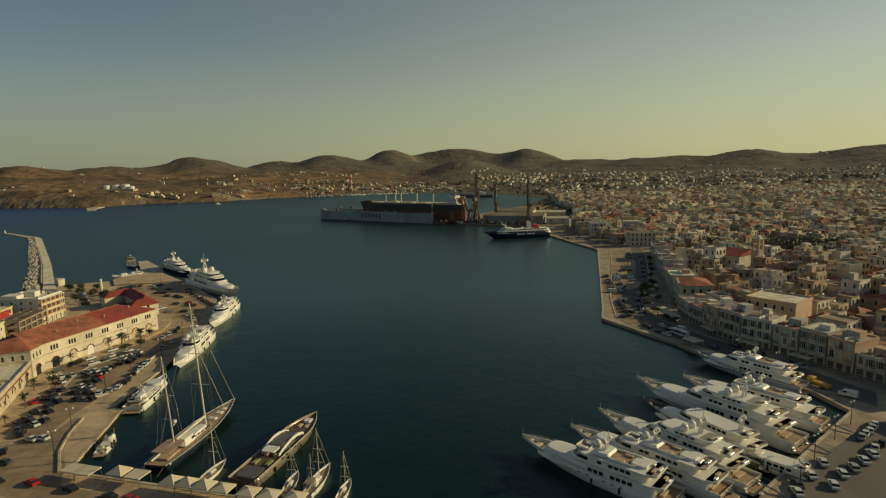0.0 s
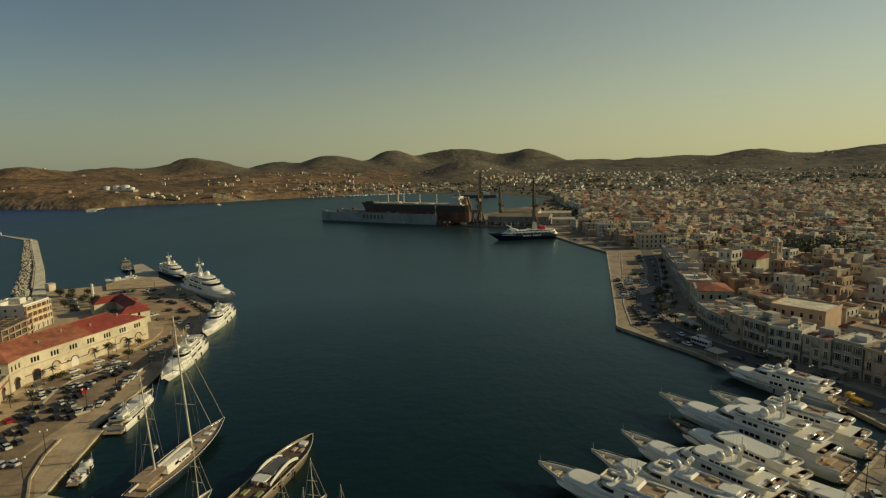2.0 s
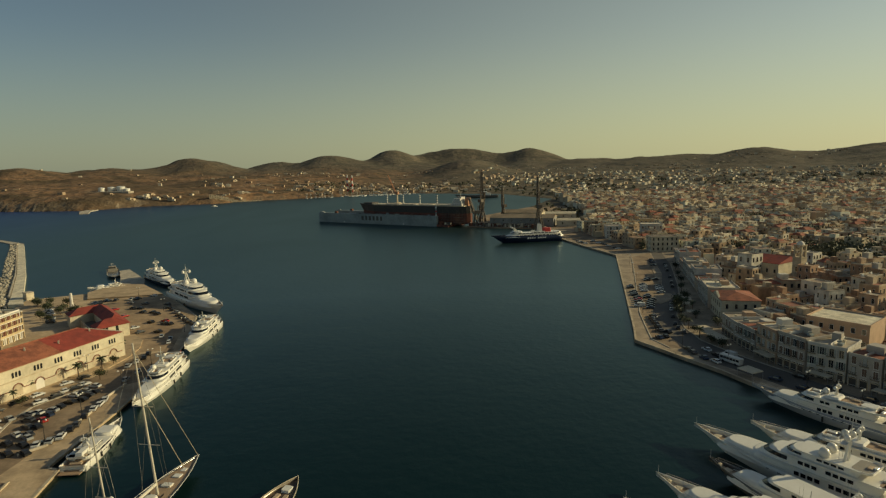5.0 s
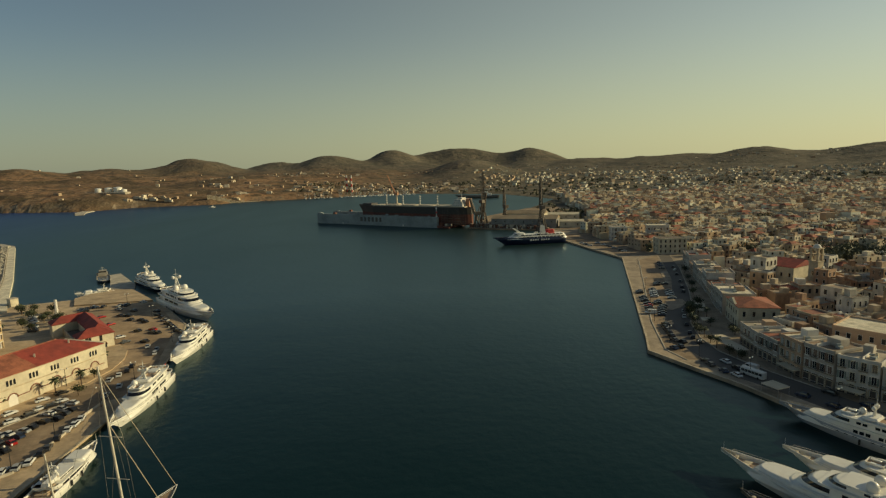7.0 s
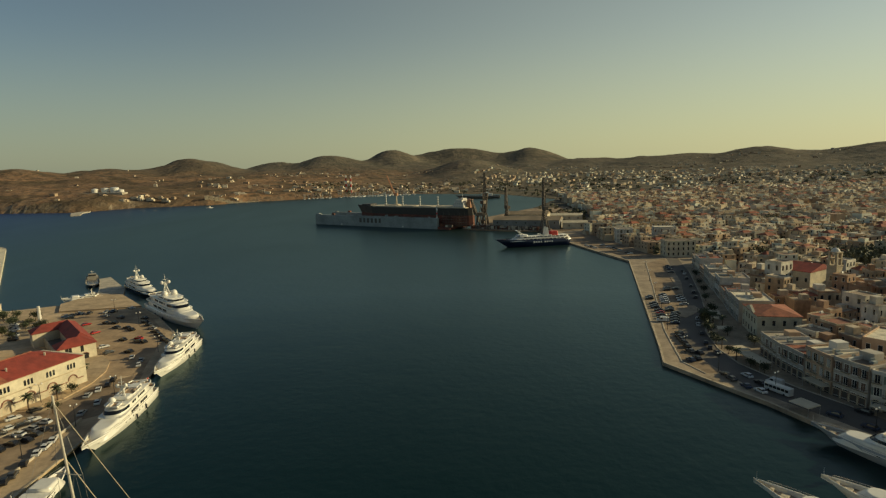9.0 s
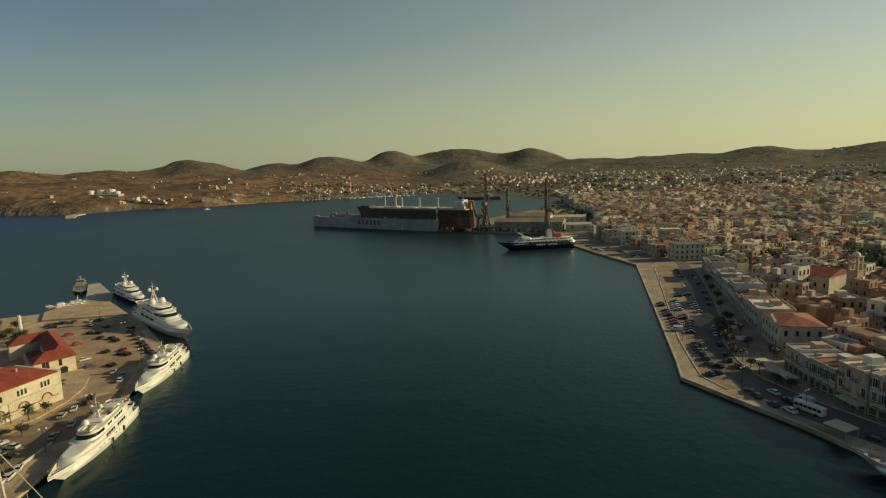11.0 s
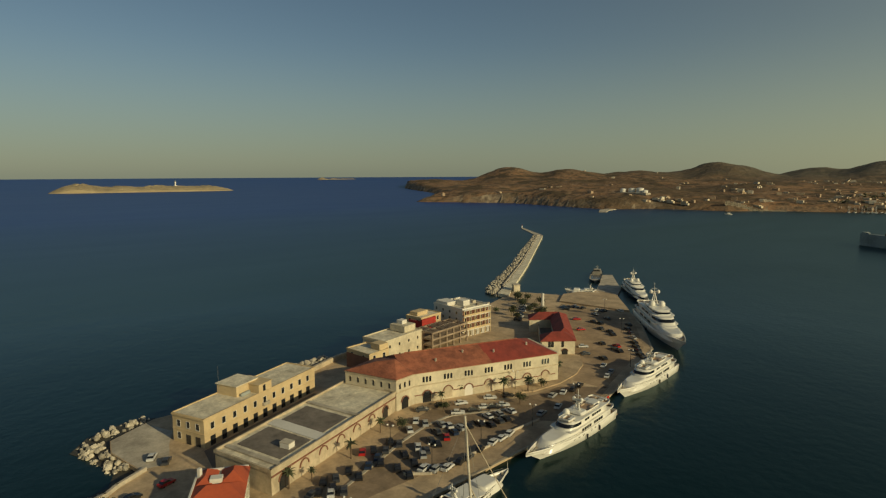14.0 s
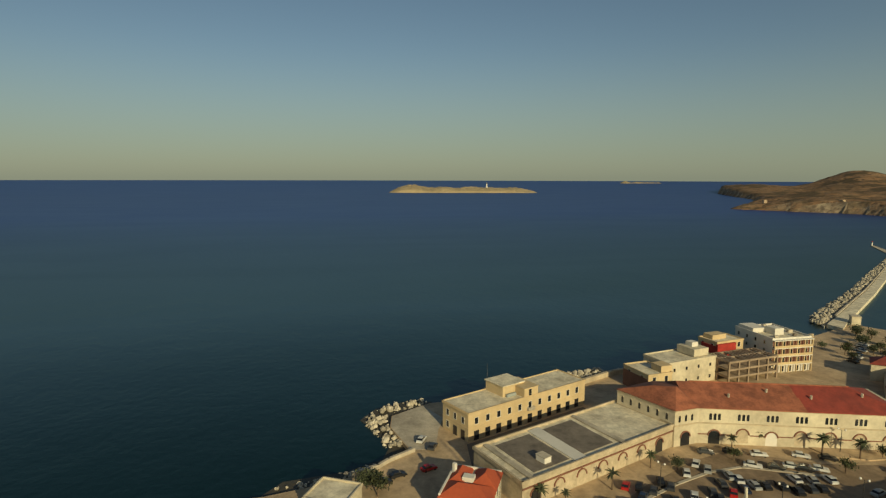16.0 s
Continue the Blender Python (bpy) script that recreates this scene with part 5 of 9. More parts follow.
def shell(bm, pts, z0, z1, shrink=0.94, lean=0.0, mi=0):
    """A deckhouse: outline at the foot, drawn in and leaning aft at the top, with a softened edge."""
    n = len(pts)
    cy = sum(p[1] for p in pts) / n
    lo = [bm.verts.new((x, y, z0)) for x, y in pts]
    ymax = max(p[1] for p in pts)
    ymin = min(p[1] for p in pts)

    def ring(f, z, k):
        return [bm.verts.new((x * f, y - lean * k * max(0, (y - cy) / (ymax - cy)), z)) for x, y in pts]
    h = z1 - z0
    rings = [lo, ring(shrink + 0.02, z0 + h * 0.72, 0.72), ring(shrink - 0.02, z0 + h * 0.88, 0.88), ring(shrink - 0.09, z0 + h * 0.965, 0.97), ring(shrink - 0.22, z1, 1.05)]
    fs = [bm.faces.new(rings[-1])]
    for k, (a, b) in enumerate(zip(rings, rings[1:])):
        for i in range(n):
            fs.append(bm.faces.new((a[i], a[(i + 1) % n], b[(i + 1) % n], b[i])))
            fs[-1].smooth = True
    bmesh.ops.recalc_face_normals(bm, faces=fs)


PANE_M = {}


def pane_box(w, h):
    key = (round(w, 2), round(h, 2))
    if key not in PANE_M:
        bm = new_bm()
        box(bm, 0, 0, 0, 0.08, w, h, 0, 0.02)
        me = bpy.data.meshes.new("window")
        bm.to_mesh(me)
        bm.free()
        me.materials.append(YGLASS)
        PANE_M[key] = me
    return PANE_M[key]


def band(bm, pts, t0, t1, z0, z1, shrink, lean, share=0.5, out=0.05):
    """A glass band lying on the raked nose of a deckhouse, between two shares of its height."""
    n = len(pts)
    cy = sum(p[1] for p in pts) / n
    ymax, ymin = max(p[1] for p in pts), min(p[1] for p in pts)
    k = [i for i, p in enumerate(pts) if p[1] > ymin + (ymax - ymin) * (1 - share)]

    def at(i, t):
        x, y = pts[i]
        q = max(0, (y - cy) / (ymax - cy))
        return bm.verts.new((x * (1 + (shrink + 0.02 - 1) * t) * (1 + out / 4), y - lean * 0.85 * t * q + out * q * 1.5, z0 + (z1 - 0.25 - z0) * t + 0.03))
    lo = [at(i, t0) for i in k]
    hi = [at(i, t1) for i in k]
    for i in range(len(k) - 1):
        bm.faces.new((lo[i], lo[i + 1], hi[i + 1], hi[i]))


def between(bow, stern):
    """Pose of a boat from the plan places of its stem and stern, and its length."""
    b, s = V2(*bow), V2(*stern)
    c = (b + s) / 2
    return Matrix.Translation((c.x, c.y, 0)) @ Matrix.Rotation(math.atan2(-(b - s).x, (b - s).y), 4, "Z"), (b - s).length


def rim(bm, pts, z, h, t):
    """One continuous low wall along an open line of plan places."""
    k = len(pts)
    ring = []
    for i, (x, y) in enumerate(pts):
        p, q = V2(*pts[max(0, i - 1)]), V2(*pts[min(k - 1, i + 1)])
        d = q - p
        nn = V2(-d.y, d.x).normalized() * t if d.length > 1e-6 else V2(0, 0)
        ring.append([bm.verts.new((x, y, z)), bm.verts.new((x, y, z + h)), bm.verts.new((x + nn.x, y + nn.y, z + h)), bm.verts.new((x + nn.x, y + nn.y, z))])
    for a, b in zip(ring, ring[1:]):
        for j in range(4):
            bm.faces.new((a[j], a[(j + 1) % 4], b[(j + 1) % 4], b[j]))
    bm.faces.new(ring[0])
    bm.faces.new(ring[-1][::-1])
    bmesh.ops.recalc_face_normals(bm, faces=bm.faces[:])


def bar_through(bm, pts, w, h):
    """One continuous square bar through places in space."""
    ring = [[bm.verts.new((x + dx * w, y, z + dz * h)) for dx, dz in ((-0.5, -0.5), (0.5, -0.5), (0.5, 0.5), (-0.5, 0.5))] for x, y, z in pts]
    for a, b in zip(ring, ring[1:]):
        for j in range(4):
            bm.faces.new((a[j], a[(j + 1) % 4], b[(j + 1) % 4], b[j]))
    bm.faces.new(ring[0])
    bm.faces.new(ring[-1][::-1])
    bmesh.ops.recalc_face_normals(bm, faces=bm.faces[:])


def rounded(y0, y1, w, n=7):
    """Plan of a deck: rounded stern at y0, gently rounded front at y1."""
    pts = []
    for sy, r in ((y1, 0.22), (y0, 0.30)):
        d = 1 if sy == y1 else -1
        arc = [(w / 2 * (1 - r + r * math.cos(a)), sy - d * w * r * (1 - math.sin(a))) for a in np.linspace(0, math.pi / 2, n)]
        half = arc if d > 0 else arc[::-1]
        pts.append(half)
    front, back = pts
    right = back + front
    return right + [(-x, y) for x, y in right[::-1]]


def motor_yacht(label, bow, stern, B, tiers=3, hull=None, decks=None, sleek=False, mast=1.0, seed=1, gang=True, top_tender=True, sundeck=False, group="moored motor yachts", low=1.0, rake=0.10):
    rnd = random.Random(seed)
    m, L = between(bow, stern)
    y = thing("motor_yacht", label, "yacht", m, group)
    hull = hull or GEL
    decks = decks or GEL
    hs, hb = (0.044 * L + 0.9) * low, (0.068 * L + 1.4) * low
    rows = hull_part(y, L, B, hs, hb, hull, decks if sleek else TEAK, full=0.5 if not sleek else 0.4, bul=0.95, flare=0.66, rake=rake)
    # dark boot stripe and rub rail
    for s in (-1, 1):
        bm = new_bm()
        bar_through(bm, [(s * ((rows[i][3][0] + rows[i][4][0]) / 2 + 0.02), (rows[i][3][1] + rows[i][4][1]) / 2, (rows[i][3][2] + rows[i][4][2]) / 2) for i in range(0, 17)], 0.12, 0.14)
        part("rub_rail", bm, decks, y)
    # portholes
    pm = pane_box(0.9, 0.45)
    for i in range(5, 13):
        a, b = rows[i][3], rows[i][4]
        f = 0.45
        for s in (-1, 1):
            if i % 4 == 0:
                continue
            put("porthole", pm, y, Matrix.Translation((s * (a[0] * (1 - f) + b[0] * f - 0.0), a[1] + 0.4, a[2] * (1 - f) + b[2] * f - 0.25)) @ Matrix.Rotation(s * -0.02, 4, "Z"))
    th = (0.026 * L + 1.05) * (0.85 if sleek else 1.0) * low
    z = hs - 0.75
    spans = [(-0.41, 0.25, 0.90), (-0.35, 0.15, 0.82), (-0.25, 0.03, 0.68)][:tiers]
    if sleek:
        spans = [(-0.34, 0.16, 0.84), (-0.27, 0.0, 0.58)][:tiers]
    for k, (f0, f1, w) in enumerate(spans):
        f1 += rnd.uniform(-0.02, 0.03)
        f0 += rnd.uniform(-0.02, 0.02)
        y0, y1, wd = f0 * L, f1 * L, B * w
        hgt = ((th + 0.5, th, th * 0.62) if not sleek else (th * 0.9, th * 0.55))[k]
        lean = hgt * (3.2 if sleek else 1.35)
        pts = outline(y0, y1, wd, 0.30)
        bm = new_bm()
        shell(bm, pts, z, z + hgt, 0.95, lean)
        house = part("deckhouse", bm, decks, y)
        bm = new_bm()
        if k or sleek or L < 28:
            band(bm, pts, 0.42, 0.86, z, z + hgt, 0.95, lean, 0.5, 0.06)
            part("windscreen", bm, YGLASS, house, "dark raked windscreen")
        else:
            bm.free()
        # side windows
        pw = 1.05 if not sleek else 2.6
        ph = hgt * 0.34
        me = pane_box(pw, ph)
        yy = y0 + (y1 - y0) * 0.2
        c = 0
        while yy < y0 + (y1 - y0) * 0.62:
            c += 1
            if c % 5:
                for s in (-1, 1):
                    put("window", me, house, Matrix.Translation((s * wd / 2 * 0.985, yy, z + hgt * 0.42)) @ Matrix.Rotation(s * 0.07, 4, "Y"))
            yy += pw + 0.35
        # overhanging deck above, open aft
        z += hgt
        bm = new_bm()
        ext = (0.055, 0.06, 0.05)[k] * L
        o = rounded(y0 - ext, y0 + (y1 - y0) * 0.80, wd * 1.08)
        prism(bm, o, z - 0.02, z + 0.22)
        part("deck_overhang", bm, decks, y)
        bm = new_bm()
        prism(bm, rounded(y0 - ext + 0.5, y0 + (0.005 if k < 2 else 0.03) * L, wd * 0.92), z + 0.22, z + 0.25)
        part("deck_planking", bm, TEAK if k < 2 else GREYDECK, y)
        # bulwark round the aft part of the deck above
        bm = new_bm()
        rim(bm, [p for p in o[len(o) // 2 + 7:] + o[:len(o) // 2 - 7]], z + 0.2, 0.3, 0.12)
        part("bulwark", bm, decks, y)
        # sofas and loungers aft
        for j in range(2 + (k == 1)):
            bm = new_bm()
            box(bm, rnd.uniform(-0.25, 0.25) * wd, y0 - 0.045 * L + j * 0.02 * L + rnd.uniform(0, 0.5), z + 0.25, rnd.uniform(1.0, 2.2), rnd.uniform(0.7, 1.0), 0.4, 0, 0.08)
            part("cushion", bm, CUSHION if j % 2 else GEL, y)
        z += 0.0
    # low trunk ahead of the deckhouse
    bm = new_bm()
    shell(bm, outline(0.06 * L, 0.36 * L, B * 0.86, 0.75), hs - 0.75, hs + (hb - hs) * 0.4 + 1.25, 0.86, 3.0)
    part("fore_trunk", bm, decks, y)
    # planked aft deck
    bm = new_bm()
    prism(bm, [(-B * 0.42, -0.49 * L), (B * 0.42, -0.49 * L), (B * 0.44, -0.36 * L), (-B * 0.44, -0.36 * L)], hs - 0.72, hs - 0.64)
    part("aft_planking", bm, TEAK, y)
    # aft deck furniture on the main deck
    bm = new_bm()
    box(bm, 0, -0.43 * L, hs - 0.72, B * 0.45, 1.0, 0.5, 0, 0.1)
    box(bm, 0, -0.39 * L, hs - 0.72, B * 0.22, 1.2, 0.7, 0, 0.05)
    part("sofa", bm, CUSHION, y)
    # open sundeck: coamed wells with planking, seats and a covered spa
    if sundeck:
        for c, (f0, f1, w) in enumerate(((0.0, 0.085, 0.46), (-0.29, -0.12, 0.62))):
            o = rounded(f0 * L, f1 * L, B * w)
            bm = new_bm()
            prism(bm, o, z + 0.0, z + 0.28)
            well = part("sundeck_floor", bm, TEAK, y)
            bm = new_bm()
            rim(bm, o + o[:1], z + 0.0, 0.75, 0.16)
            part("coaming", bm, decks, well)
            for s in (-1, 1):
                bm = new_bm()
                box(bm, s * B * w * 0.3, (f0 + f1) / 2 * L + rnd.uniform(-0.6, 0.6), z + 0.28, B * 0.1, 0.05 * L, 0.4, 0, 0.08)
                part("seat", bm, CUSHION if c else GEL, well)
        bm = new_bm()
        prism(bm, rounded(-0.34 * L, -0.25 * L, B * 0.4), z + 0.1, z + 0.8, 0.94)
        part("spa_cover", bm, GEL, y)
        bm = new_bm()
        prism(bm, rounded(-0.13 * L, -0.04 * L, B * 0.7), z + 0.5, z + 1.1, 0.8)
        part("radar_arch", bm, decks, y)
    # mast with radar
    my = (spans[-1][0] + 0.06) * L if not sundeck else -0.07 * L
    bm = new_bm()
    hm = 0.105 * L * mast + 1.0
    for s in (-1, 1):
        tube(bm, (s * B * 0.13, my - 0.5, z), (s * 0.2, my - 1.0, z + hm * 0.55), 0.28, 0.18, 6)
    tube(bm, (0, my - 0.8, z), (0, my - 1.2, z + hm), 0.22, 0.06, 6)
    box(bm, 0, my - 0.9, z + hm * 0.5, B * 0.36, 0.5, 0.14)
    box(bm, 0, my - 1.0, z + hm * 0.72, B * 0.22, 0.35, 0.1)
    box(bm, 0, my - 0.5, z + hm * 0.58, 1.9, 0.22, 0.2)
    pole = part("mast", bm, decks, y)
    for s in (-1, 1):
        bm = new_bm()
        ball(bm, s * B * 0.15, my - 0.9, z + hm * 0.58, 0.013 * L, 1.1)
        part("radar_dome", bm, decks, pole, smooth=True)
    for s in (-1, 1):
        if tiers == 3 or (sundeck and s > 0):
            bm = new_bm()
            ball(bm, s * B * 0.2, my + 0.06 * L, z + 0.9, 0.023 * L, 1.1)
            tube(bm, (s * B * 0.2, my + 0.06 * L, z), (s * B * 0.2, my + 0.06 * L, z + 0.7), 0.3, 0.3, 8)
            part("satellite_dome", bm, decks, y, smooth=True)
    bm = new_bm()
    for s in (-1, 1):
        tube(bm, (s * B * 0.1, my + 0.6, z), (s * B * 0.1, my + 0.4, z + hm * 1.1), 0.03, 0.012, 4)
    part("aerial", bm, RIG, y)
    # foredeck: breakwater coaming, windlass, hatch, rail
    bm = new_bm()
    box(bm, 0, 0.37 * L, hs + (hb - hs) * 0.7 - 0.95, B * 0.26, 1.6, 0.35, 0, 0.1)
    box(bm, 0, 0.42 * L, hs + (hb - hs) * 0.8 - 0.95, 0.9, 0.7, 0.8, 0, 0.1)
    part("windlass", bm, CANVAS, y)
    bm = new_bm()
    bar_through(bm, [(-max(rows[i][4][0] - 0.1, 0.02), rows[i][4][1], rows[i][4][2] + 0.5) for i in range(9, 18)] + [(max(rows[i][4][0] - 0.1, 0.02), rows[i][4][1], rows[i][4][2] + 0.5) for i in range(17, 8, -1)], 0.06, 0.06)
    rail = part("bow_rail", bm, STEEL, y)
    for i in range(9, 18, 2):
        for s in (-1, 1):
            bm = new_bm()
            x, yy, zz = rows[i][4]
            tube(bm, (s * (x - 0.1), yy, zz - 0.05), (s * (x - 0.1), yy, zz + 0.5), 0.03, None, 4)
            part("stanchion", bm, STEEL, rail)
    bm = new_bm()
    tube(bm, (0, 0.485 * L, hb - 0.2), (0, 0.485 * L, hb + 1.8), 0.05, 0.03, 5)
    part("jack_staff", bm, decks, y)
    # stern platform and steps
    bm = new_bm()
    box(bm, 0, -0.5 * L - 0.7, 0.35, B * 0.8, 2.2, 0.25, 0, 0.06)
    part("swim_platform", bm, TEAK, y)
    for s in (-1, 1):
        for j in range(3):
            bm = new_bm()
            box(bm, s * B * 0.36, -0.5 * L - 0.15 + j * 0.36, 0.5, 0.9, 0.4, 0.35 + j * (hs - 1.1) / 3)
            part("stern_step", bm, decks, y)
    if top_tender:
        t = new_bm()
        ty = spans[0][0] * L + 0.02 * L
        tz = hs - 0.75 + (th + 0.7) + 0.3 if tiers > 1 else z + 0.3
        if tiers > 1:
            prism(t, [(x * 1.0 + B * 0.18, yy + ty - 0.05 * L) for x, yy in outline(-2.2, 2.2, 1.7, 0.5)], tz, tz + 0.75, 0.9)
            part("tender", t, GEL, y, "small white tender on deck")
        else:
            t.free()
    if gang:
        bm = new_bm()
        tube(bm, (B * 0.1, -0.5 * L + 0.5, hs - 0.4), (B * 0.1, -0.5 * L - 6.5, 1.5), 0.22, None, 4)
        part("gangway", bm, STEEL, y)
        bm = new_bm()
        for s in (-1, 1):
            tube(bm, (s * B * 0.4, -0.5 * L + 0.4, hs - 0.3), (s * B * 0.5, -0.5 * L - 6.5, 1.3), 0.035, None, 4)
        part("mooring_line", bm, RIG, y)
    # fenders
    for i in (5, 8):
        for s in (-1, 1):
            a = rows[i][4]
            bm = new_bm()
            tube(bm, (s * (a[0] + 0.3), a[1], 0.6), (s * (a[0] + 0.3), a[1], 1.9), 0.26, 0.26, 7)
            part("fender", bm, RUBBER, y)
    return y


Y4 = motor_yacht("large white motor yacht with a red ensign moored alongside the mole", (-98.2, 198.2), (-103.4, 243.0), 7.8, 2, seed=11, gang=False, mast=1.3, low=0.92, sundeck=True, rake=0.15)
motor_yacht("white motor yacht with two long window rows alongside the mole", (-106.6, 254.5), (-111.4, 299.0), 8.0, 2, seed=12, gang=False, low=0.92, sundeck=True, rake=0.13)
motor_yacht("tall white superyacht with stepped decks and a high mast", (-114.0, 317.5), (-161.5, 368.5), 11.5, 3, seed=13, gang=False, mast=1.3, rake=0.13)
motor_yacht("white yacht with a dark blue hull and twin radar domes", (-171.0, 390.5), (-206.5, 429.0), 9.0, 3, NAVY, seed=14, gang=False, mast=1.25, low=0.9)
motor_yacht("compact white flybridge yacht moored at the quay corner", (-97.4, 190.8), (-96.0, 164.5), 6.8, 2, seed=15, gang=False, sleek=True, rake=0.12)
bm = new_bm()
prism(bm, [(0, -22.6), (0.05, -22.6), (0.05, -24.4), (0, -24.4)], 4.5, 5.7)
part("ensign", bm, SIGNRED, Y4, "red ensign")
bm = new_bm()
tube(bm, (0, -22, 3.2), (0, -22.7, 6.0), 0.05)
part("ensign_staff", bm, SPAR, Y4)
EAST_YACHTS = [
    ("white motor yacht with a large open sundeck and jacuzzi", (21.1, 135.7), (51.0, 107.9), 8.6, 3, None, 21),
    ("white motor yacht with a long open teak sundeck", (35.0, 140.8), (62.6, 110.0), 8.0, 3, None, 22),
    ("white motor yacht with rounded decks moored stern-to", (45.2, 150.2), (70.3, 113.5), 7.8, 3, None, 23),
    ("low white flybridge yacht with a grey hull", (60.2, 157.0), (78.9, 122.8), 6.8, 2, GREYHULL, 24),
    ("largest white motor yacht of the row with a tall signal mast", (63.7, 173.3), (92.1, 131.4), 9.2, 3, None, 25),
    ("white motor yacht with a dark stern", (79.6, 175.1), (104.9, 141.6), 7.6, 3, None, 26),
    ("white motor yacht with a blue-grey hull below the town front", (93.6, 201.1), (115.7, 167.9), 7.8, 3, PALEHULL, 27)]
for lab, b, s, B, tr, hm_, sd in EAST_YACHTS:
    motor_yacht(lab, b, s, B, 3 if sd in (23, 25) else 2, hm_, seed=sd, mast=1.7 if sd == 25 else 1.15, sundeck=sd not in (23, 24, 25), top_tender=False, rake=0.17)
motor_yacht("small white flybridge cruiser squeezed between larger yachts", (72.9, 130.3), (85.0, 116.6), 4.8, 1, seed=31, top_tender=False, gang=False)


def sleek_yacht(label, bow, stern, B):
    """A low open yacht: dark roof between two white sweeping side fins, sunpads aft and forward."""
    m, L = between(bow, stern)
    y = thing("motor_yacht", label, "yacht", m, "moored motor yachts")
    hs, hb = 2.3, 3.3
    rows = hull_part(y, L, B, hs, hb, BRONZE, DARKDECK, full=0.66, rake=0.06, bul=0.55, tumble=0.95)
    for s in (-1, 1):
        bm = new_bm()
        bar_through(bm, [(s * r[4][0], r[4][1], r[4][2] + 0.05) for r in rows], 0.18, 0.12)
        part("cap_rail", bm, CANVAS, y)
        for i in (6, 7, 9, 10):
            p, q = rows[i][3], rows[i][4]
            put("porthole", pane_box(1.3, 0.4), y, Matrix.Translation((s * ((p[0] + q[0]) / 2 + 0.02), p[1], (p[2] + q[2]) / 2 - 0.1)))
    bm = new_bm()
    shell(bm, outline(-0.10 * L, 0.20 * L, B * 0.62, 0.45), hs - 0.5, hs + 1.55, 0.84, 3.2)
    cabin = part("coupe_roof", bm, GREYHULL, y, "dark glossy cabin roof")
    bm = new_bm()
    band(bm, outline(-0.10 * L, 0.20 * L, B * 0.62, 0.45), 0.3, 0.92, hs - 0.5, hs + 1.55, 0.84, 3.2, 0.55, 0.05)
    part("windscreen", bm, YGLASS, cabin, "black raked windscreen")
    for s in (-1, 1):
        # fin that rises from the foredeck, arches over the cabin side and sinks aft
        bm = new_bm()
        line = [(s * B * (0.30 + 0.05 * math.sin(t * math.pi)), (0.19 - 0.40 * t) * L, hs - 0.1 + 1.9 * math.sin(math.pi * min(1, t * 1.12)) ** 0.8 * (1 - 0.25 * t)) for t in np.linspace(0.02, 0.88, 14)]
        bar_through(bm, line, 0.22, 0.75)
        part("side_fin", bm, GEL, y, "white sweeping side fin")
        bm = new_bm()
        box(bm, s * B * 0.17, -0.15 * L, hs - 0.55, 1.0, 1.6, 0.9, 0, 0.15)
        part("helm_seat", bm, CUSHION, y)
        bm = new_bm()
        box(bm, s * B * 0.24, -0.26 * L, hs - 0.55, 1.3, 2.6, 0.55, 0, 0.15)
        part("sofa", bm, GREENCUSH, y, "olive green deck sofa")
        bm = new_bm()
        box(bm, s * B * 0.14, 0.29 * L, hs - 0.1, 1.2, 2.2, 0.45, 0, 0.15)
        part("bow_seat", bm, CUSHION, y)
    bm = new_bm()
    prism(bm, rounded(-0.20 * L, -0.11 * L, B * 0.52), hs + 1.25, hs + 1.42, 0.96)
    part("hardtop", bm, GEL, y)
    bm = new_bm()
    prism(bm, rounded(-0.47 * L, -0.33 * L, B * 0.72), hs - 0.5, hs - 0.05, 0.96)
    part("sunpad", bm, GREYHULL, y, "dark grey aft sunpad")
    bm = new_bm()
    prism(bm, rounded(0.335 * L, 0.40 * L, B * 0.30), hs, hs + 0.75, 0.9)
    part("bow_sunpad", bm, GEL, y)
    bm = new_bm()
    box(bm, 0, -0.5 * L - 0.6, 0.4, B * 0.85, 1.8, 0.25, 0, 0.06)
    part("swim_platform", bm, DARKDECK, y)
    for i in (4, 7, 10):
        for s in (-1, 1):
            p = rows[i][4]
            bm = new_bm()
            tube(bm, (s * (p[0] + 0.3), p[1], 0.5), (s * (p[0] + 0.3), p[1], 1.6), 0.25, 0.25, 7)
            part("fender", bm, RUBBER, y)
    for s in (-1, 1):
        bm = new_bm()
        tube(bm, (s * B * 0.4, -0.5 * L + 0.4, hs - 0.3), (s * B * 0.5, -0.5 * L - 5.0, 1.3), 0.03, None, 4)
        part("mooring_line", bm, RIG, y)
    return y


sleek_yacht("low bronze-grey open yacht with white sweeping fins", (-36.6, 154.4), (-47.2, 119.6), 7.6)
motor_yacht("small white open speedboat against the apron", (-224.5, 385.9), (-207.9, 398.5), 5.4, 2, seed=42, gang=False, top_tender=False, sleek=True, low=1.2)
motor_yacht("small white cabin cruiser at anchor by the quay", (-92.3, 147.6), (-90.6, 137.4), 3.2, 1, seed=43, gang=False, top_tender=False, sleek=True, low=0.75, mast=0.5, group="small boats")


def rig_line(bm, a, b, r=0.045):
    tube(bm, a, b, r, None, 4)


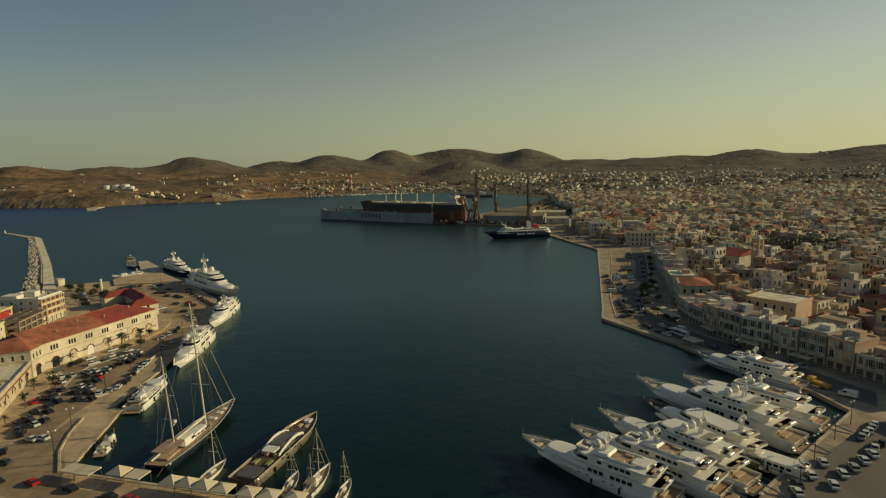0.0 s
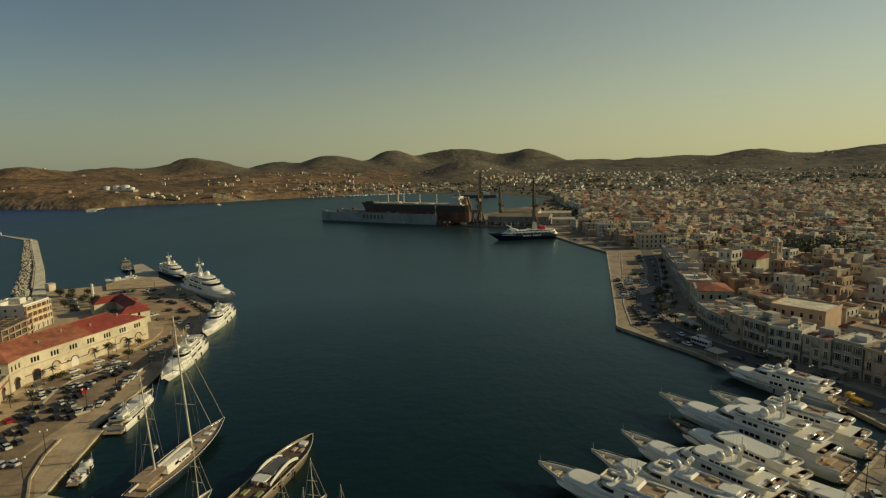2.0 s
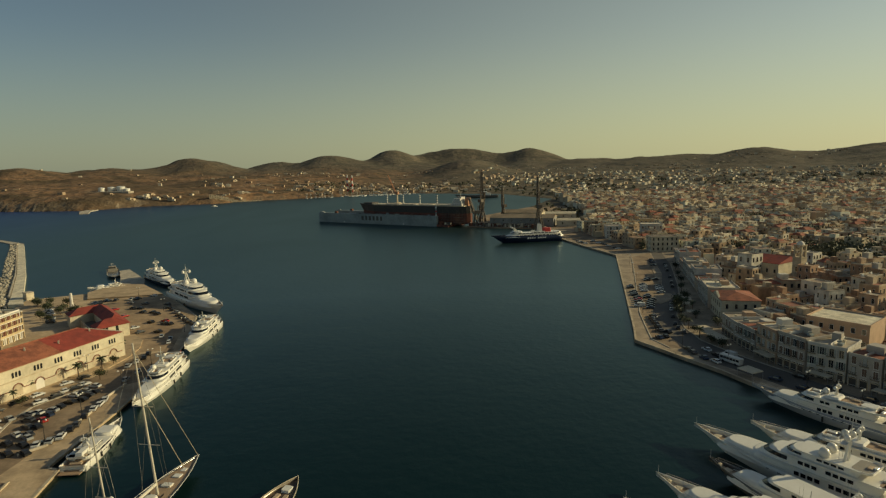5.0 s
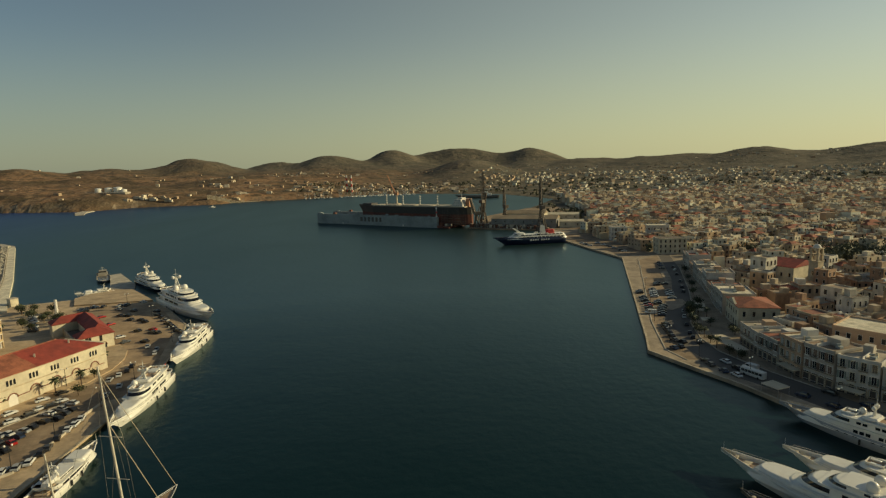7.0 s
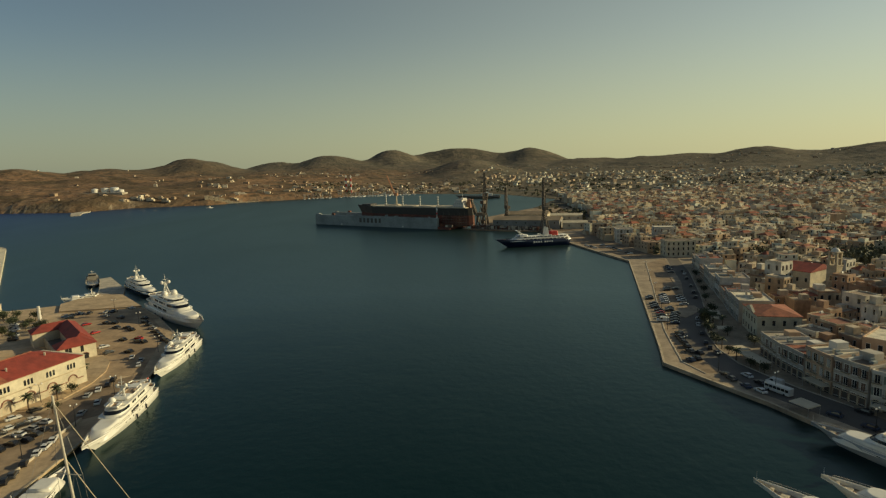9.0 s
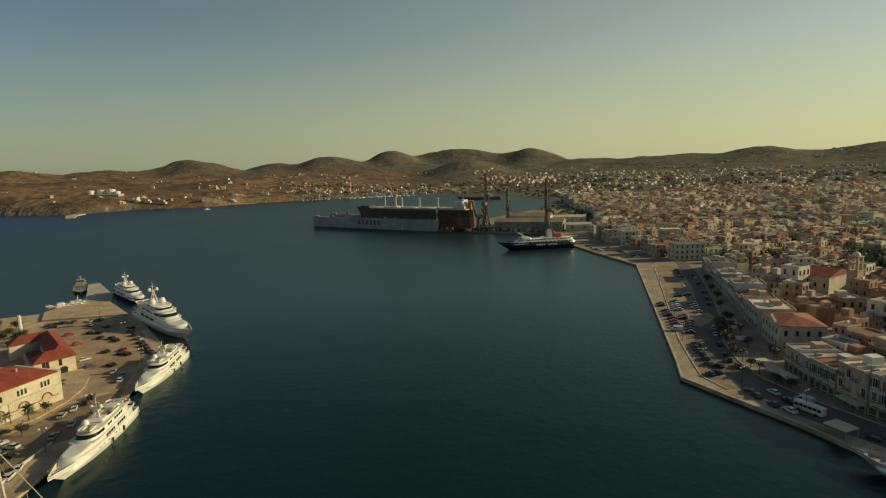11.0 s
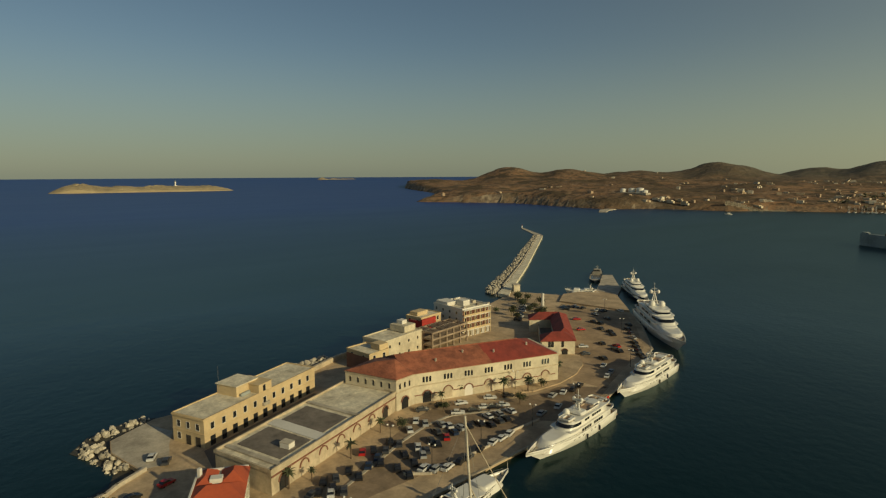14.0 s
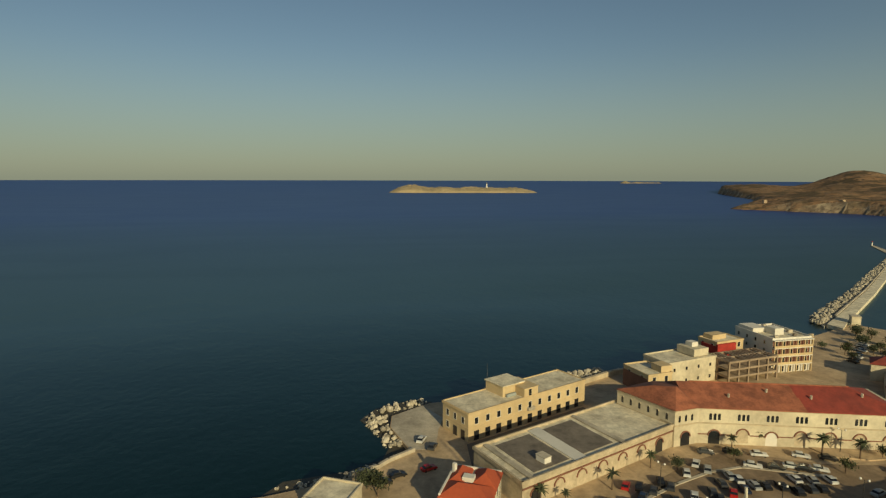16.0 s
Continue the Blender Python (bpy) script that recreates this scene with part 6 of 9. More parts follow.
def sailboat(label, bow, stern, B, masts, hull, boom=True, canopy=False, group="sailing boats", name="sailing_yacht", rake=0.02):
    """masts: distance from midship, height over water."""
    m, L = between(bow, stern)
    y = thing(name, label, "sailing boat", m, group)
    hs, hb = 0.035 * L + 0.6, 0.055 * L + 0.9
    rows = hull_part(y, L, B, hs, hb, hull, TEAK, rake=0.14, flare=0.6, tumble=0.7, full=0.45, bul=0.3)
    bm = new_bm()
    bar_through(bm, [(-r[4][0], r[4][1], r[4][2] + 0.04) for r in rows] + [(r[4][0], r[4][1], r[4][2] + 0.04) for r in rows[::-1]], 0.14, 0.1)
    part("cap_rail", bm, GEL, y)
    bm = new_bm()
    shell(bm, outline(-0.14 * L, 0.06 * L if L > 20 else 0.10 * L, B * 0.40, 0.3), hs - 0.3, hs + 0.016 * L + 0.35, 0.9, 0.6)
    part("coachroof", bm, GEL, y)
    me = pane_box(min(1.2, 0.035 * L), 0.008 * L + 0.1)
    for i in range(5):
        for s in (-1, 1):
            put("window", me, y, Matrix.Translation((s * B * 0.205, -0.12 * L + i * 0.045 * L, hs + 0.004 * L)))
    if canopy:
        bm = new_bm()
        prism(bm, outline(-0.44 * L, -0.25 * L, B * 0.62, 0.15), hs + 2.0, hs + 2.15)
        part("awning", bm, TEAK, y, "brown cockpit awning")
        bm = new_bm()
        for s in (-1, 1):
            for yy in (-0.43 * L, -0.27 * L):
                tube(bm, (s * B * 0.28, yy, hs - 0.3), (s * B * 0.28, yy, hs + 2.0), 0.05)
        part("awning_post", bm, STEEL, y)
        bm = new_bm()
        shell(bm, outline(-0.25 * L, -0.09 * L, B * 0.52, 0.5), hs, hs + 1.7, 0.82, 1.4)
        dh = part("deckhouse", bm, GEL, y)
        if L > 20:
            for yy, w_ in ((0.17, 0.3), (0.27, 0.24), (0.34, 0.16)):
                bm = new_bm()
                box(bm, 0, yy * L, hs + 0.1, B * w_, 1.6, 0.45, 0, 0.08)
                part("skylight", bm, GEL, y)
            bm = new_bm()
            band(bm, outline(-0.25 * L, -0.09 * L, B * 0.52, 0.5), 0.45, 0.85, hs, hs + 1.7, 0.82, 1.4, 0.7, 0.05)
            part("windscreen", bm, YGLASS, dh)
            bm = new_bm()
            box(bm, 0, -0.36 * L, hs - 0.25, B * 0.4, 0.14 * L, 0.5, 0, 0.1)
            part("cockpit_seat", bm, CUSHION, y)
    for j, (my, top) in enumerate(masts):
        r = 0.0075 * top + 0.02
        bm = new_bm()
        tube(bm, (0, my, hs - 0.3), (0, my - rake * top, top), r, r * 0.55, 8)
        spar = part("mast", bm, SPAR, y)
        for f in (0.38, 0.62):
            bm = new_bm()
            tube(bm, (-0.055 * top - 0.4, my - rake * top * f, top * f), (0.055 * top + 0.4, my - rake * top * f, top * f), 0.09, 0.09, 5)
            part("spreader", bm, SPAR, spar)
        w = 0.055 * top + 0.4
        wires = []
        for s in (-1, 1):
            wires += [((s * B * 0.42, my - 0.3, hs), (s * w, my - rake * 0.5 * top, top * 0.62), 0.03), ((s * w, my - rake * 0.5 * top, top * 0.62), (0, my - rake * top, top * 0.98), 0.03),
                      ((s * B * 0.42, my - 0.9, hs), (0, my - 0.012 * top, top * 0.62), 0.03)]
        if j == 0:
            wires += [((0, 0.49 * L, hb), (0, my - rake * top, top * 0.97), 0.07), ((0, 0.34 * L, hb - 0.2), (0, my - rake * 0.7 * top, top * 0.7), 0.09)]
        wires.append(((0, -0.49 * L, hs), (0, my - rake * top, top * 0.98), 0.03))
        for p, q, r in wires:
            bm = new_bm()
            rig_line(bm, p, q, r * min(1.0, 0.3 + L / 40))
            part("stay", bm, RIG if r < 0.05 else CANVAS, y)
        if boom:
            bm = new_bm()
            bl = 0.36 * top if j == 0 else 0.34 * top
            tube(bm, (0, my - 0.3, hs + 0.07 * top), (0, my - bl, hs + 0.06 * top), 0.008 * top + 0.05, None, 7)
            part("boom", bm, SPAR, y, "boom with stowed cream sail")
    if len(masts) > 1 and L > 20:
        bm = new_bm()
        my, top = masts[1]
        ball(bm, 0, my + 0.9, top * 0.33, 0.55)
        tube(bm, (0, my, top * 0.3), (0, my + 0.9, top * 0.31), 0.1)
        part("radar_dome", bm, GEL, y, smooth=True)
    bm = new_bm()
    for s in (-1, 1):
        tube(bm, (s * B * 0.3, -0.49 * L, hs - 0.2), (s * B * 0.4, -0.5 * L - 4, 1.3), 0.03, None, 4)
    part("mooring_line", bm, RIG, y)
    return y


sailboat("large dark-hulled two-masted ketch with teak decks moored stern-to", (-64.8, 166.6), (-71.4, 127.8), 8.2, [(3.2, 38.4), (-11.4, 28.0)], NAVY, canopy=True, rake=0.075)
sailboat("small white sloop moored stern-to at the quay", (-54.9, 131), (-57.6, 121.2), 2.9, [(0.6, 15.4)], GEL)
sailboat("small white sloop beside the grey yacht", (-35.0, 124.6), (-36, 115.2), 2.6, [(0.6, 10.5)], GEL)
sailboat("white and teak two-masted motor sailer", (-27.8, 127.5), (-30.8, 114.5), 3.4, [(0.4, 13.9), (-3.6, 9.5)], GEL, canopy=True)
sailboat("small white sloop at the end of the row", (-21.6, 120.5), (-23.2, 112.6), 2.3, [(0.5, 10.2)], GEL)

# landing craft at the jetty
lc = thing("landing_craft", "dark-hulled workboat with a grey wheelhouse beside the jetty", "workboat", between((-230.7, 427.4), (-254.7, 468.0))[0])
hull_part(lc, 44, 8.5, 1.6, 2.1, NAVY, CONCRETE, full=0.7, rake=0.05)
bm = new_bm()
box(bm, 0, -15, 0.9, 6.4, 8, 1.8, 0, 0.2)
box(bm, 0, -15.5, 2.7, 5.0, 5, 1.6, 0, 0.2)
part("wheelhouse", bm, GREYDECK, lc)
bm = new_bm()
box(bm, 0, -12.95, 3.1, 4.6, 0.1, 0.8)
part("windscreen", bm, YGLASS, lc)
bm = new_bm()
tube(bm, (0, -16, 4.2), (0, -16, 6.6), 0.16, 0.06)
box(bm, 0, -16, 5.8, 2, 0.2, 0.2)
part("mast", bm, GEL, lc)
bm = new_bm()
box(bm, 0, 3, 0.9, 6, 22, 0.3)
part("cargo_deck", bm, GREYHULL, lc)

# ---- ferry at the town quay ----
fm, FLEN = between((42.4, 554.5), (108.0, 567.0))
fe = thing("ferry", "fast ferry with dark blue hull, white decks and red funnel", "ferry", fm)
hull_part(fe, FLEN, 12.5, 5.9, 7.2, FERRYBLUE, CONCRETE, rake=0.16, full=0.6, flare=0.55)
for y0, y1, w, z0, z1, ln in ((-0.485, 0.34, 11.8, 5.0, 7.3, 6.0), (-0.47, 0.26, 10.8, 7.3, 8.8, 5.0), (0.08, 0.225, 9.0, 8.8, 10.4, 3.0)):
    bm = new_bm()
    pts = outline(y0 * FLEN, y1 * FLEN, w, 0.25)
    shell(bm, pts, z0, z1, 0.96, ln)
    part("deckhouse", bm, GEL, fe)
    me = pane_box(3.0, 0.8)
    yy = y0 * FLEN + 3
    while yy < y1 * FLEN - 9:
        for s in (-1, 1):
            put("window", me, fe, Matrix.Translation((s * w / 2 * 0.985, yy, z0 + (z1 - z0) * 0.45)))
        yy += 3.6
bm = new_bm()
band(bm, outline(0.08 * FLEN, 0.225 * FLEN, 9.0, 0.25), 0.35, 0.8, 8.8, 10.4, 0.96, 3.0, 0.4, 0.08)
part("windscreen", bm, YGLASS, fe)
bm = new_bm()
shell(bm, outline(-0.34 * FLEN, -0.22 * FLEN, 6.0, 0.3), 8.7, 12.2, 0.85, 1.2)
part("funnel", bm, SIGNRED, fe, "red funnel")
bm = new_bm()
for s in (-1, 1):
    prism(bm, [(s * 2.4 - 0.25, -0.22 * FLEN), (s * 2.4 + 0.25, -0.22 * FLEN), (s * 2.4 + 0.25, -0.16 * FLEN), (s * 2.4 - 0.25, -0.16 * FLEN)], 8.7, 16.0, 0.5)
part("fin", bm, GEL, fe, "white raked fin before the funnel")
bm = new_bm()
for s in (-1, 1):
    tube(bm, (s * 3.2, 0.13 * FLEN, 10.2), (s * 2.6, 0.21 * FLEN, 14.0), 0.5, 0.35)
box(bm, 0, 0.21 * FLEN, 13.6, 7.4, 1.4, 0.5, 0, 0.1)
tube(bm, (0, 0.17 * FLEN, 10.4), (0, 0.16 * FLEN, 16), 0.3, 0.1)
part("mast", bm, GEL, fe)
for j in range(5):
    for s in (-1, 1):
        bm = new_bm()
        box(bm, s * 4.6, (-0.1 - j * 0.018 - 0.06 * (j > 2)) * FLEN, 8.8, 1.3, 1.1, 0.9, 0, 0.1)
        part("raft_canister", bm, GEL, fe)
for i, w in enumerate((1.6, 1.2, 1.6, 1.4, 1.2, 1.5, 1.3, 1.6)):
    for s in (-1, 1):
        bm = new_bm()
        box(bm, s * 6.28, -0.24 * FLEN + i * 2.1 + (1.5 if i > 3 else 0), 3.4, 0.06, w, 1.3)
        part("lettering_bar", bm, GEL, fe, "plain white bar of hull lettering")


# ---- vehicles ----
def car_proto(label, paint, name="car", L=4.3, W=1.75, H=1.45, van=False, group="parked cars"):
    c = thing(name, label, "van" if van else "car", Matrix.Translation((0, 0, -50)), group)
    bm = new_bm()
    if van:
        prof = [(-L / 2, 0.35), (-L / 2, H * 0.95), (-L / 2 + 0.15, H), (L * 0.22, H), (L * 0.34, H * 0.58), (L / 2 - 0.05, H * 0.48), (L / 2, 0.35)]
    else:
        prof = [(-L / 2, 0.35), (-L / 2 + 0.02, 0.85), (-L * 0.42, 0.95), (-L * 0.12, 0.97), (L * 0.16, 0.95), (L * 0.42, 0.82), (L / 2, 0.66), (L / 2, 0.35)]

    def loft(prof, w0, w1, zmid, mi=0):
        ring = []
        for s in (-1, 1):
            ring.append([bm.verts.new((s * (w0 if z < zmid else w1), y, z)) for y, z in prof])
        bm.faces.new(ring[0]).material_index = mi
        bm.faces.new(ring[1][::-1]).material_index = mi
        n = len(prof)
        for i in range(n):
            bm.faces.new((ring[0][i], ring[0][(i + 1) % n], ring[1][(i + 1) % n], ring[1][i])).material_index = mi
    loft(prof, W / 2, W / 2 * 0.93, 0.8)
    if not van:
        roof = [(-L * 0.30, H - 0.07), (-L * 0.24, H), (L * 0.02, H), (L * 0.07, H - 0.06)]
        loft(roof, W / 2 * 0.76, W / 2 * 0.72, H - 0.03)
    bmesh.ops.recalc_face_normals(bm, faces=bm.faces[:])
    part("body", bm, paint, c)
    bm = new_bm()
    if van:
        loft([(L * 0.225, H - 0.12), (L * 0.33, H * 0.62), (L * 0.345, H * 0.62), (L * 0.24, H - 0.10)], W / 2 * 0.9, W / 2 * 0.85, 1.4)
        for s in (-1, 1):
            box(bm, s * W / 2 * 0.935, L * 0.12, H * 0.58, 0.04, L * 0.2, H * 0.26)
    else:
        loft([(-L * 0.40, 0.94), (-L * 0.30, H - 0.08), (L * 0.07, H - 0.08), (L * 0.20, 0.94)], W / 2 * 0.88, W / 2 * 0.75, 1.1)
    bmesh.ops.recalc_face_normals(bm, faces=bm.faces[:])
    part("glazing", bm, CARGLASS, c, "dark car windows")
    wm = new_bm()
    tube(wm, (-0.11, 0, 0), (0.11, 0, 0), 0.32, None, 10)
    w = part("wheel", wm, RUBBER, c)
    w.matrix_basis = Matrix.Translation((W / 2 - 0.12, L * 0.31, 0.32))
    for sx, sy in ((-1, 1), (1, -1), (-1, -1)):
        again(w, Matrix.Translation((sx * (W / 2 - 0.12), sy * L * 0.31, 0.32)))
    return c


def paint(name, c, r=0.28):
    return mat(name, c, tuple(x * 0.85 for x in c), r, scale=0.5, fine=3)


CARS = [car_proto("white hatchback car parked on asphalt", paint("white_car_paint", (0.62, 0.61, 0.58))),
        car_proto("silver saloon car parked on asphalt", paint("silver_car_paint", (0.36, 0.36, 0.35)), L=4.5),
        car_proto("shiny black car parked on asphalt", paint("black_car_paint", (0.018, 0.018, 0.02))),
        car_proto("dark grey car parked on asphalt", paint("grey_car_paint", (0.06, 0.062, 0.066))),
        car_proto("dark blue hatchback car parked on asphalt", paint("blue_car_paint", (0.02, 0.035, 0.075)), L=4.0, H=1.5),
        car_proto("bright red car parked on asphalt", paint("red_car_paint", (0.42, 0.02, 0.018)), L=4.1),
        car_proto("white delivery van parked by the street", paint("white_van_paint", (0.60, 0.58, 0.54)), "van", 5.2, 1.95, 2.1, True)]
crnd = random.Random(77)
# the first vehicles of each kind take the prototypes' own place
FIRST = {}


def park(kind, x, y, deg, z=QZ + 0.02):
    m = pose(x, y, z, 0, 0, deg)
    if kind not in FIRST:
        FIRST[kind] = True
        CARS[kind].matrix_basis = m
    else:
        copy_thing(CARS[kind], m)


def car_row(x0, y0, x1, y1, n, turn, skip=0.08, kinds=(0, 2, 1, 3, 2, 4, 0, 1, 2, 3, 2, 4, 0, 3)):
    """n cars along a line; turn: their heading against the line's."""
    base = math.degrees(math.atan2(-(x1 - x0), y1 - y0))
    for i in range(n):
        if crnd.random() < skip:
            continue
        f = (i + 0.5) / n
        k = kinds[crnd.randrange(len(kinds))]
        park(k, x0 + (x1 - x0) * f + crnd.uniform(-0.4, 0.4), y0 + (y1 - y0) * f + crnd.uniform(-0.4, 0.4), base + turn + crnd.choice((0, 180)) + crnd.uniform(-9, 9))


car_row(-195.2, 354.1, -171.9, 358.2, 6, 80, 0.2)
car_row(-190.0, 342.8, -200.2, 349.9, 3, 80, 0.2)
car_row(-195.7, 306.9, -216.3, 337.6, 9, 70, 0.2)
car_row(-185.6, 315.1, -202.1, 335.6, 7, 70, 0.3)


def park_group(deg, spots):
    for k, x, y in spots:
        park(k, x, y, deg + crnd.uniform(-8, 8))


# the mole's car parks
park_group(-30, [(0, -137.8, 213.3), (0, -134.7, 223.6), (2, -132.0, 229.3), (2, -140.7, 207.3), (3, -142.1, 200.6), (0, -133.0, 207.4), (2, -130.8, 212.2), (0, -130.3, 216.6), (0, -127.6, 222.1), (2, -128.5, 218.6)])
park_group(75, [(1, -129.9, 197.9), (0, -127.9, 198.9), (3, -127.2, 193.5), (4, -123.6, 197.0), (2, -124.0, 202.7), (2, -122.8, 206.6), (0, -125.0, 212.2), (1, -123.5, 215.8), (0, -122.9, 220.2), (2, -120.2, 208.4), (3, -120.4, 212.1), (2, -119.9, 214.9), (1, -124.7, 200.4)])
park_group(60, [(5, -122.7, 193.3), (2, -121.4, 188.8), (3, -120.4, 184.0), (0, -123.6, 183.7), (1, -119.3, 181.8), (2, -117.6, 177.5), (2, -122.7, 178.3), (3, -124.1, 188.9), (2, -164.5, 333.4), (3, -158.8, 324.9), (2, -153.1, 323.7), (2, -149.3, 320.2), (2, -144.6, 304.2), (5, -138.3, 305.6), (2, -133.5, 300.1), (3, -136.2, 301.0), (2, -132.8, 286.9), (1, -177.3, 348.1), (0, -179.0, 357.8), (3, -167.2, 343.8), (2, -168.9, 333.9), (2, -196.6, 351.3), (1, -195.4, 355.3), (0, -172.1, 364.0)])
park_group(15, [(0, -111.8, 200.8), (0, -111.8, 204.2), (0, -112.4, 208.1), (0, -113.6, 177.5), (1, -111.3, 179.5), (0, -109.9, 182.0), (2, -110.0, 186.8), (3, -110.2, 189.6), (2, -111.4, 195.3)])
park_group(20, [(1, -115.2, 226.0), (0, -115.1, 234.1), (1, -121.9, 240.2), (0, -121.3, 245.2), (2, -120.6, 249.7), (2, -121.4, 254.6), (0, -127.6, 279.1), (0, -120.2, 270.0), (1, -121.9, 275.3)])
park_group(55, [(2, -125.1, 155.5), (3, -124.4, 158.5), (2, -125.4, 162.9), (2, -121.8, 152.2), (3, -118.1, 156.8), (2, -121.3, 163.1), (4, -126.1, 172.2), (2, -123.3, 171.1), (2, -131.2, 180.0), (3, -128.5, 181.0), (0, -133.5, 188.7), (2, -118.2, 172.6), (2, -113.6, 172.6), (1, -133.8, 194.9), (0, -137.1, 194.0), (5, -131.2, 170.8), (4, -124.1, 167.9), (2, -121.3, 155.7), (0, -119.4, 154.1), (3, -127.9, 176.1), (2, -130.3, 173.8)])
park_group(-35, [(5, -177.5, 332.2), (5, -164.2, 316.9), (0, -147.5, 294.5), (3, -140.9, 286.5)])
park_group(62, [(2, -149.7, 333.6), (3, -144.9, 328.2), (1, -140.3, 321.8), (2, -136.0, 315.7), (2, -132.2, 310.8), (3, -128.6, 306.2), (2, -125.1, 301.7), (3, -121.8, 298.6), (2, -153.6, 341.0)])
for k, x, y, d in ((0, -166.0, 128.6, 60), (3, -161.1, 130.7, 60), (5, -149.7, 127.3, 20), (2, -148.1, 119.3, 15),
                   (2, -145.5, 115.4, 15), (2, -116.4, 137.7, 30), (3, -111.9, 131.6, 80), (0, -113.8, 144.4, 70), (0, -110.9, 144.9, 70), (2, -118.6, 147.8, 20), (3, -121.6, 150.8, 20), (2, -106.9, 122.4, 70), (5, -70.6, 113.4, 80), (2, -75.6, 114.5, 75), (5, -97.7, 121.6, 60), (3, -58.6, 110.3, 75), (2, -86.7, 118.5, 60)):
    park(k, x, y, d)
# town quay
park_group(-15, [(0, 85.3, 116.8), (0, 91.6, 122.1), (0, 87.7, 112.3), (0, 92.8, 116.9), (1, 97.2, 119.4), (0, 101.8, 122.6), (0, 106.0, 125.5), (0, 78.0, 110.0), (3, 79.9, 113.0)])
park_group(-40, [(1, 110.0, 134.5), (0, 112.2, 136.2), (0, 114.3, 137.7), (1, 116.4, 139.6), (0, 118.3, 141.3), (0, 109.0, 128.6), (2, 112.4, 130.8)])
park_group(80, [(2, 103.6, 350.6), (2, 100.2, 332.7), (3, 100.9, 336.0), (2, 101.9, 340.2), (4, 104.6, 354.0), (0, 110.7, 349.7), (1, 109.6, 345.9), (0, 112.3, 353.8), (2, 113.0, 357.6), (0, 108.5, 341.6), (1, 119.0, 348.6), (0, 117.8, 344.4), (1, 115.7, 336.6), (2, 119.9, 352.8), (2, 119.5, 369.0), (2, 125.0, 371.0), (3, 121.4, 373.6)])
park_group(76, [(2, 104.8, 326.5), (2, 105.4, 321.0), (4, 106.0, 330.1), (3, 103.4, 317.4), (2, 101.8, 313.2), (2, 99.8, 326.9), (5, 98.6, 322.3), (2, 97.4, 318.0), (3, 96.2, 313.7), (2, 100.2, 309.0), (4, 98.8, 305.0), (6, 94.9, 309.0)])
park_group(10, [(2, 94.6, 289.6), (2, 92.6, 285.3), (3, 91.9, 281.4), (2, 91.4, 277.6), (2, 90.6, 272.6), (3, 89.6, 267.0), (2, 91.9, 264.6), (4, 85.7, 257.3), (2, 88.6, 258.6), (2, 91.0, 242.0), (3, 91.0, 238.4), (4, 92.4, 231.7), (0, 94.8, 227.6), (0, 97.4, 240.6), (2, 98.2, 234.0)])
park_group(-22, [(0, 107.5, 301.0), (1, 110.9, 310.0), (2, 103.2, 288.3), (2, 99.6, 276.0), (2, 98.4, 270.0), (3, 98.2, 264.0), (2, 127.6, 350.6), (2, 131.4, 362.0), (3, 136.4, 377.0), (2, 142.6, 398.0), (0, 147.0, 412.0), (2, 149.6, 421.0)])
car_row(104.9, 212.0, 121.9, 177.6, 8, 5, 0.2)
car_row(114.0, 213.0, 127.0, 184.0, 6, 0, 0.3)
car_row(140.0, 414.0, 147.5, 440.0, 5, 75, 0.2)
car_row(126.0, 505.0, 118.0, 545.0, 8, 60, 0.3)
car_row(140.0, 490.0, 131.0, 545.0, 9, 75, 0.2, (0, 2, 1, 3, 4, 2))
park(6, 102.6, 233.6, 30)
park(6, 124.8, 161.3, 40)
bus = thing("bus", "white coach with dark windows stopped on the harbour street", "bus", pose(99.8, 226.6, QZ + 0.02, 0, 0, 25) @ Matrix.Diagonal((0.86, 0.76, 0.86, 1)))
bm = new_bm()
box(bm, 0, 0, 0.4, 2.5, 11, 2.7, 0, 0.15)
part("body", bm, paint("bus_paint", (0.6, 0.58, 0.54)), bus)
for s in (-1, 1):
    for j in range(6):
        bm = new_bm()
        box(bm, s * 1.26, -4.3 + j * 1.7, 1.6, 0.05, 1.5, 0.95)
        part("window", bm, CARGLASS, bus)
    for yy in (-3.2, 3.4):
        bm = new_bm()
        tube(bm, (s * 1.0, yy, 0.48), (s * 1.28, yy, 0.48), 0.48, None, 12)
        part("wheel", bm, RUBBER, bus)
bm = new_bm()
box(bm, 0, 5.5, 1.3, 2.2, 0.06, 1.4)
part("windscreen", bm, CARGLASS, bus)
tk = thing("crane_truck", "small yellow lorry parked behind the yachts", "lorry", pose(121.0, 169.5, QZ + 0.02, 0, 0, 20))
YELLOW = paint("yellow_paint", (0.5, 0.3, 0.04))
bm = new_bm()
box(bm, 0, 2.4, 0.5, 2.2, 1.8, 2.1, 0, 0.15)
part("cab", bm, YELLOW, tk)
bm = new_bm()
box(bm, 0, -1.2, 0.7, 2.2, 5, 0.9, 0, 0.05)
part("bed", bm, YELLOW, tk)
bm = new_bm()
box(bm, 0, 3.32, 1.5, 1.9, 0.05, 0.8)
part("windscreen", bm, CARGLASS, tk)
for sx in (-1, 1):
    for yy in (-2.4, 2.2):
        bm = new_bm()
        tube(bm, (sx * 0.85, yy, 0.45), (sx * 1.12, yy, 0.45), 0.45, None, 10)
        part("wheel", bm, RUBBER, tk)

# ---- canopies, lamps ----


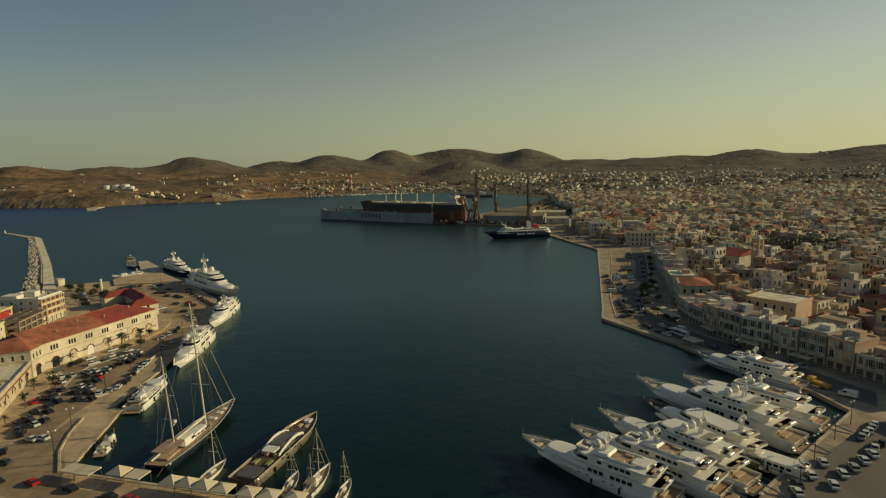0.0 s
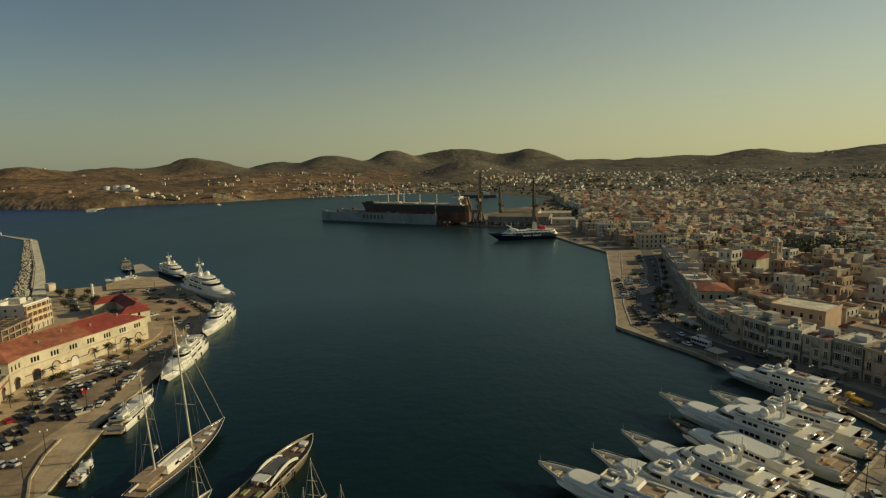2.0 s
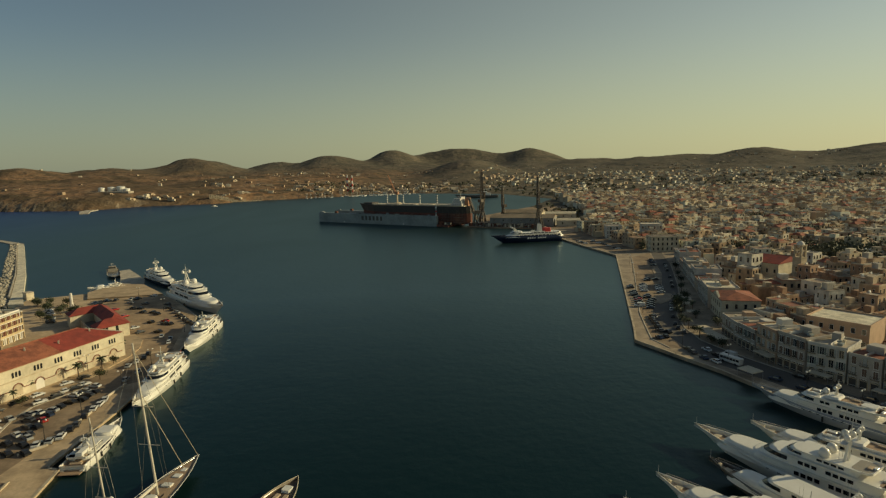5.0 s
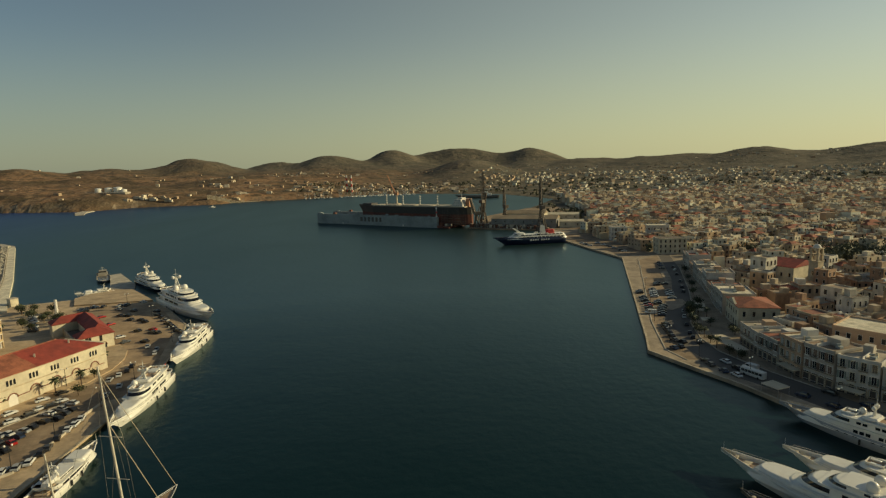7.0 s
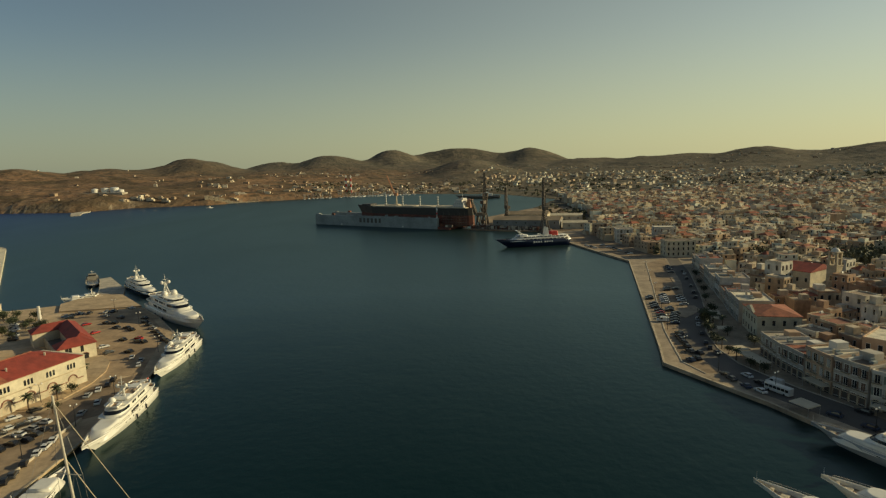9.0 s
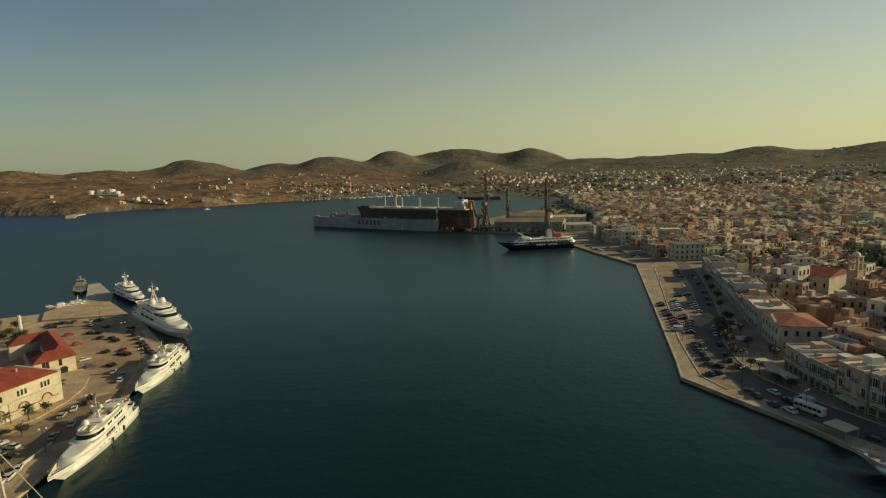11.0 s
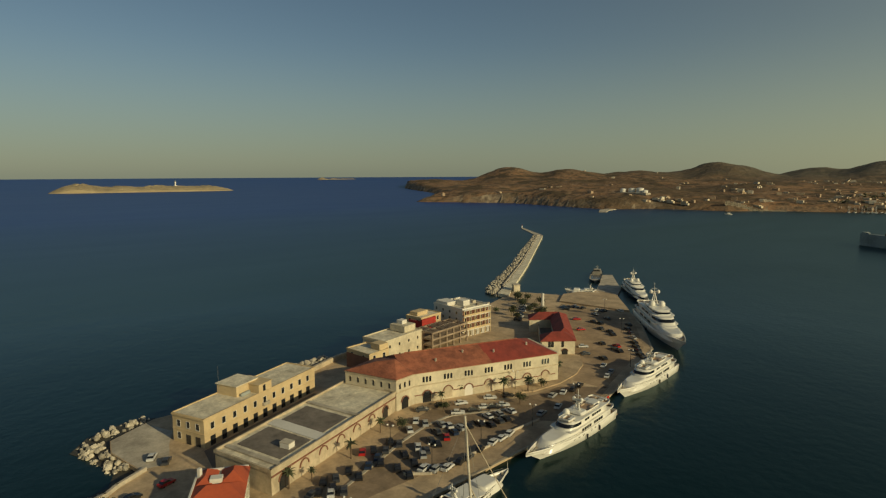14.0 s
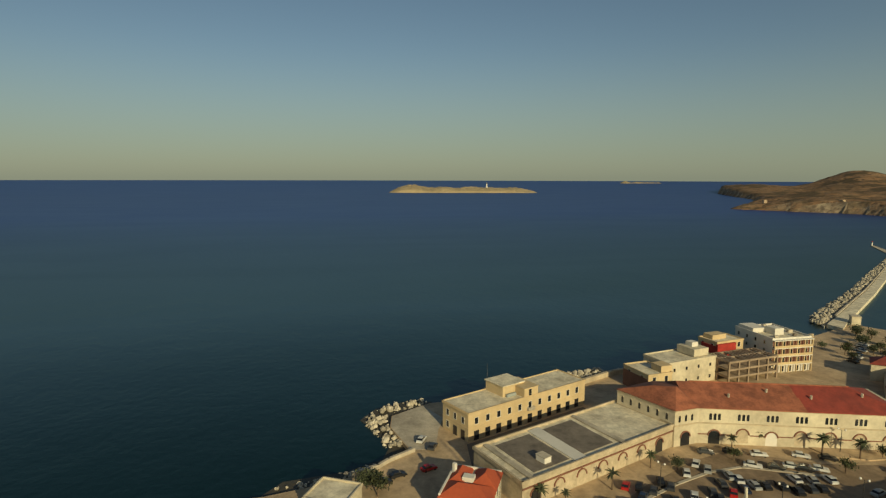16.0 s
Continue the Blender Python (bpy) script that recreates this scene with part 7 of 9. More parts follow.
def canopy(label, x, y, w, d, deg, h=2.6, peak=1.3, name="market_tent"):
    t = thing(name, label, "canopy", pose(x, y, QZ, 0, 0, deg), "canopies on the quay")
    bm = new_bm()
    c = [bm.verts.new((sx * w / 2, sy * d / 2, h)) for sx, sy in ((-1, -1), (1, -1), (1, 1), (-1, 1))]
    lo = [bm.verts.new((sx * w / 2, sy * d / 2, h - 0.3)) for sx, sy in ((-1, -1), (1, -1), (1, 1), (-1, 1))]
    if peak:
        a = bm.verts.new((0, 0, h + peak))
        for i in range(4):
            bm.faces.new((c[i], c[(i + 1) % 4], a))
    else:
        bm.faces.new(c)
    for i in range(4):
        bm.faces.new((lo[i], lo[(i + 1) % 4], c[(i + 1) % 4], c[i]))
    bm.faces.new([bm.verts.new(v.co - Vector((0, 0, 0.0))) for v in lo][::-1])
    bmesh.ops.recalc_face_normals(bm, faces=bm.faces[:])
    part("roof_cloth", bm, CANVAS, t)
    for sx in (-1, 1):
        for sy in (-1, 1):
            bm = new_bm()
            tube(bm, (sx * (w / 2 - 0.1), sy * (d / 2 - 0.1), 0), (sx * (w / 2 - 0.1), sy * (d / 2 - 0.1), h), 0.06, None, 5)
            part("post", bm, STEEL, t)
    return t


for x, y, pk in ((-89.1, 124.1, 0.0), (-85.1, 122.9, 0.0), (-77.0, 122.2, 1.5), (-72.0, 120.6, 0.0), (-62.3, 117.3, 1.5), (-58.1, 116.2, 1.5), (-53.9, 115.1, 1.5), (-49.2, 113.7, 0.9), (-42.9, 112.0, 0.8), (-37.9, 110.7, 0.8), (-31.9, 109.5, 0.8)):
    canopy("cream fabric canopy over a quay stall", x, y, 4.4, 4.0, -15, 2.6, pk)
for x, y, w, d, dg in ((105.6, 252.0, 4.6, 13, 6), (106.2, 262.2, 4, 5, 10), (99.2, 212.7, 5, 6, 22), (119.4, 311.5, 4, 7, -20), (115.6, 303.5, 3.5, 5, -20), (111.6, 288.0, 4, 5, -14), (112.1, 228.0, 3, 8, 6), (118.6, 207.4, 3, 7, 30), (128.2, 190.9, 3, 7, 30)):
    canopy("pale flat cafe awning on the town front", x, y, w, d, dg, 2.8, 0.0, "cafe_awning")


def lamp_proto():
    t = thing("street_lamp", "grey street lamp with two white globe heads", "street lamp", Matrix.Translation((0, 0, -50)), "quay lamps")
    bm = new_bm()
    tube(bm, (0, 0, 0), (0, 0, 6.5), 0.11, 0.06, 7)
    part("pole", bm, RUBBER, t)
    bm = new_bm()
    tube(bm, (-0.8, 0, 6.4), (0.8, 0, 6.4), 0.04, None, 5)
    part("arm", bm, STEEL, t)
    for s in (-1, 1):
        bm = new_bm()
        ball(bm, s * 0.8, 0, 6.65, 0.28)
        part("globe", bm, GEL, t, smooth=True)
    return t


LAMP = lamp_proto()
spots = [(78.9, 110.5), (90.7, 123.9), (102.3, 133.8), (112.5, 142.4), (90.4, 246.2), (98.9, 226.8), (109.8, 199.3), (115.8, 183.9), (87.0, 265.6), (92.2, 296.3), (101.1, 327.1), (110.0, 360.1), (119.4, 395.3), (126.8, 424.4),
         (-112.3, 178.9), (-113.9, 198.1), (-111.8, 217.4), (-113.2, 240.7), (-120.6, 286.5), (-128.5, 178.1), (-105.9, 150.1), (-101.6, 135.7), (-134.3, 235.6), (-149.3, 327.4), (-178.0, 358.2)]
for i, (x, y) in enumerate(spots):
    m = pose(x, y, QZ, 0, 0, 30)
    if i:
        copy_thing(LAMP, m)
    else:
        LAMP.matrix_basis = m


# ---- trees ----
def palm_proto(seed, H):
    rnd = random.Random(seed)
    t = thing("palm_tree", "tall date palm with drooping fronds", "palm", Matrix.Translation((0, 0, -60)), "palms")
    bm = new_bm()
    p = Vector((0, 0, 0))
    for i in range(6):
        q = p + Vector((rnd.uniform(-0.08, 0.08), rnd.uniform(-0.08, 0.08), H / 6))
        tube(bm, p, q, 0.30 - i * 0.02, 0.27 - i * 0.02, 8)
        p = q
    part("trunk", bm, BARK, t)
    bm = new_bm()
    for i in range(26):
        a = i * 2.4
        up = rnd.uniform(-0.3, 1.1)
        L = rnd.uniform(2.2, 3.0)
        d = Vector((math.cos(a), math.sin(a), 0))
        s = Vector((-d.y, d.x, 0))
        pts = []
        for j in range(5):
            f = j / 4
            c = p + d * L * f * math.cos(up * (1 - f * 0.6)) + Vector((0, 0, L * (math.sin(up) * f - 0.55 * f * f)))
            pts.append((c, 0.42 * (1 - f) ** 0.6 + 0.04))
        for (c0, w0), (c1, w1) in zip(pts, pts[1:]):
            for sg in (-1, 1):
                v = [bm.verts.new(c0), bm.verts.new(c1), bm.verts.new(c1 + s * w1 * sg - Vector((0, 0, w1 * 0.7))), bm.verts.new(c0 + s * w0 * sg - Vector((0, 0, w0 * 0.7)))]
                bm.faces.new(v)
    part("fronds", bm, LEAF, t)
    return t


def tree_proto(seed, H, R):
    rnd = random.Random(seed)
    t = thing("tree", "small dark green broadleaf tree", "tree", Matrix.Translation((0, 0, -60)), "quay trees")
    bm = new_bm()
    tube(bm, (0, 0, 0), (0, 0, H * 0.4), 0.22, 0.16, 7)
    limbs = []
    for i in range(6):
        a = i * 1.05 + rnd.random()
        e = Vector((math.cos(a) * R * 0.6, math.sin(a) * R * 0.6, H * rnd.uniform(0.55, 0.85)))
        tube(bm, (0, 0, H * 0.38), e, 0.12, 0.04, 5)
        limbs.append(e)
    part("trunk", bm, BARK, t)
    bm = new_bm()
    for e in limbs + [Vector((0, 0, H * 0.8))]:
        for k in range(70):
            v = Vector((rnd.gauss(0, 1), rnd.gauss(0, 1), rnd.gauss(0, 0.8)))
            c = e + v * R * 0.3
            x = Vector((rnd.gauss(0, 1), rnd.gauss(0, 1), rnd.gauss(0, 1))).normalized()
            y = x.cross(Vector((0.3, 0.5, 1)).normalized()).normalized()
            s = rnd.uniform(0.18, 0.38)
            bm.faces.new([bm.verts.new(c + x * s * i + y * s * j) for i, j in ((-1, -0.6), (1, -0.6), (0.8, 0.6), (-0.8, 0.6))])
    part("crown", bm, LEAF, t)
    return t


def plant(proto, spots, seed, lo=0.8, hi=1.2, z=QZ):
    rnd = random.Random(seed)
    for i, (x, y) in enumerate(spots):
        k = rnd.uniform(lo, hi)
        zz = z if z is not None else max(QZ, ground(x, y)) - 0.1
        m = Matrix.Translation((x, y, zz)) @ Matrix.Rotation(rnd.random() * 6.3, 4, "Z")
        o = proto if i == 0 else copy_thing(proto, m)
        o.matrix_basis = m
        o.scale = (k, k, k)


plant(palm_proto(1, 6.0), [(-142.6, 209), (-138.4, 181.9), (-131, 167.2), (-127.6, 153.8), (-143.5, 218.2), (-134.1, 229.6), (-130.1, 237.4), (-134.2, 259.6), (-128.2, 148.1), (102.6, 269.4), (101.4, 256), (105.8, 285.0), (108.9, 295.2), (114.5, 302.7), (116.4, 298)], 3, 0.5, 0.85)
plant(tree_proto(4, 5.5, 2.6), [(-230.6, 348.8), (-226.5, 343.7), (-222.5, 347.9), (-218.3, 339.6), (-214.2, 333.5), (-210.3, 343.8), (-206.1, 333.5), (-203.0, 326.3), (-212.0, 323.2), (-198.0, 331.5), (-194.8, 323.3), (-187.7, 319.2), (-205.9, 315.0), (-214.9, 312.8), (-198.7, 310.9), (-185.6, 309.0), (-179.6, 313.1), (-174.4, 309.0),
                              (-145.5, 113.4), (-144.0, 111.5), (-140.5, 113.5), (-125.2, 227.5), (-129.4, 243.8), (116.4, 272.2), (117.8, 277), (112.6, 285.5), (115, 312), (117.4, 308.6), (112.6, 306), (109.6, 300), (106.8, 290), (104.6, 281), (103.0, 275), (102.4, 263.5), (102.6, 248.5), (104.6, 243.4), (121.4, 319.4), (129.7, 343.5), (136.5, 361.1), (142.6, 380.9), (149.4, 402), (-136.0, 187.9), (-137.1, 205.1)], 5, 0.6, 0.95)


# ---- harbour-front houses ----
def roof_gear(parent, a, d, n, length, depth, z, seed):
    """Stair room, water tank, chimney and solar heater on a flat roof."""
    rnd = random.Random(seed)

    def rect(u, v, w, e):
        return [tuple(a + d * u + n * v), tuple(a + d * (u + w) + n * v), tuple(a + d * (u + w) + n * (v + e)), tuple(a + d * u + n * (v + e))]
    u = rnd.uniform(0.1, 0.5) * length
    wall_prism("stair_room", rect(u, depth * rnd.uniform(0.35, 0.6), rnd.uniform(2.6, 4.2), rnd.uniform(2.6, 4)), z, z + rnd.uniform(1.9, 2.7), rnd.choice((WHITE_WALL, PALE_FRONT, PINK_FRONT)), parent)
    wall_prism("chimney", rect(rnd.uniform(0.1, 0.85) * length, depth * rnd.uniform(0.15, 0.8), 0.7, 0.7), z, z + 1.4, CREAM, parent)
    wall_prism("low_wall", rect(length * rnd.uniform(0.35, 0.6), 0.5, 0.25, depth - 1.0), z, z + rnd.uniform(0.6, 1.1), WHITE_WALL, parent)
    bm = new_bm()
    p = a + d * rnd.uniform(0.6, 0.85) * length + n * depth * rnd.uniform(0.25, 0.7)
    tube(bm, (p.x - 0.7, p.y, z + 1.2), (p.x + 0.7, p.y, z + 1.2), 0.32, None, 8)
    box(bm, p.x, p.y - 0.6, z + 0.08, 1.5, 1.6, 0.75, math.degrees(math.atan2(d.y, d.x)))
    part("water_heater", bm, GREYSTEEL, parent)


bm = new_bm()
box(bm, 0, -0.04, 0, 2.0, 0.12, 2.7)
box(bm, 0, -0.14, 2.55, 2.5, 0.2, 0.3, 0, 0.03, 1)
box(bm, -1.15, -0.12, 0, 0.25, 0.16, 2.6, 0, 0.02, 1)
box(bm, 1.15, -0.12, 0, 0.25, 0.16, 2.6, 0, 0.02, 1)
SHOP_FRONT = bpy.data.meshes.new("shop_front")
bm.to_mesh(SHOP_FRONT)
bm.free()
for m_ in (SHOP, STONE_BASE):
    SHOP_FRONT.materials.append(m_)
FRONT = [((113.5, 262.5), (112.2, 247.0), 9.2, 2, 5, WHITE_WALL), ((112.2, 246.6), (113.0, 235.8), 9.6, 2, 4, CREAM), ((113.2, 235.4), (114.2, 224.3), 12.6, 3, 4, STONE_BASE), ((114.5, 223.9), (117.8, 213.9), 13.0, 3, 4, CREAM),
         ((118.3, 213.4), (125.2, 204.7), 12.4, 3, 4, OCHRE), ((125.6, 204.3), (130.1, 196.1), 11.4, 3, 3, WHITE_WALL), ((130.5, 195.7), (134.6, 187.4), 12.6, 3, 3, CREAM), ((135.0, 187.0), (138.6, 178.8), 11.8, 3, 3, WHITE_WALL),
         ((139.0, 178.4), (142.9, 170.4), 8.4, 2, 3, OCHRE), ((143.3, 170.0), (147.2, 162.4), 11.0, 3, 3, CREAM), ((147.6, 162.0), (152.8, 153.6), 12.0, 3, 3, WHITE_WALL)]
FRONT = [(*f[:5], (PALE_FRONT, GREY_FRONT, PINK_FRONT, PALE_FRONT, WHITE_FRONT)[k % 5]) for k, f in enumerate(FRONT)]
LBL = {id(PALE_FRONT): "pale", id(PINK_FRONT): "faded pink", id(GREY_FRONT): "greyish", id(WHITE_FRONT): "whitewashed", id(WHITE_WALL): "white", id(CREAM): "cream", id(STONE_BASE): "pale stone", id(OCHRE): "ochre"}
FLOORS = {2: "two-storey", 3: "three-storey"}
for j, (a, b, z1, fl, nw, wm_) in enumerate(FRONT):
    h, av, d, n = block_house(f"{LBL[id(wm_)]} {FLOORS[fl]} house facing the harbour street", a, b, 13, z1, wm_, (ROOF, TILE, OLD_CONC, ROOF)[j % 4], fl, nw, "town_house", 0.6, [TOWN_WINDOWS[j % 5], TOWN_WINDOWS[j % 5], TOWN_WINDOWS[(j + 2) % 5]])
    L = (V2(*b) - V2(*a)).length
    fh = (z1 - QZ) / fl
    for f in range(1, fl):
        for i in range(nw):
            if j % 3 == 0 and f == 1:
                if i % 2 == 0 and i + 1 < nw:
                    put("balcony", LONG_BALCONY, h, face_pose(a, b, L * (i + 1) / nw, QZ + fh * f + fh * 0.17))
            elif (i + j + f) % 2 == 0:
                put("balcony", IRON_BALCONY, h, face_pose(a, b, L * (i + 0.5) / nw, QZ + fh * f + fh * 0.17))
    for i in range(nw):
        put("shop_front", SHOP_FRONT, h, face_pose(a, b, L * (i + 0.5) / nw, QZ))
    bm = new_bm()
    dd = V2(*b) - V2(*a)
    nn = V2(dd.y, -dd.x).normalized()
    c = (V2(*a) + V2(*b)) / 2 + nn * 0.2
    box(bm, c.x, c.y, z1 - 0.35, dd.length, 0.4, 0.4, math.degrees(math.atan2(dd.y, dd.x)), 0.03)
    part("cornice", bm, wm_, h)
    if j % 2:
        p = V2(*a) + dd * 0.5 + n * 8
        bm = new_bm()
        box(bm, p.x, p.y, z1, 4.5, 4, 2.5, math.degrees(math.atan2(dd.y, dd.x)), 0.04)
        part("roof_room", bm, wm_, h)
    roof_gear(h, V2(*a), d, n, L, 13, z1 + 0.08, 80 + j)
# street going inland along the quay
STREET = [(165.4, 444.3), (159.0, 424.5), (154.8, 408.9), (150.6, 393.3), (146.3, 377.8), (142.6, 362.3), (138.4, 347.8), (134.7, 334.4), (130.2, 321.0), (125.6, 302.6)]
for j, (a, b) in enumerate(zip(STREET, STREET[1:])):
    wm_ = (PALE_FRONT, WHITE_FRONT, PINK_FRONT, GREY_FRONT)[j % 4]
    a2, b2 = V2(*a), V2(*b)
    dd = (b2 - a2).normalized()
    h, av, d, n = block_house(f"{LBL[id(wm_)]} two-storey house on the quay street", tuple(a2 + dd * 0.2), tuple(b2 - dd * 0.2), 12 + j % 3, (8.5, 11.2, 7.5, 10.4, 9.0, 11.8, 8.0, 10.0, 11.0, 7.6)[j % 10], wm_, (ROOF, TILE, ROOF, OLD_CONC, ROOF)[j % 5], 2, 4, "town_house", 0.5, [TOWN_WINDOWS[(j + 1) % 5], TOWN_WINDOWS[(j + 3) % 5]])
    roof_gear(h, av, d, n, (b2 - a2).length - 0.4, 12, (8.5, 11.2, 7.5, 10.4, 9.0, 11.8, 8.0, 10.0, 11.0, 7.6)[j % 10] + 0.08, 60 + j)
h, *_ = block_house("long cream three-storey building with tall windows at the quay bend", (160.0, 476.0), (181.0, 475.2), 13, 12.5, CREAM, ROOF, 3, 6, "town_house", 0.5, WIN_TALL)
# pedimented hall with a red roof
ha = thing("pedimented_hall", "pale neoclassical hall with a terracotta hip roof", "hall")
HA, HB = V2(125.6, 299.4), V2(121.4, 279.8)
HU = (HB - HA).normalized()
HN = V2(-HU.y, HU.x)
HL = (HB - HA).length
wall_prism("wall", [tuple(HA), tuple(HB), tuple(HB + HN * 16), tuple(HA + HN * 16)], QZ - 0.4, 10.8, CREAM, ha)
bm = new_bm()
hip_roof(bm, HA, HU, HN, HL, 16, 10.8, 2.0, 0.4)
part("roof", bm, TILE, ha)
for i in range(5):
    for z in (2.4, 6.9):
        put("window", WIN_TALL, ha, face_pose(HA, HB, 2 + i * 3.7, z))
for i in range(4):
    for z in (2.4, 6.9):
        put("window", WIN_TALL, ha, face_pose(HB, HB + HN * 16, 2.2 + i * 3.8, z))
bm = new_bm()
c = HA + HU * HL / 2
tri = [HA + HU * 4, HA + HU * (HL - 4)]
v = []
for k in (0.35, -0.6):
    q0, q1, q2 = tri[0] - HN * k, tri[1] - HN * k, (tri[0] + tri[1]) / 2 - HN * k
    v.append([bm.verts.new((q0.x, q0.y, 10.6)), bm.verts.new((q1.x, q1.y, 10.6)), bm.verts.new((q2.x, q2.y, 12.9))])
bm.faces.new(v[0])
bm.faces.new(v[1][::-1])
for i in range(3):
    bm.faces.new((v[0][i], v[0][(i + 1) % 3], v[1][(i + 1) % 3], v[1][i]))
bmesh.ops.recalc_face_normals(bm, faces=bm.faces[:])
part("pediment", bm, CREAM, ha)
h, *_ = block_house("large ochre building behind the harbour front", (132.0, 236.8), (144.3, 221.2), 17, 14.6, PINK_FRONT, OLD_CONC, 3, 6, "town_house", 0.6)
block_house("white three-storey house beside the far quay", (147.7, 557.5), (161.4, 556.0), 12, 12.5, WHITE_WALL, ROOF, 3, 5, "town_house", 0.5, [TOWN_WINDOWS[2], TOWN_WINDOWS[4]])
block_house("long whitewashed three-storey building with many windows", (172.0, 535.0), (189.0, 531.5), 12, 16.0, WHITE_FRONT, OLD_CONC, 3, 7, "town_house", 0.5, [TOWN_WINDOWS[0], TOWN_WINDOWS[2]])
block_house("tall ochre building with a flat roof behind the far quay", (183.0, 572.0), (194.0, 569.0), 12, 16.5, OCHRE, ROOF, 3, 3, "town_house", 0.5, [TOWN_WINDOWS[0]])
# church with its bell tower
ch = thing("church", "cream church with a terracotta gable roof", "church")
CA, CB = V2(181.0, 372.0), V2(190.5, 357.0)
cu = (CB - CA).normalized()
cn = V2(-cu.y, cu.x)
gz = ground(196.0, 370.0)
wall_prism("wall", [tuple(CA), tuple(CB), tuple(CB + cn * 24), tuple(CA + cn * 24)], gz - 2, 11.5, CREAM, ch)
bm = new_bm()
hip_roof(bm, CA, cu, cn, (CB - CA).length, 24, 11.5, 3.2, 0.4, False, False)
part("roof", bm, TILE_NEW, ch)
for i in range(4):
    put("window", WIN_TALL, ch, face_pose(CA, CB, 2.5 + i * 4.4, 6.0))
bt = thing("bell_tower", "tall pale stone bell tower with arched openings and a dome", "bell tower", pose(197.2, 348.5, 0, 0, 0, 25))
bm = new_bm()
box(bm, 0, 0, 0, 5, 5, 16.5, 0, 0.1)
part("shaft", bm, STONE_BASE, bt)
for sx in (-1, 1):
    for sy in (-1, 1):
        bm = new_bm()
        box(bm, sx * 1.75, sy * 1.75, 16.9, 1.1, 1.1, 6.4, 0, 0.05)
        part("pier", bm, STONE_BASE, bt)
for z, w, t in ((16.5, 5.5, 0.4), (20.2, 4.4, 0.4), (23.3, 5.0, 0.45)):
    bm = new_bm()
    box(bm, 0, 0, z, w, w, t, 0, 0.05)
    part("cornice", bm, STONE_BASE, bt)
bm = new_bm()
ball(bm, 0, 0, 23.8, 2.0, 1.0)
tube(bm, (0, 0, 25.6), (0, 0, 27.3), 0.15, 0.05)
part("dome", bm, WHITE_WALL, bt, smooth=True)
for i in range(4):
    put("arched_window", ARCH_WIN, bt, Matrix.Rotation(i * math.pi / 2, 4, "Z") @ Matrix.Translation((0, -2.5, 9)) @ Matrix.Diagonal((1.4, 1, 1.4, 1)))


# ---- town behind ----
def house_proto(seed):
    rnd = random.Random(seed)
    lx, ly = rnd.uniform(8, 14), rnd.uniform(8, 13)
    fl = rnd.choice((2, 2, 2, 3))
    H = fl * rnd.uniform(3.1, 3.6) + 0.6
    style = ("flat", "flat", "room", "hip", "flat", "room", "shed")[seed % 7]
    lab = {"flat": "plain rendered town house with a flat terrace roof", "room": "rendered town house with a rooftop stair room", "hip": "rendered town house with a terracotta hip roof",
           "shed": "rendered town house with a low rear wing"}[style]
    h = thing("town_house", lab, "house", Matrix.Translation((0, 0, -80)), "houses of the hillside town")
    bm = new_bm()
    box(bm, 0, 0, -2, lx, ly, H + 2)
    body = part("wall", bm, HOUSE, h)
    if style == "hip":
        bm = new_bm()
        hip_roof(bm, (-lx / 2, -ly / 2), (1, 0), (0, 1), lx, ly, H, 1.8, 0.35)
        part("roof", bm, TILE, h)
    else:
        bm = new_bm()
        for sx, sy, w, d in ((0, -1, lx, 0.3), (0, 1, lx, 0.3), (-1, 0, 0.3, ly), (1, 0, 0.3, ly)):
            box(bm, sx * (lx / 2 - 0.15), sy * (ly / 2 - 0.15), H, w, d, rnd.uniform(0.4, 0.9) if sx else 0.6)
        part("parapet", bm, HOUSE, h)
        bm = new_bm()
        box(bm, 0, 0, H, lx - 0.6, ly - 0.6, 0.06)
        part("roof", bm, ROOF, h)
    if style in ("room", "shed"):
        bm = new_bm()
        box(bm, lx * rnd.uniform(-0.2, 0.2), ly * 0.2, H, lx * 0.4, ly * 0.4, 2.5, 0, 0.03)
        part("stair_room", bm, HOUSE, h)
    if style == "shed":
        bm = new_bm()
        box(bm, lx * 0.5 + 2, 0, -2, 4, ly * 0.8, H * 0.6 + 2)
        part("wing", bm, HOUSE, h)
    if style == "flat" and rnd.random() < 0.7:
        bm = new_bm()
        tube(bm, (lx * 0.3 - 0.8, ly * 0.3, H + 0.7), (lx * 0.3 + 0.8, ly * 0.3, H + 0.7), 0.35, None, 8)
        box(bm, lx * 0.3, ly * 0.3, H, 1.6, 1.2, 0.5)
        part("water_heater", bm, GEL, h)
    fh = H / fl
    for f in range(fl):
        nx = 3 if lx > 10 else 2
        for i in range(nx):
            put("window", WIN_SHUT if seed % 2 else WIN, body, Matrix.Translation((lx * ((i + 0.5) / nx - 0.5), -ly / 2, f * fh + 0.9)))
        for i in range(2):
            put("window", WIN_SHUT if seed % 2 else WIN, body, Matrix.Translation((-lx / 2, ly * ((i + 0.5) / 2 - 0.5), f * fh + 0.9)) @ Matrix.Rotation(-math.pi / 2, 4, "Z"))
    return h


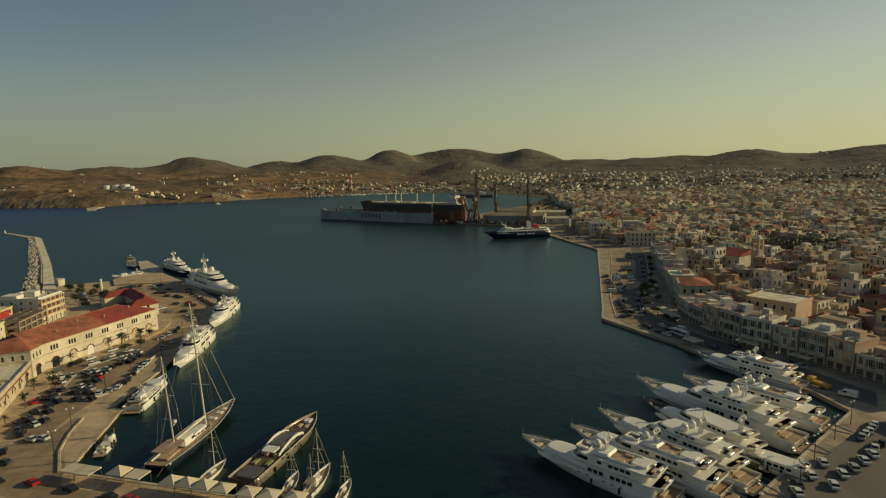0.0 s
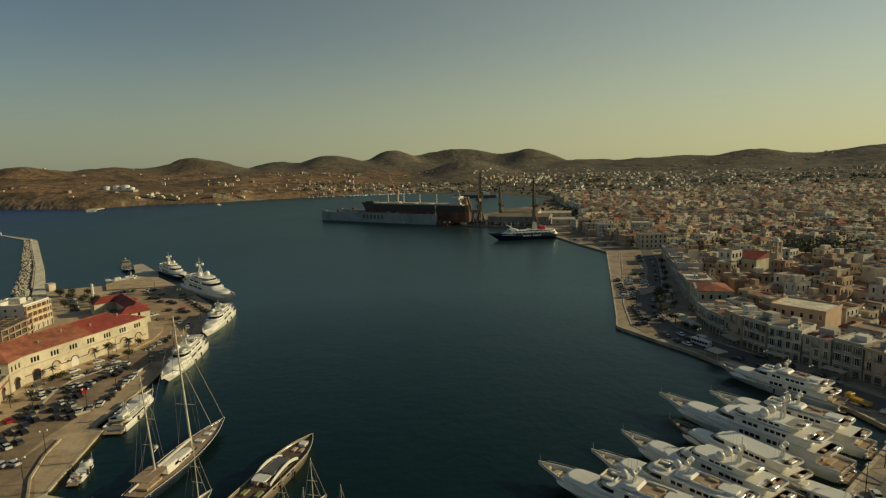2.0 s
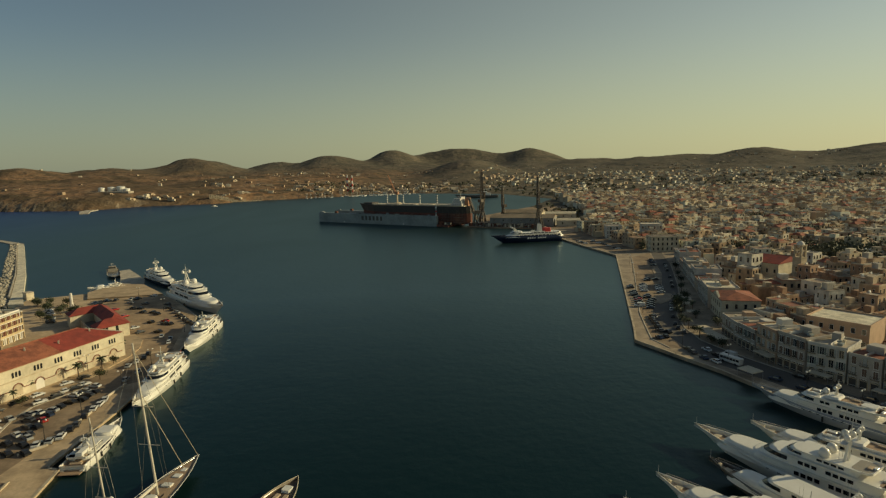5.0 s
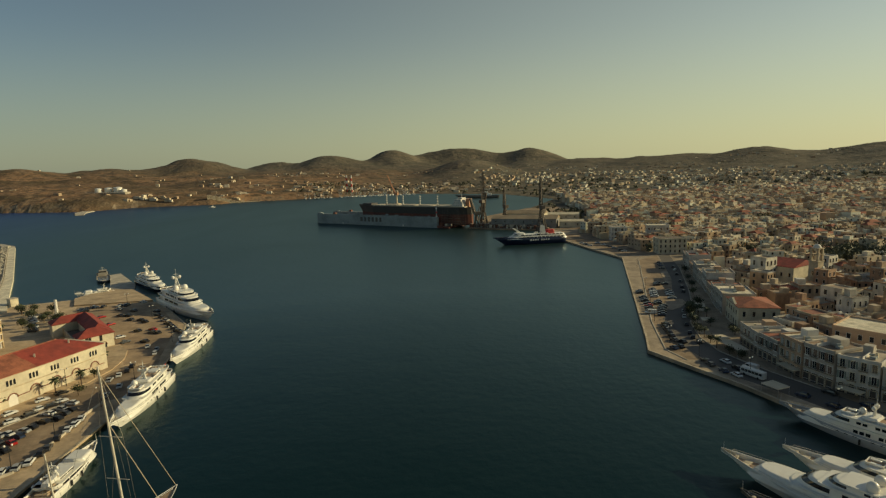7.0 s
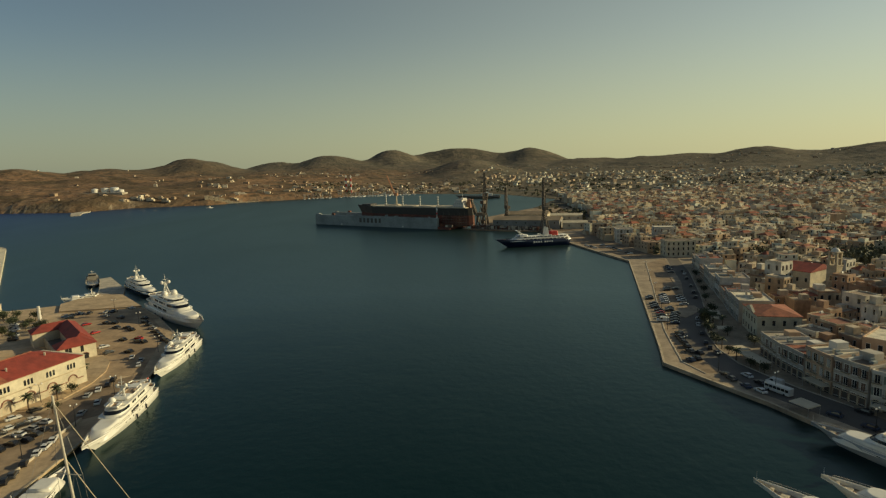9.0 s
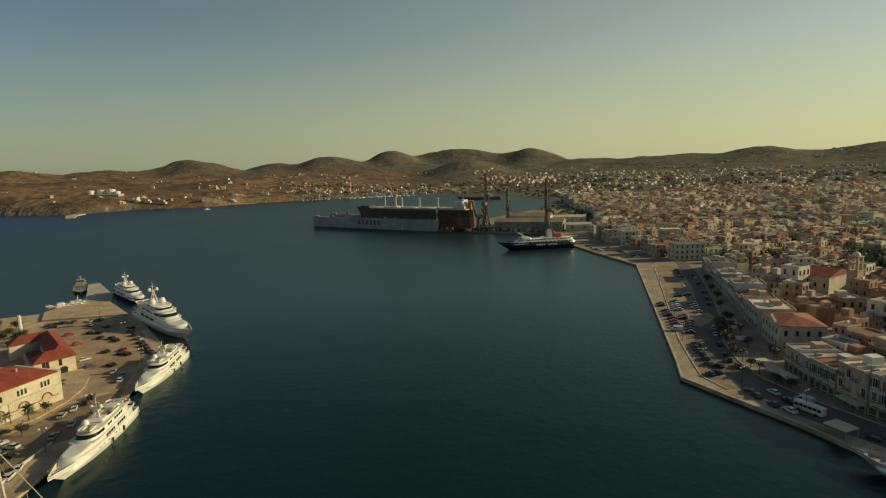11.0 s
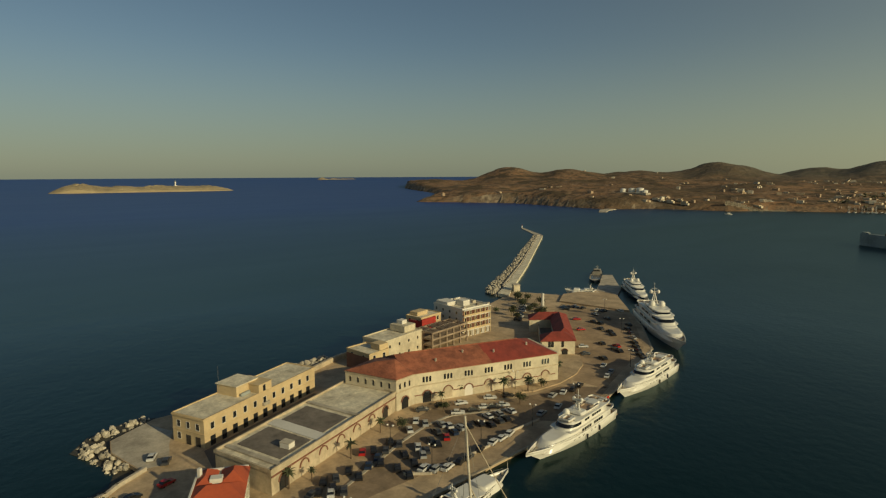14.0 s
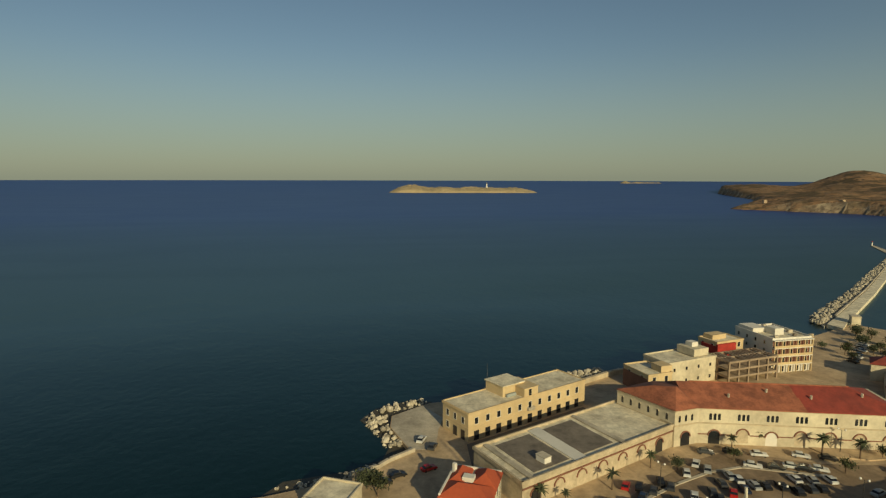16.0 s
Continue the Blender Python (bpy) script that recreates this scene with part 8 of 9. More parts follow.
FY = [-200, 92.4, 160, 171.4, 202.3, 222.7, 257.4, 271.7, 295.3, 323.1, 443.2, 468, 490, 540, 609.2, 657.4, 716.3, 823.9, 932.8, 1043.1, 1200, 2600]
FX = [185, 172.5, 152, 146.4, 130.1, 121.1, 117.3, 118.5, 125.8, 136.2, 163, 172, 140, 131, 120, 148, 158, 172, 182.2, 193.9, 220, 60]
trnd = random.Random(9)
PROTO = [house_proto(i) for i in range(14)]
used_proto = set()
named = [(195.5, 371.0, 17), (197.2, 348.5, 6), (131.5, 288.0, 15), (145.6, 234.9, 15), (170.5, 482.0, 14), (250, 406, 20), (273, 420, 15), (211, 443, 7), (154.5, 563, 13), (181, 540, 14), (189, 576, 11)]
cells = []
for iy in range(13, 103):
    for ix in range(9, 100):
        x, y = ix * 11.1 + trnd.uniform(-1.8, 1.8), iy * 11.1 + trnd.uniform(-1.8, 1.8)
        if x < np.interp(y, FY, FX) + 14 + (4 if 290 < y < 450 else 0) or x > 0.86 * y + 60 or y < 150:
            continue
        if any((x - a) ** 2 + (y - b) ** 2 < r * r for a, b, r in named):
            continue
        if (ix % 7 == 3 and trnd.random() < 0.7) or (iy % 8 == 5 and trnd.random() < 0.7) or trnd.random() < 0.05:
            continue
        cells.append((math.hypot(x, y - 40), x, y))
cells.sort()
TILTS = (12, -14, 20, 4)
far_cells = []
for i, (r, x, y) in enumerate(cells):
    deg = TILTS[int(noise.noise(Vector((x / 130, y / 130, 3))) * 4 + 8) % 4] + 8
    if i < 160:
        k = trnd.randrange(14)
        m = pose(x, y, max(QZ, ground(x, y)), 0, 0, deg + trnd.choice((0, 0, 180 if k % 2 else 0))) @ Matrix.Diagonal((trnd.uniform(0.7, 1.0), trnd.uniform(0.7, 1.0), trnd.uniform(0.85, 1.2), 1))
        if k in used_proto:
            copy_thing(PROTO[k], m)
        else:
            PROTO[k].matrix_basis = m
            used_proto.add(k)
    else:
        far_cells.append((x, y, deg))


class Boxes:
    """Collects many small boxes into one mesh."""

    def __init__(self):
        self.v, self.f, self.m = [], [], []

    def add(self, x, y, z, sx, sy, sz, deg, wall=0, top=1, windows=0, glass=2):
        c, s = math.cos(radians(deg)), math.sin(radians(deg))

        def P(a, b, h):
            return (x + a * c - b * s, y + a * s + b * c, z + h)
        n = len(self.v)
        self.v += [P(-sx / 2, -sy / 2, 0), P(sx / 2, -sy / 2, 0), P(sx / 2, sy / 2, 0), P(-sx / 2, sy / 2, 0), P(-sx / 2, -sy / 2, sz), P(sx / 2, -sy / 2, sz), P(sx / 2, sy / 2, sz), P(-sx / 2, sy / 2, sz)]
        self.f += [(n, n + 1, n + 5, n + 4), (n + 1, n + 2, n + 6, n + 5), (n + 2, n + 3, n + 7, n + 6), (n + 3, n, n + 4, n + 7), (n + 4, n + 5, n + 6, n + 7)]
        self.m += [wall] * 4 + [top]
        for i in range(windows):
            for side in (0, 1):
                for fl in range(max(1, int(sz / 3.4))):
                    u = ((i + 0.5) / windows - 0.5)
                    h0 = sz - (fl + 1) * 3.1 + 0.9
                    if h0 < 0.5:
                        continue
                    n = len(self.v)
                    if side == 0:
                        q = [(u * sx - 0.55, -sy / 2 - 0.06), (u * sx + 0.55, -sy / 2 - 0.06)]
                    else:
                        q = [(-sx / 2 - 0.06, u * sy + 0.55), (-sx / 2 - 0.06, u * sy - 0.55)]
                    self.v += [P(*q[0], h0), P(*q[1], h0), P(*q[1], h0 + 1.5), P(*q[0], h0 + 1.5)]
                    self.f.append((n, n + 1, n + 2, n + 3))
                    self.m.append(glass)

    def gable(self, x, y, z, sx, sy, rise, deg, mi):
        c, s = math.cos(radians(deg)), math.sin(radians(deg))

        def P(a, b, h):
            return (x + a * c - b * s, y + a * s + b * c, z + h)
        n = len(self.v)
        self.v += [P(-sx / 2, -sy / 2, 0), P(sx / 2, -sy / 2, 0), P(sx / 2, sy / 2, 0), P(-sx / 2, sy / 2, 0), P(-sx / 4, 0, rise), P(sx / 4, 0, rise)]
        self.f += [(n, n + 1, n + 5, n + 4), (n + 2, n + 3, n + 4, n + 5), (n + 1, n + 2, n + 5), (n + 3, n, n + 4)]
        self.m += [mi] * 4

    def make(self, name, mats, label, category):
        me = bpy.data.meshes.new(name)
        me.from_pydata(self.v, [], self.f)
        for m in mats:
            me.materials.append(m)
        me.polygons.foreach_set("material_index", self.m)
        me.update()
        return tagged(new(name, me), label, category, kind="stuff")


# far roof colours carry the same lift for haze
ROOF_FAR = ramped("far_flat_roof", [(0.491, 0.401, 0.267), (0.638, 0.542, 0.39), (0.382, 0.295, 0.194), (0.54, 0.424, 0.278), (0.442, 0.283, 0.175), (0.589, 0.518, 0.39)], source="island", scale=0.05)
frnd = random.Random(21)
bx = Boxes()
for x, y, deg in far_cells:
    z = max(QZ, ground(x, y)) - 1.5
    sx, sy = frnd.uniform(6.5, 12), frnd.uniform(6.5, 11.5)
    H = frnd.choice((6.5, 7.2, 7.5, 10, 10.5)) + frnd.uniform(0, 1.2) + 1.5
    deg += frnd.uniform(-5, 5)
    bx.add(x, y, z, sx, sy, H, deg, windows=2 if math.hypot(x, y) < 700 else 0)
    if frnd.random() < 0.6:
        # lower wing or yard walls beside the house
        a = radians(deg + 90 * frnd.randrange(4))
        bx.add(x + math.cos(a) * 5.5, y + math.sin(a) * 5.5, z, frnd.uniform(5, 8), frnd.uniform(5, 9), H * frnd.uniform(0.4, 0.8), deg)
    if frnd.random() < 0.55:
        # parapets round the terrace
        c, s_ = math.cos(radians(deg)), math.sin(radians(deg))
        for u, v, w, d in ((0, -sy / 2 + 0.15, sx, 0.3), (-sx / 2 + 0.15, 0, 0.3, sy), (0, sy / 2 - 0.15, sx, 0.3)):
            bx.add(x + u * c - v * s_, y + u * s_ + v * c, z + H, w, d, frnd.uniform(0.5, 1.1), deg, 0, 0)
    for k in range(2):
        bx.add(x + frnd.uniform(-3.5, 3.5), y + frnd.uniform(-3.5, 3.5), z + H, frnd.uniform(0.8, 2.2), frnd.uniform(0.8, 2), frnd.uniform(0.6, 1.8), deg, 0, frnd.randrange(2))
    q = frnd.random()
    if q < 0.15:
        bx.gable(x, y, z + H, sx + 0.6, sy + 0.6, 1.9, deg, 3)
    elif q < 0.6:
        bx.add(x + frnd.uniform(-2, 2), y + frnd.uniform(-2, 2), z + H, sx * 0.4, sy * 0.4, 2.4, deg)
        bx.add(x + frnd.uniform(-3, 3), y + frnd.uniform(-3, 3), z + H, 1.5, 1.2, 1.2, deg, 0, 0)
# unseen blocks added south of the harbour, to shade the yacht quay
for iy in range(3, 13):
    for ix in range(0, 7):
        x, y = 150 + ix * 14 + (13 - iy) * 2.0 + frnd.uniform(-1, 1), iy * 13 + frnd.uniform(-1, 1)
        if y > 148 or x < 0.86 * y + 28:
            continue
        bx.add(x, y, QZ - 1, frnd.uniform(11, 13), frnd.uniform(11, 12.5), frnd.uniform(12, 16), 12, windows=3)
# the town thins out up the slopes
n = 0
while n < 1750:
    az = frnd.uniform(-42, 3)
    r = 640 + 1700 * frnd.random() ** 1.9
    x, y = -math.sin(radians(az)) * r, 60 + math.cos(radians(az)) * r
    sd = inland(x, y)
    if sd < 25 or x < np.interp(y, FY, FX) + 12 or (math.hypot(x, y) < 1000 and x < 0.86 * y + 60 and y < 1130 and x > 110):
        continue
    if noise.noise(Vector((x / 170, y / 170, 7))) < frnd.uniform(-0.35, 0.25) and r > 1100:
        continue
    n += 1
    k = 0.9 if r < 900 else 0.8
    sx, sy = frnd.uniform(8, 15) * k, frnd.uniform(8, 13) * k
    H = frnd.choice((4.5, 5.5, 6.5, 7.5)) * k
    bx.add(x, y, ground(x, y) - 2.0, sx, sy, H + 2, frnd.uniform(0, 90))
bx.make("town_houses_far", [HOUSE_FAR, ROOF_FAR, DARK, TILE], "many small pale houses spread up the far slopes", "houses")
# white villages and coast houses across the bay
wx = Boxes()
clusters = [(-678.5, 1242.1, 50, 8), (-595.4, 1283.8, 40, 14), (-469.9, 1371.8, 40, 10), (-1150, 1180, 60, 4), (-1050, 1300, 80, 5), (-321.5, 1500.5, 80, 50), (-169.9, 1557.8, 80, 50), (-28.8, 1595.4, 100, 60), (102.0, 1592.5, 110, 50), (-420, 1750, 120, 16), (-150, 1800, 180, 60),
            (-700, 2000, 120, 8), (-950, 1900, 80, 4), (-620, 2700, 130, 20), (-300, 2500, 160, 24), (-1500, 2600, 160, 6), (-1200, 2300, 120, 4), (250, 2900, 120, 22), (600, 2700, 160, 28), (-1900, 3000, 120, 6), (-595.5, 1615.9, 90, 12), (1000, 2500, 160, 30), (1500, 2700, 200, 30)]
for cx, cy, sp, k in clusters:
    for i in range(k):
        x, y = frnd.gauss(cx, sp), frnd.gauss(cy, sp * 0.7)
        if inland(x, y) < 12:
            continue
        deg, w = frnd.uniform(-25, 25), frnd.uniform(7, 15)
        wx.add(x, y, ground(x, y) - 2.5, w, frnd.uniform(6, 9), frnd.choice((2.8, 3.2, 4.0, 5.6)) + 2.5, deg, 0, 0)
        if frnd.random() < 0.5:
            wx.add(x + w * 0.6, y + frnd.uniform(-3, 3), ground(x, y) - 2.5, w * 0.5, 6, 4.2, deg, 0, 0)
wx.make("far_villages", [WHITE_FAR], "scattered white and cream houses on the far shore", "houses")
# far trees and scrub
tv, tf = [], []
n = 0
while n < 1250:
    az = frnd.uniform(-44, 14)
    r = 300 + 1500 * frnd.random() ** 1.3
    x, y = -math.sin(radians(az)) * r, 60 + math.cos(radians(az)) * r
    if inland(x, y) < 15 or x < np.interp(y, FY, FX) + 14 and y < 700:
        continue
    cl = noise.noise(Vector((x / 140, y / 140, 1)))
    if cl < frnd.uniform(-0.1, 0.5) - (0.25 if r > 1000 else 0):
        continue
    n += 1
    z = max(QZ, ground(x, y))
    S = frnd.uniform(1.8, 3.6) * (1.1 if r > 1200 else 1)
    for k in range(16):
        c = Vector((x + frnd.gauss(0, S * 0.5), y + frnd.gauss(0, S * 0.5), z + S * 0.9 + frnd.gauss(0, S * 0.4)))
        a = Vector((frnd.gauss(0, 1), frnd.gauss(0, 1), frnd.gauss(0, 1))).normalized() * S * 0.45
        b = a.cross(Vector((frnd.gauss(0, 1), frnd.gauss(0, 1), frnd.gauss(0, 1)))).normalized() * S * 0.35
        i0 = len(tv)
        tv += [tuple(c - a - b), tuple(c + a - b), tuple(c + a * 0.7 + b), tuple(c - a * 0.7 + b)]
        tf.append((i0, i0 + 1, i0 + 2, i0 + 3))
for gx, gy, gr, k in ((250, 406, 26, 70), (273, 420, 22, 50), (211, 443, 8, 16), (315, 626, 18, 30), (312.2, 525.6, 25, 30), (350.5, 631.7, 25, 30)):
    for j in range(k):
        x, y = frnd.gauss(gx, gr * 0.5), frnd.gauss(gy, gr * 0.5)
        for q in range(40):
            c = Vector((x + frnd.gauss(0, 1.6), y + frnd.gauss(0, 1.6), max(QZ, ground(x, y)) + 6 + frnd.gauss(0, 2.4)))
            a = Vector((frnd.gauss(0, 1), frnd.gauss(0, 1), frnd.gauss(0, 1))).normalized() * 0.7
            b = a.cross(Vector((frnd.gauss(0, 1), frnd.gauss(0, 1), frnd.gauss(0, 1)))).normalized() * 0.5
            i0 = len(tv)
            tv += [tuple(c - a - b), tuple(c + a - b), tuple(c + a * 0.7 + b), tuple(c - a * 0.7 + b)]
            tf.append((i0, i0 + 1, i0 + 2, i0 + 3))
me = bpy.data.meshes.new("far_trees")
me.from_pydata(tv, [], tf)
me.materials.append(FAR_LEAF)
tagged(new("far_trees", me), "dark green trees and scrub between the houses", "trees", kind="stuff")


# ---- shipyard ----
def along(a, b):
    """Frame with +y from a to b, at the middle."""
    return between(b, a)


dm, DL = along((-8.0, 708.5), (-166.0, 811.0))
fd = thing("floating_dock", "long grey steel floating dock with rust-streaked walls", "floating dock", dm)
bm = new_bm()
box(bm, 19.6, -8, -2, 40, DL + 16, 4.6, 0, 0.2)
part("pontoon", bm, BOTTOM_RED, fd, "red-brown primed pontoon deck")
for sx, h, shift in ((1, 12.4, 0), (38.0, 12.4, 6)):
    bm = new_bm()
    box(bm, sx, shift, -2.2, 4.2, DL, h + 2.2, 0, 0.15)
    part("side_wall", bm, GREYSTEEL, fd)
    bm = new_bm()
    for j in range(30):
        box(bm, sx - 2.15, shift - DL / 2 + 4 + j * 6.2, 0.3, 0.16, 0.3, h - 0.5)
    part("stiffener", bm, GREYSTEEL, fd)
    bm = new_bm()
    for j in range(38):
        tube(bm, (sx - 1.9, shift - DL / 2 + 2 + j * 4.9, h), (sx - 1.9, shift - DL / 2 + 2 + j * 4.9, h + 1.1), 0.06, None, 4)
    tube(bm, (sx - 1.9, shift - DL / 2 + 2, h + 1.1), (sx - 1.9, shift + DL / 2 - 2, h + 1.1), 0.06, None, 4)
    part("railing", bm, RIG, fd)
    for j in range(9):
        bm = new_bm()
        box(bm, sx, shift - DL / 2 + 12 + j * 20.5 + (j % 3) * 3, h, 2.0 + (j % 2), 2.4 + (j % 3) * 1.4, 1.2 + (j % 2) * 0.9, 0, 0.08)
        part("deck_locker", bm, (GREYSTEEL, RUST, GREYSTEEL)[j % 3], fd)
bm = new_bm()
box(bm, 1, DL / 2 - 4, 12.4, 4.0, 5, 1.6, 0, 0.15)
part("deck_house", bm, GREYSTEEL, fd)
for sx in (1, 38):
    bm = new_bm()
    tube(bm, (sx, -DL / 2 + 1.5, 0), (sx, -DL / 2 + 1.5, 26), 0.8, 0.6, 8)
    col = part("light_column", bm, GREYSTEEL, fd)
    for k in range(5):
        bm = new_bm()
        tube(bm, (sx, -DL / 2 + 1.5, 3 + k * 4.6), (sx, -DL / 2 + 1.5, 5 + k * 4.6), 0.95, 0.9, 8)
        part("painted_band", bm, SIGNRED if k % 2 else GEL, col)
for j, w in enumerate((3.6, 3.0, 3.6, 3.2, 3.4, 3.0)):
    bm = new_bm()
    box(bm, -1.2, DL / 2 - 76 - j * 6, 4.6, 0.06, w, 5.4)
    part("lettering_bar", bm, GREYHULL, fd, "faded dark bar of wall lettering")
for yy in (DL / 2 - 45, -DL / 2 + 48):
    bm = new_bm()
    tube(bm, (-1.2, yy, 1.6), (-1.5, yy, 1.6), 1.0, 0.9, 12)
    part("fender", bm, GEL, fd, "round pale fender")


for bay in range(2):
    y_bay = -DL / 2 - 3 - bay * 17
    for k in range(8):
        bm = new_bm()
        tube(bm, (4.5, y_bay - k * 2.1, 2.4), (4.5, y_bay - k * 2.1, 15 + (k * 5 + bay * 3) % 7), 0.16, None, 4)
        part("scaffold_pole", bm, CRANE, fd)
    for zz in (5, 8, 11, 14):
        bm = new_bm()
        box(bm, 5.1, y_bay - 7.3, zz - 0.1, 1.2, 14.7, 0.16)
        part("scaffold_deck", bm, CRANE, fd)
for k, (xx, yy, w, d, h) in enumerate(((1.5, -DL / 2 - 5, 3, 4, 3.4), (2.2, -DL / 2 - 11, 2.4, 3, 2.2), (1.4, -DL / 2 - 16, 2.6, 5, 2.8), (14, DL / 2 - 12, 5, 4, 3), (24, DL / 2 - 20, 4, 6, 2.4))):
    bm = new_bm()
    box(bm, xx, yy, 2.6, w, d, h, 0, 0.1)
    part("deck_gear", bm, (RUST, CANVAS, CRANE, GREYSTEEL, RUST)[k], fd)


def ship_hull(parent, L, B, levels, material, name, top=None, label=""):
    """A cargo ship's shell between heights: full amidships, raked bow at +y, rounded stern."""
    bm = new_bm()
    ys = [-1.0, -0.96, -0.86, -0.6, 0.0, 0.5, 0.72, 0.86, 0.94, 1.0]
    wide = [0.30, 0.62, 0.92, 1.0, 1.0, 1.0, 0.86, 0.55, 0.25, 0.02]
    rows = []
    for z, k in levels:
        fine = [max(0.02, w ** (1 + 0.7 * (1 - k))) * (0.75 + 0.25 * k) for w in wide]
        right = [(f * B / 2, y * L / 2 + (9.0 * k ** 2 * max(0, y) ** 5), z + 2.2 * max(0, y - 0.55) * k ** 3) for y, f in zip(ys, fine)]
        rows.append([bm.verts.new(p) for p in right] + [bm.verts.new((-p[0], p[1], p[2])) for p in right[::-1]])
    n = len(rows[0])
    for a, b in zip(rows, rows[1:]):
        for i in range(n):
            bm.faces.new((a[i], a[(i + 1) % n], b[(i + 1) % n], b[i]))
    if top:
        bm.faces.new(rows[-1])
    else:
        bm.faces.new(rows[0][::-1])
    bmesh.ops.recalc_face_normals(bm, faces=bm.faces[:])
    return part(name, bm, material, parent, label)


shp = thing("docked_ship", "black and red cargo ship standing in the floating dock", "ship", dm @ Matrix.Translation((20, -49.5, 2.7)))
SHIP = 160
ship_hull(shp, SHIP, 24, ((0, 0.0), (1.2, 0.35), (6, 0.5), (12.2, 0.6)), BOTTOM_RED, "bottom_plating", label="red-brown antifouled bottom plates")
ship_hull(shp, SHIP, 24, ((12.2, 0.605), (16, 0.8), (20.6, 1.0)), BLACKHULL, "hull", True)
bm = new_bm()
for s in (-1, 1):
    box(bm, s * 11.9, -6, 20.5, 0.35, 124, 1.3, 0, 0.04)
part("bulwark", bm, CANVAS, shp, "pale rail along the deck edge")
bm = new_bm()
prism(bm, [(-11, -76), (11, -76), (11.2, 45), (8.5, 60), (-8.5, 60), (-11.2, 45)], 20.5, 21.4)
part("deck", bm, CANVAS, shp, "pale cream deck")
bm = new_bm()
box(bm, 0, 70, 21.0, 13, 14, 2.2, 0, 0.2)
part("forecastle", bm, BLACKHULL, shp)
for k, (w, d, z, h) in enumerate(((20, 14, 20.6, 3.2), (18, 12, 23.8, 3.0), (19, 9, 26.8, 2.8), (9, 6, 29.6, 1.6))):
    bm = new_bm()
    box(bm, 0, -66, z, w, d, h, 0, 0.15)
    tier = part("accommodation", bm, WHITE_WALL, shp)
    for s in (-1, 1):
        for i in range(4):
            bm = new_bm()
            box(bm, s * (w / 2 + 0.02), -66 + (i - 1.5) * d / 4.6, z + h * 0.45, 0.06, 0.9, 0.8)
            part("window", bm, DARK, tier)
bm = new_bm()
box(bm, 0, -75.5, 20.6, 7, 4.5, 9.5, 0, 0.4)
part("funnel", bm, CRANE_RED, shp, "tan funnel")
bm = new_bm()
tube(bm, (0, -66, 31), (0, -66, 37), 0.3, 0.1, 6)
part("mast", bm, GEL, shp)
for j in range(4):
    bm = new_bm()
    yy = 43.5 - j * 25.3
    tube(bm, (0, yy, 20.6), (0, yy, 32.4), 0.9, 0.8, 8)
    post = part("deck_post", bm, GREYSTEEL, shp)
    for zz in (23.0, 26.0, 29.0, 31.6):
        bm = new_bm()
        tube(bm, (0, yy, zz), (0, yy, zz + 1.2), 1.05, 1.05, 8)
        part("white_band", bm, GEL, post)
    bm = new_bm()
    box(bm, 0, yy - 12, 21.3, 13, 17, 0.7, 0, 0.1)
    part("hatch", bm, CONCRETE, shp)
bm = new_bm()
tube(bm, (4, 30.5, 20.6), (4, 30.5, 33.5), 1.1, 0.9, 8)
box(bm, 4, 30.5, 20.4, 6, 8, 2.4, 0, 0.2)
deck_crane = part("deck_crane", bm, CANVAS, shp, "cream pedestal crane on the deck")
bm = new_bm()
box(bm, 4, 30.5, 33.0, 3.2, 4.4, 3.4, 0, 0.2)
part("crane_cab", bm, CRANE_RED, deck_crane)
bm = new_bm()
for s in (-1, 1):
    tube(bm, (4 + s * 0.9, 32.5, 35), (4 + s * 0.4, 44, 57.5), 0.7, 0.5, 5)
for k in range(8):
    f = (k + 0.5) / 8
    tube(bm, (4 + 0.9 - 0.6 * f, 32.5 + 11.5 * f, 35 + 22.5 * f), (4 - 0.9 + 0.6 * f, 32.5 + 11.5 * f, 35 + 22.5 * f), 0.2, None, 4)
part("crane_jib", bm, CRANE_RED, deck_crane)


def lattice(bm, a, b, w, n, r):
    """A square lattice boom."""
    a, b = Vector(a), Vector(b)
    d = (b - a).normalized()
    s = d.orthogonal().normalized()
    t = d.cross(s)
    cs = [(s * i + t * j) * w / 2 for i, j in ((-1, -1), (1, -1), (1, 1), (-1, 1))]
    for c in cs:
        tube(bm, a + c, b + c * 0.5, r, None, 4)
    for k in range(n):
        p0, p1 = a.lerp(b, k / n), a.lerp(b, (k + 1) / n)
        f0, f1 = 1 - 0.5 * k / n, 1 - 0.5 * (k + 1) / n
        for i in range(4):
            tube(bm, p0 + cs[i] * f0, p1 + cs[(i + 1) % 4] * f1, r * 0.7, None, 4)


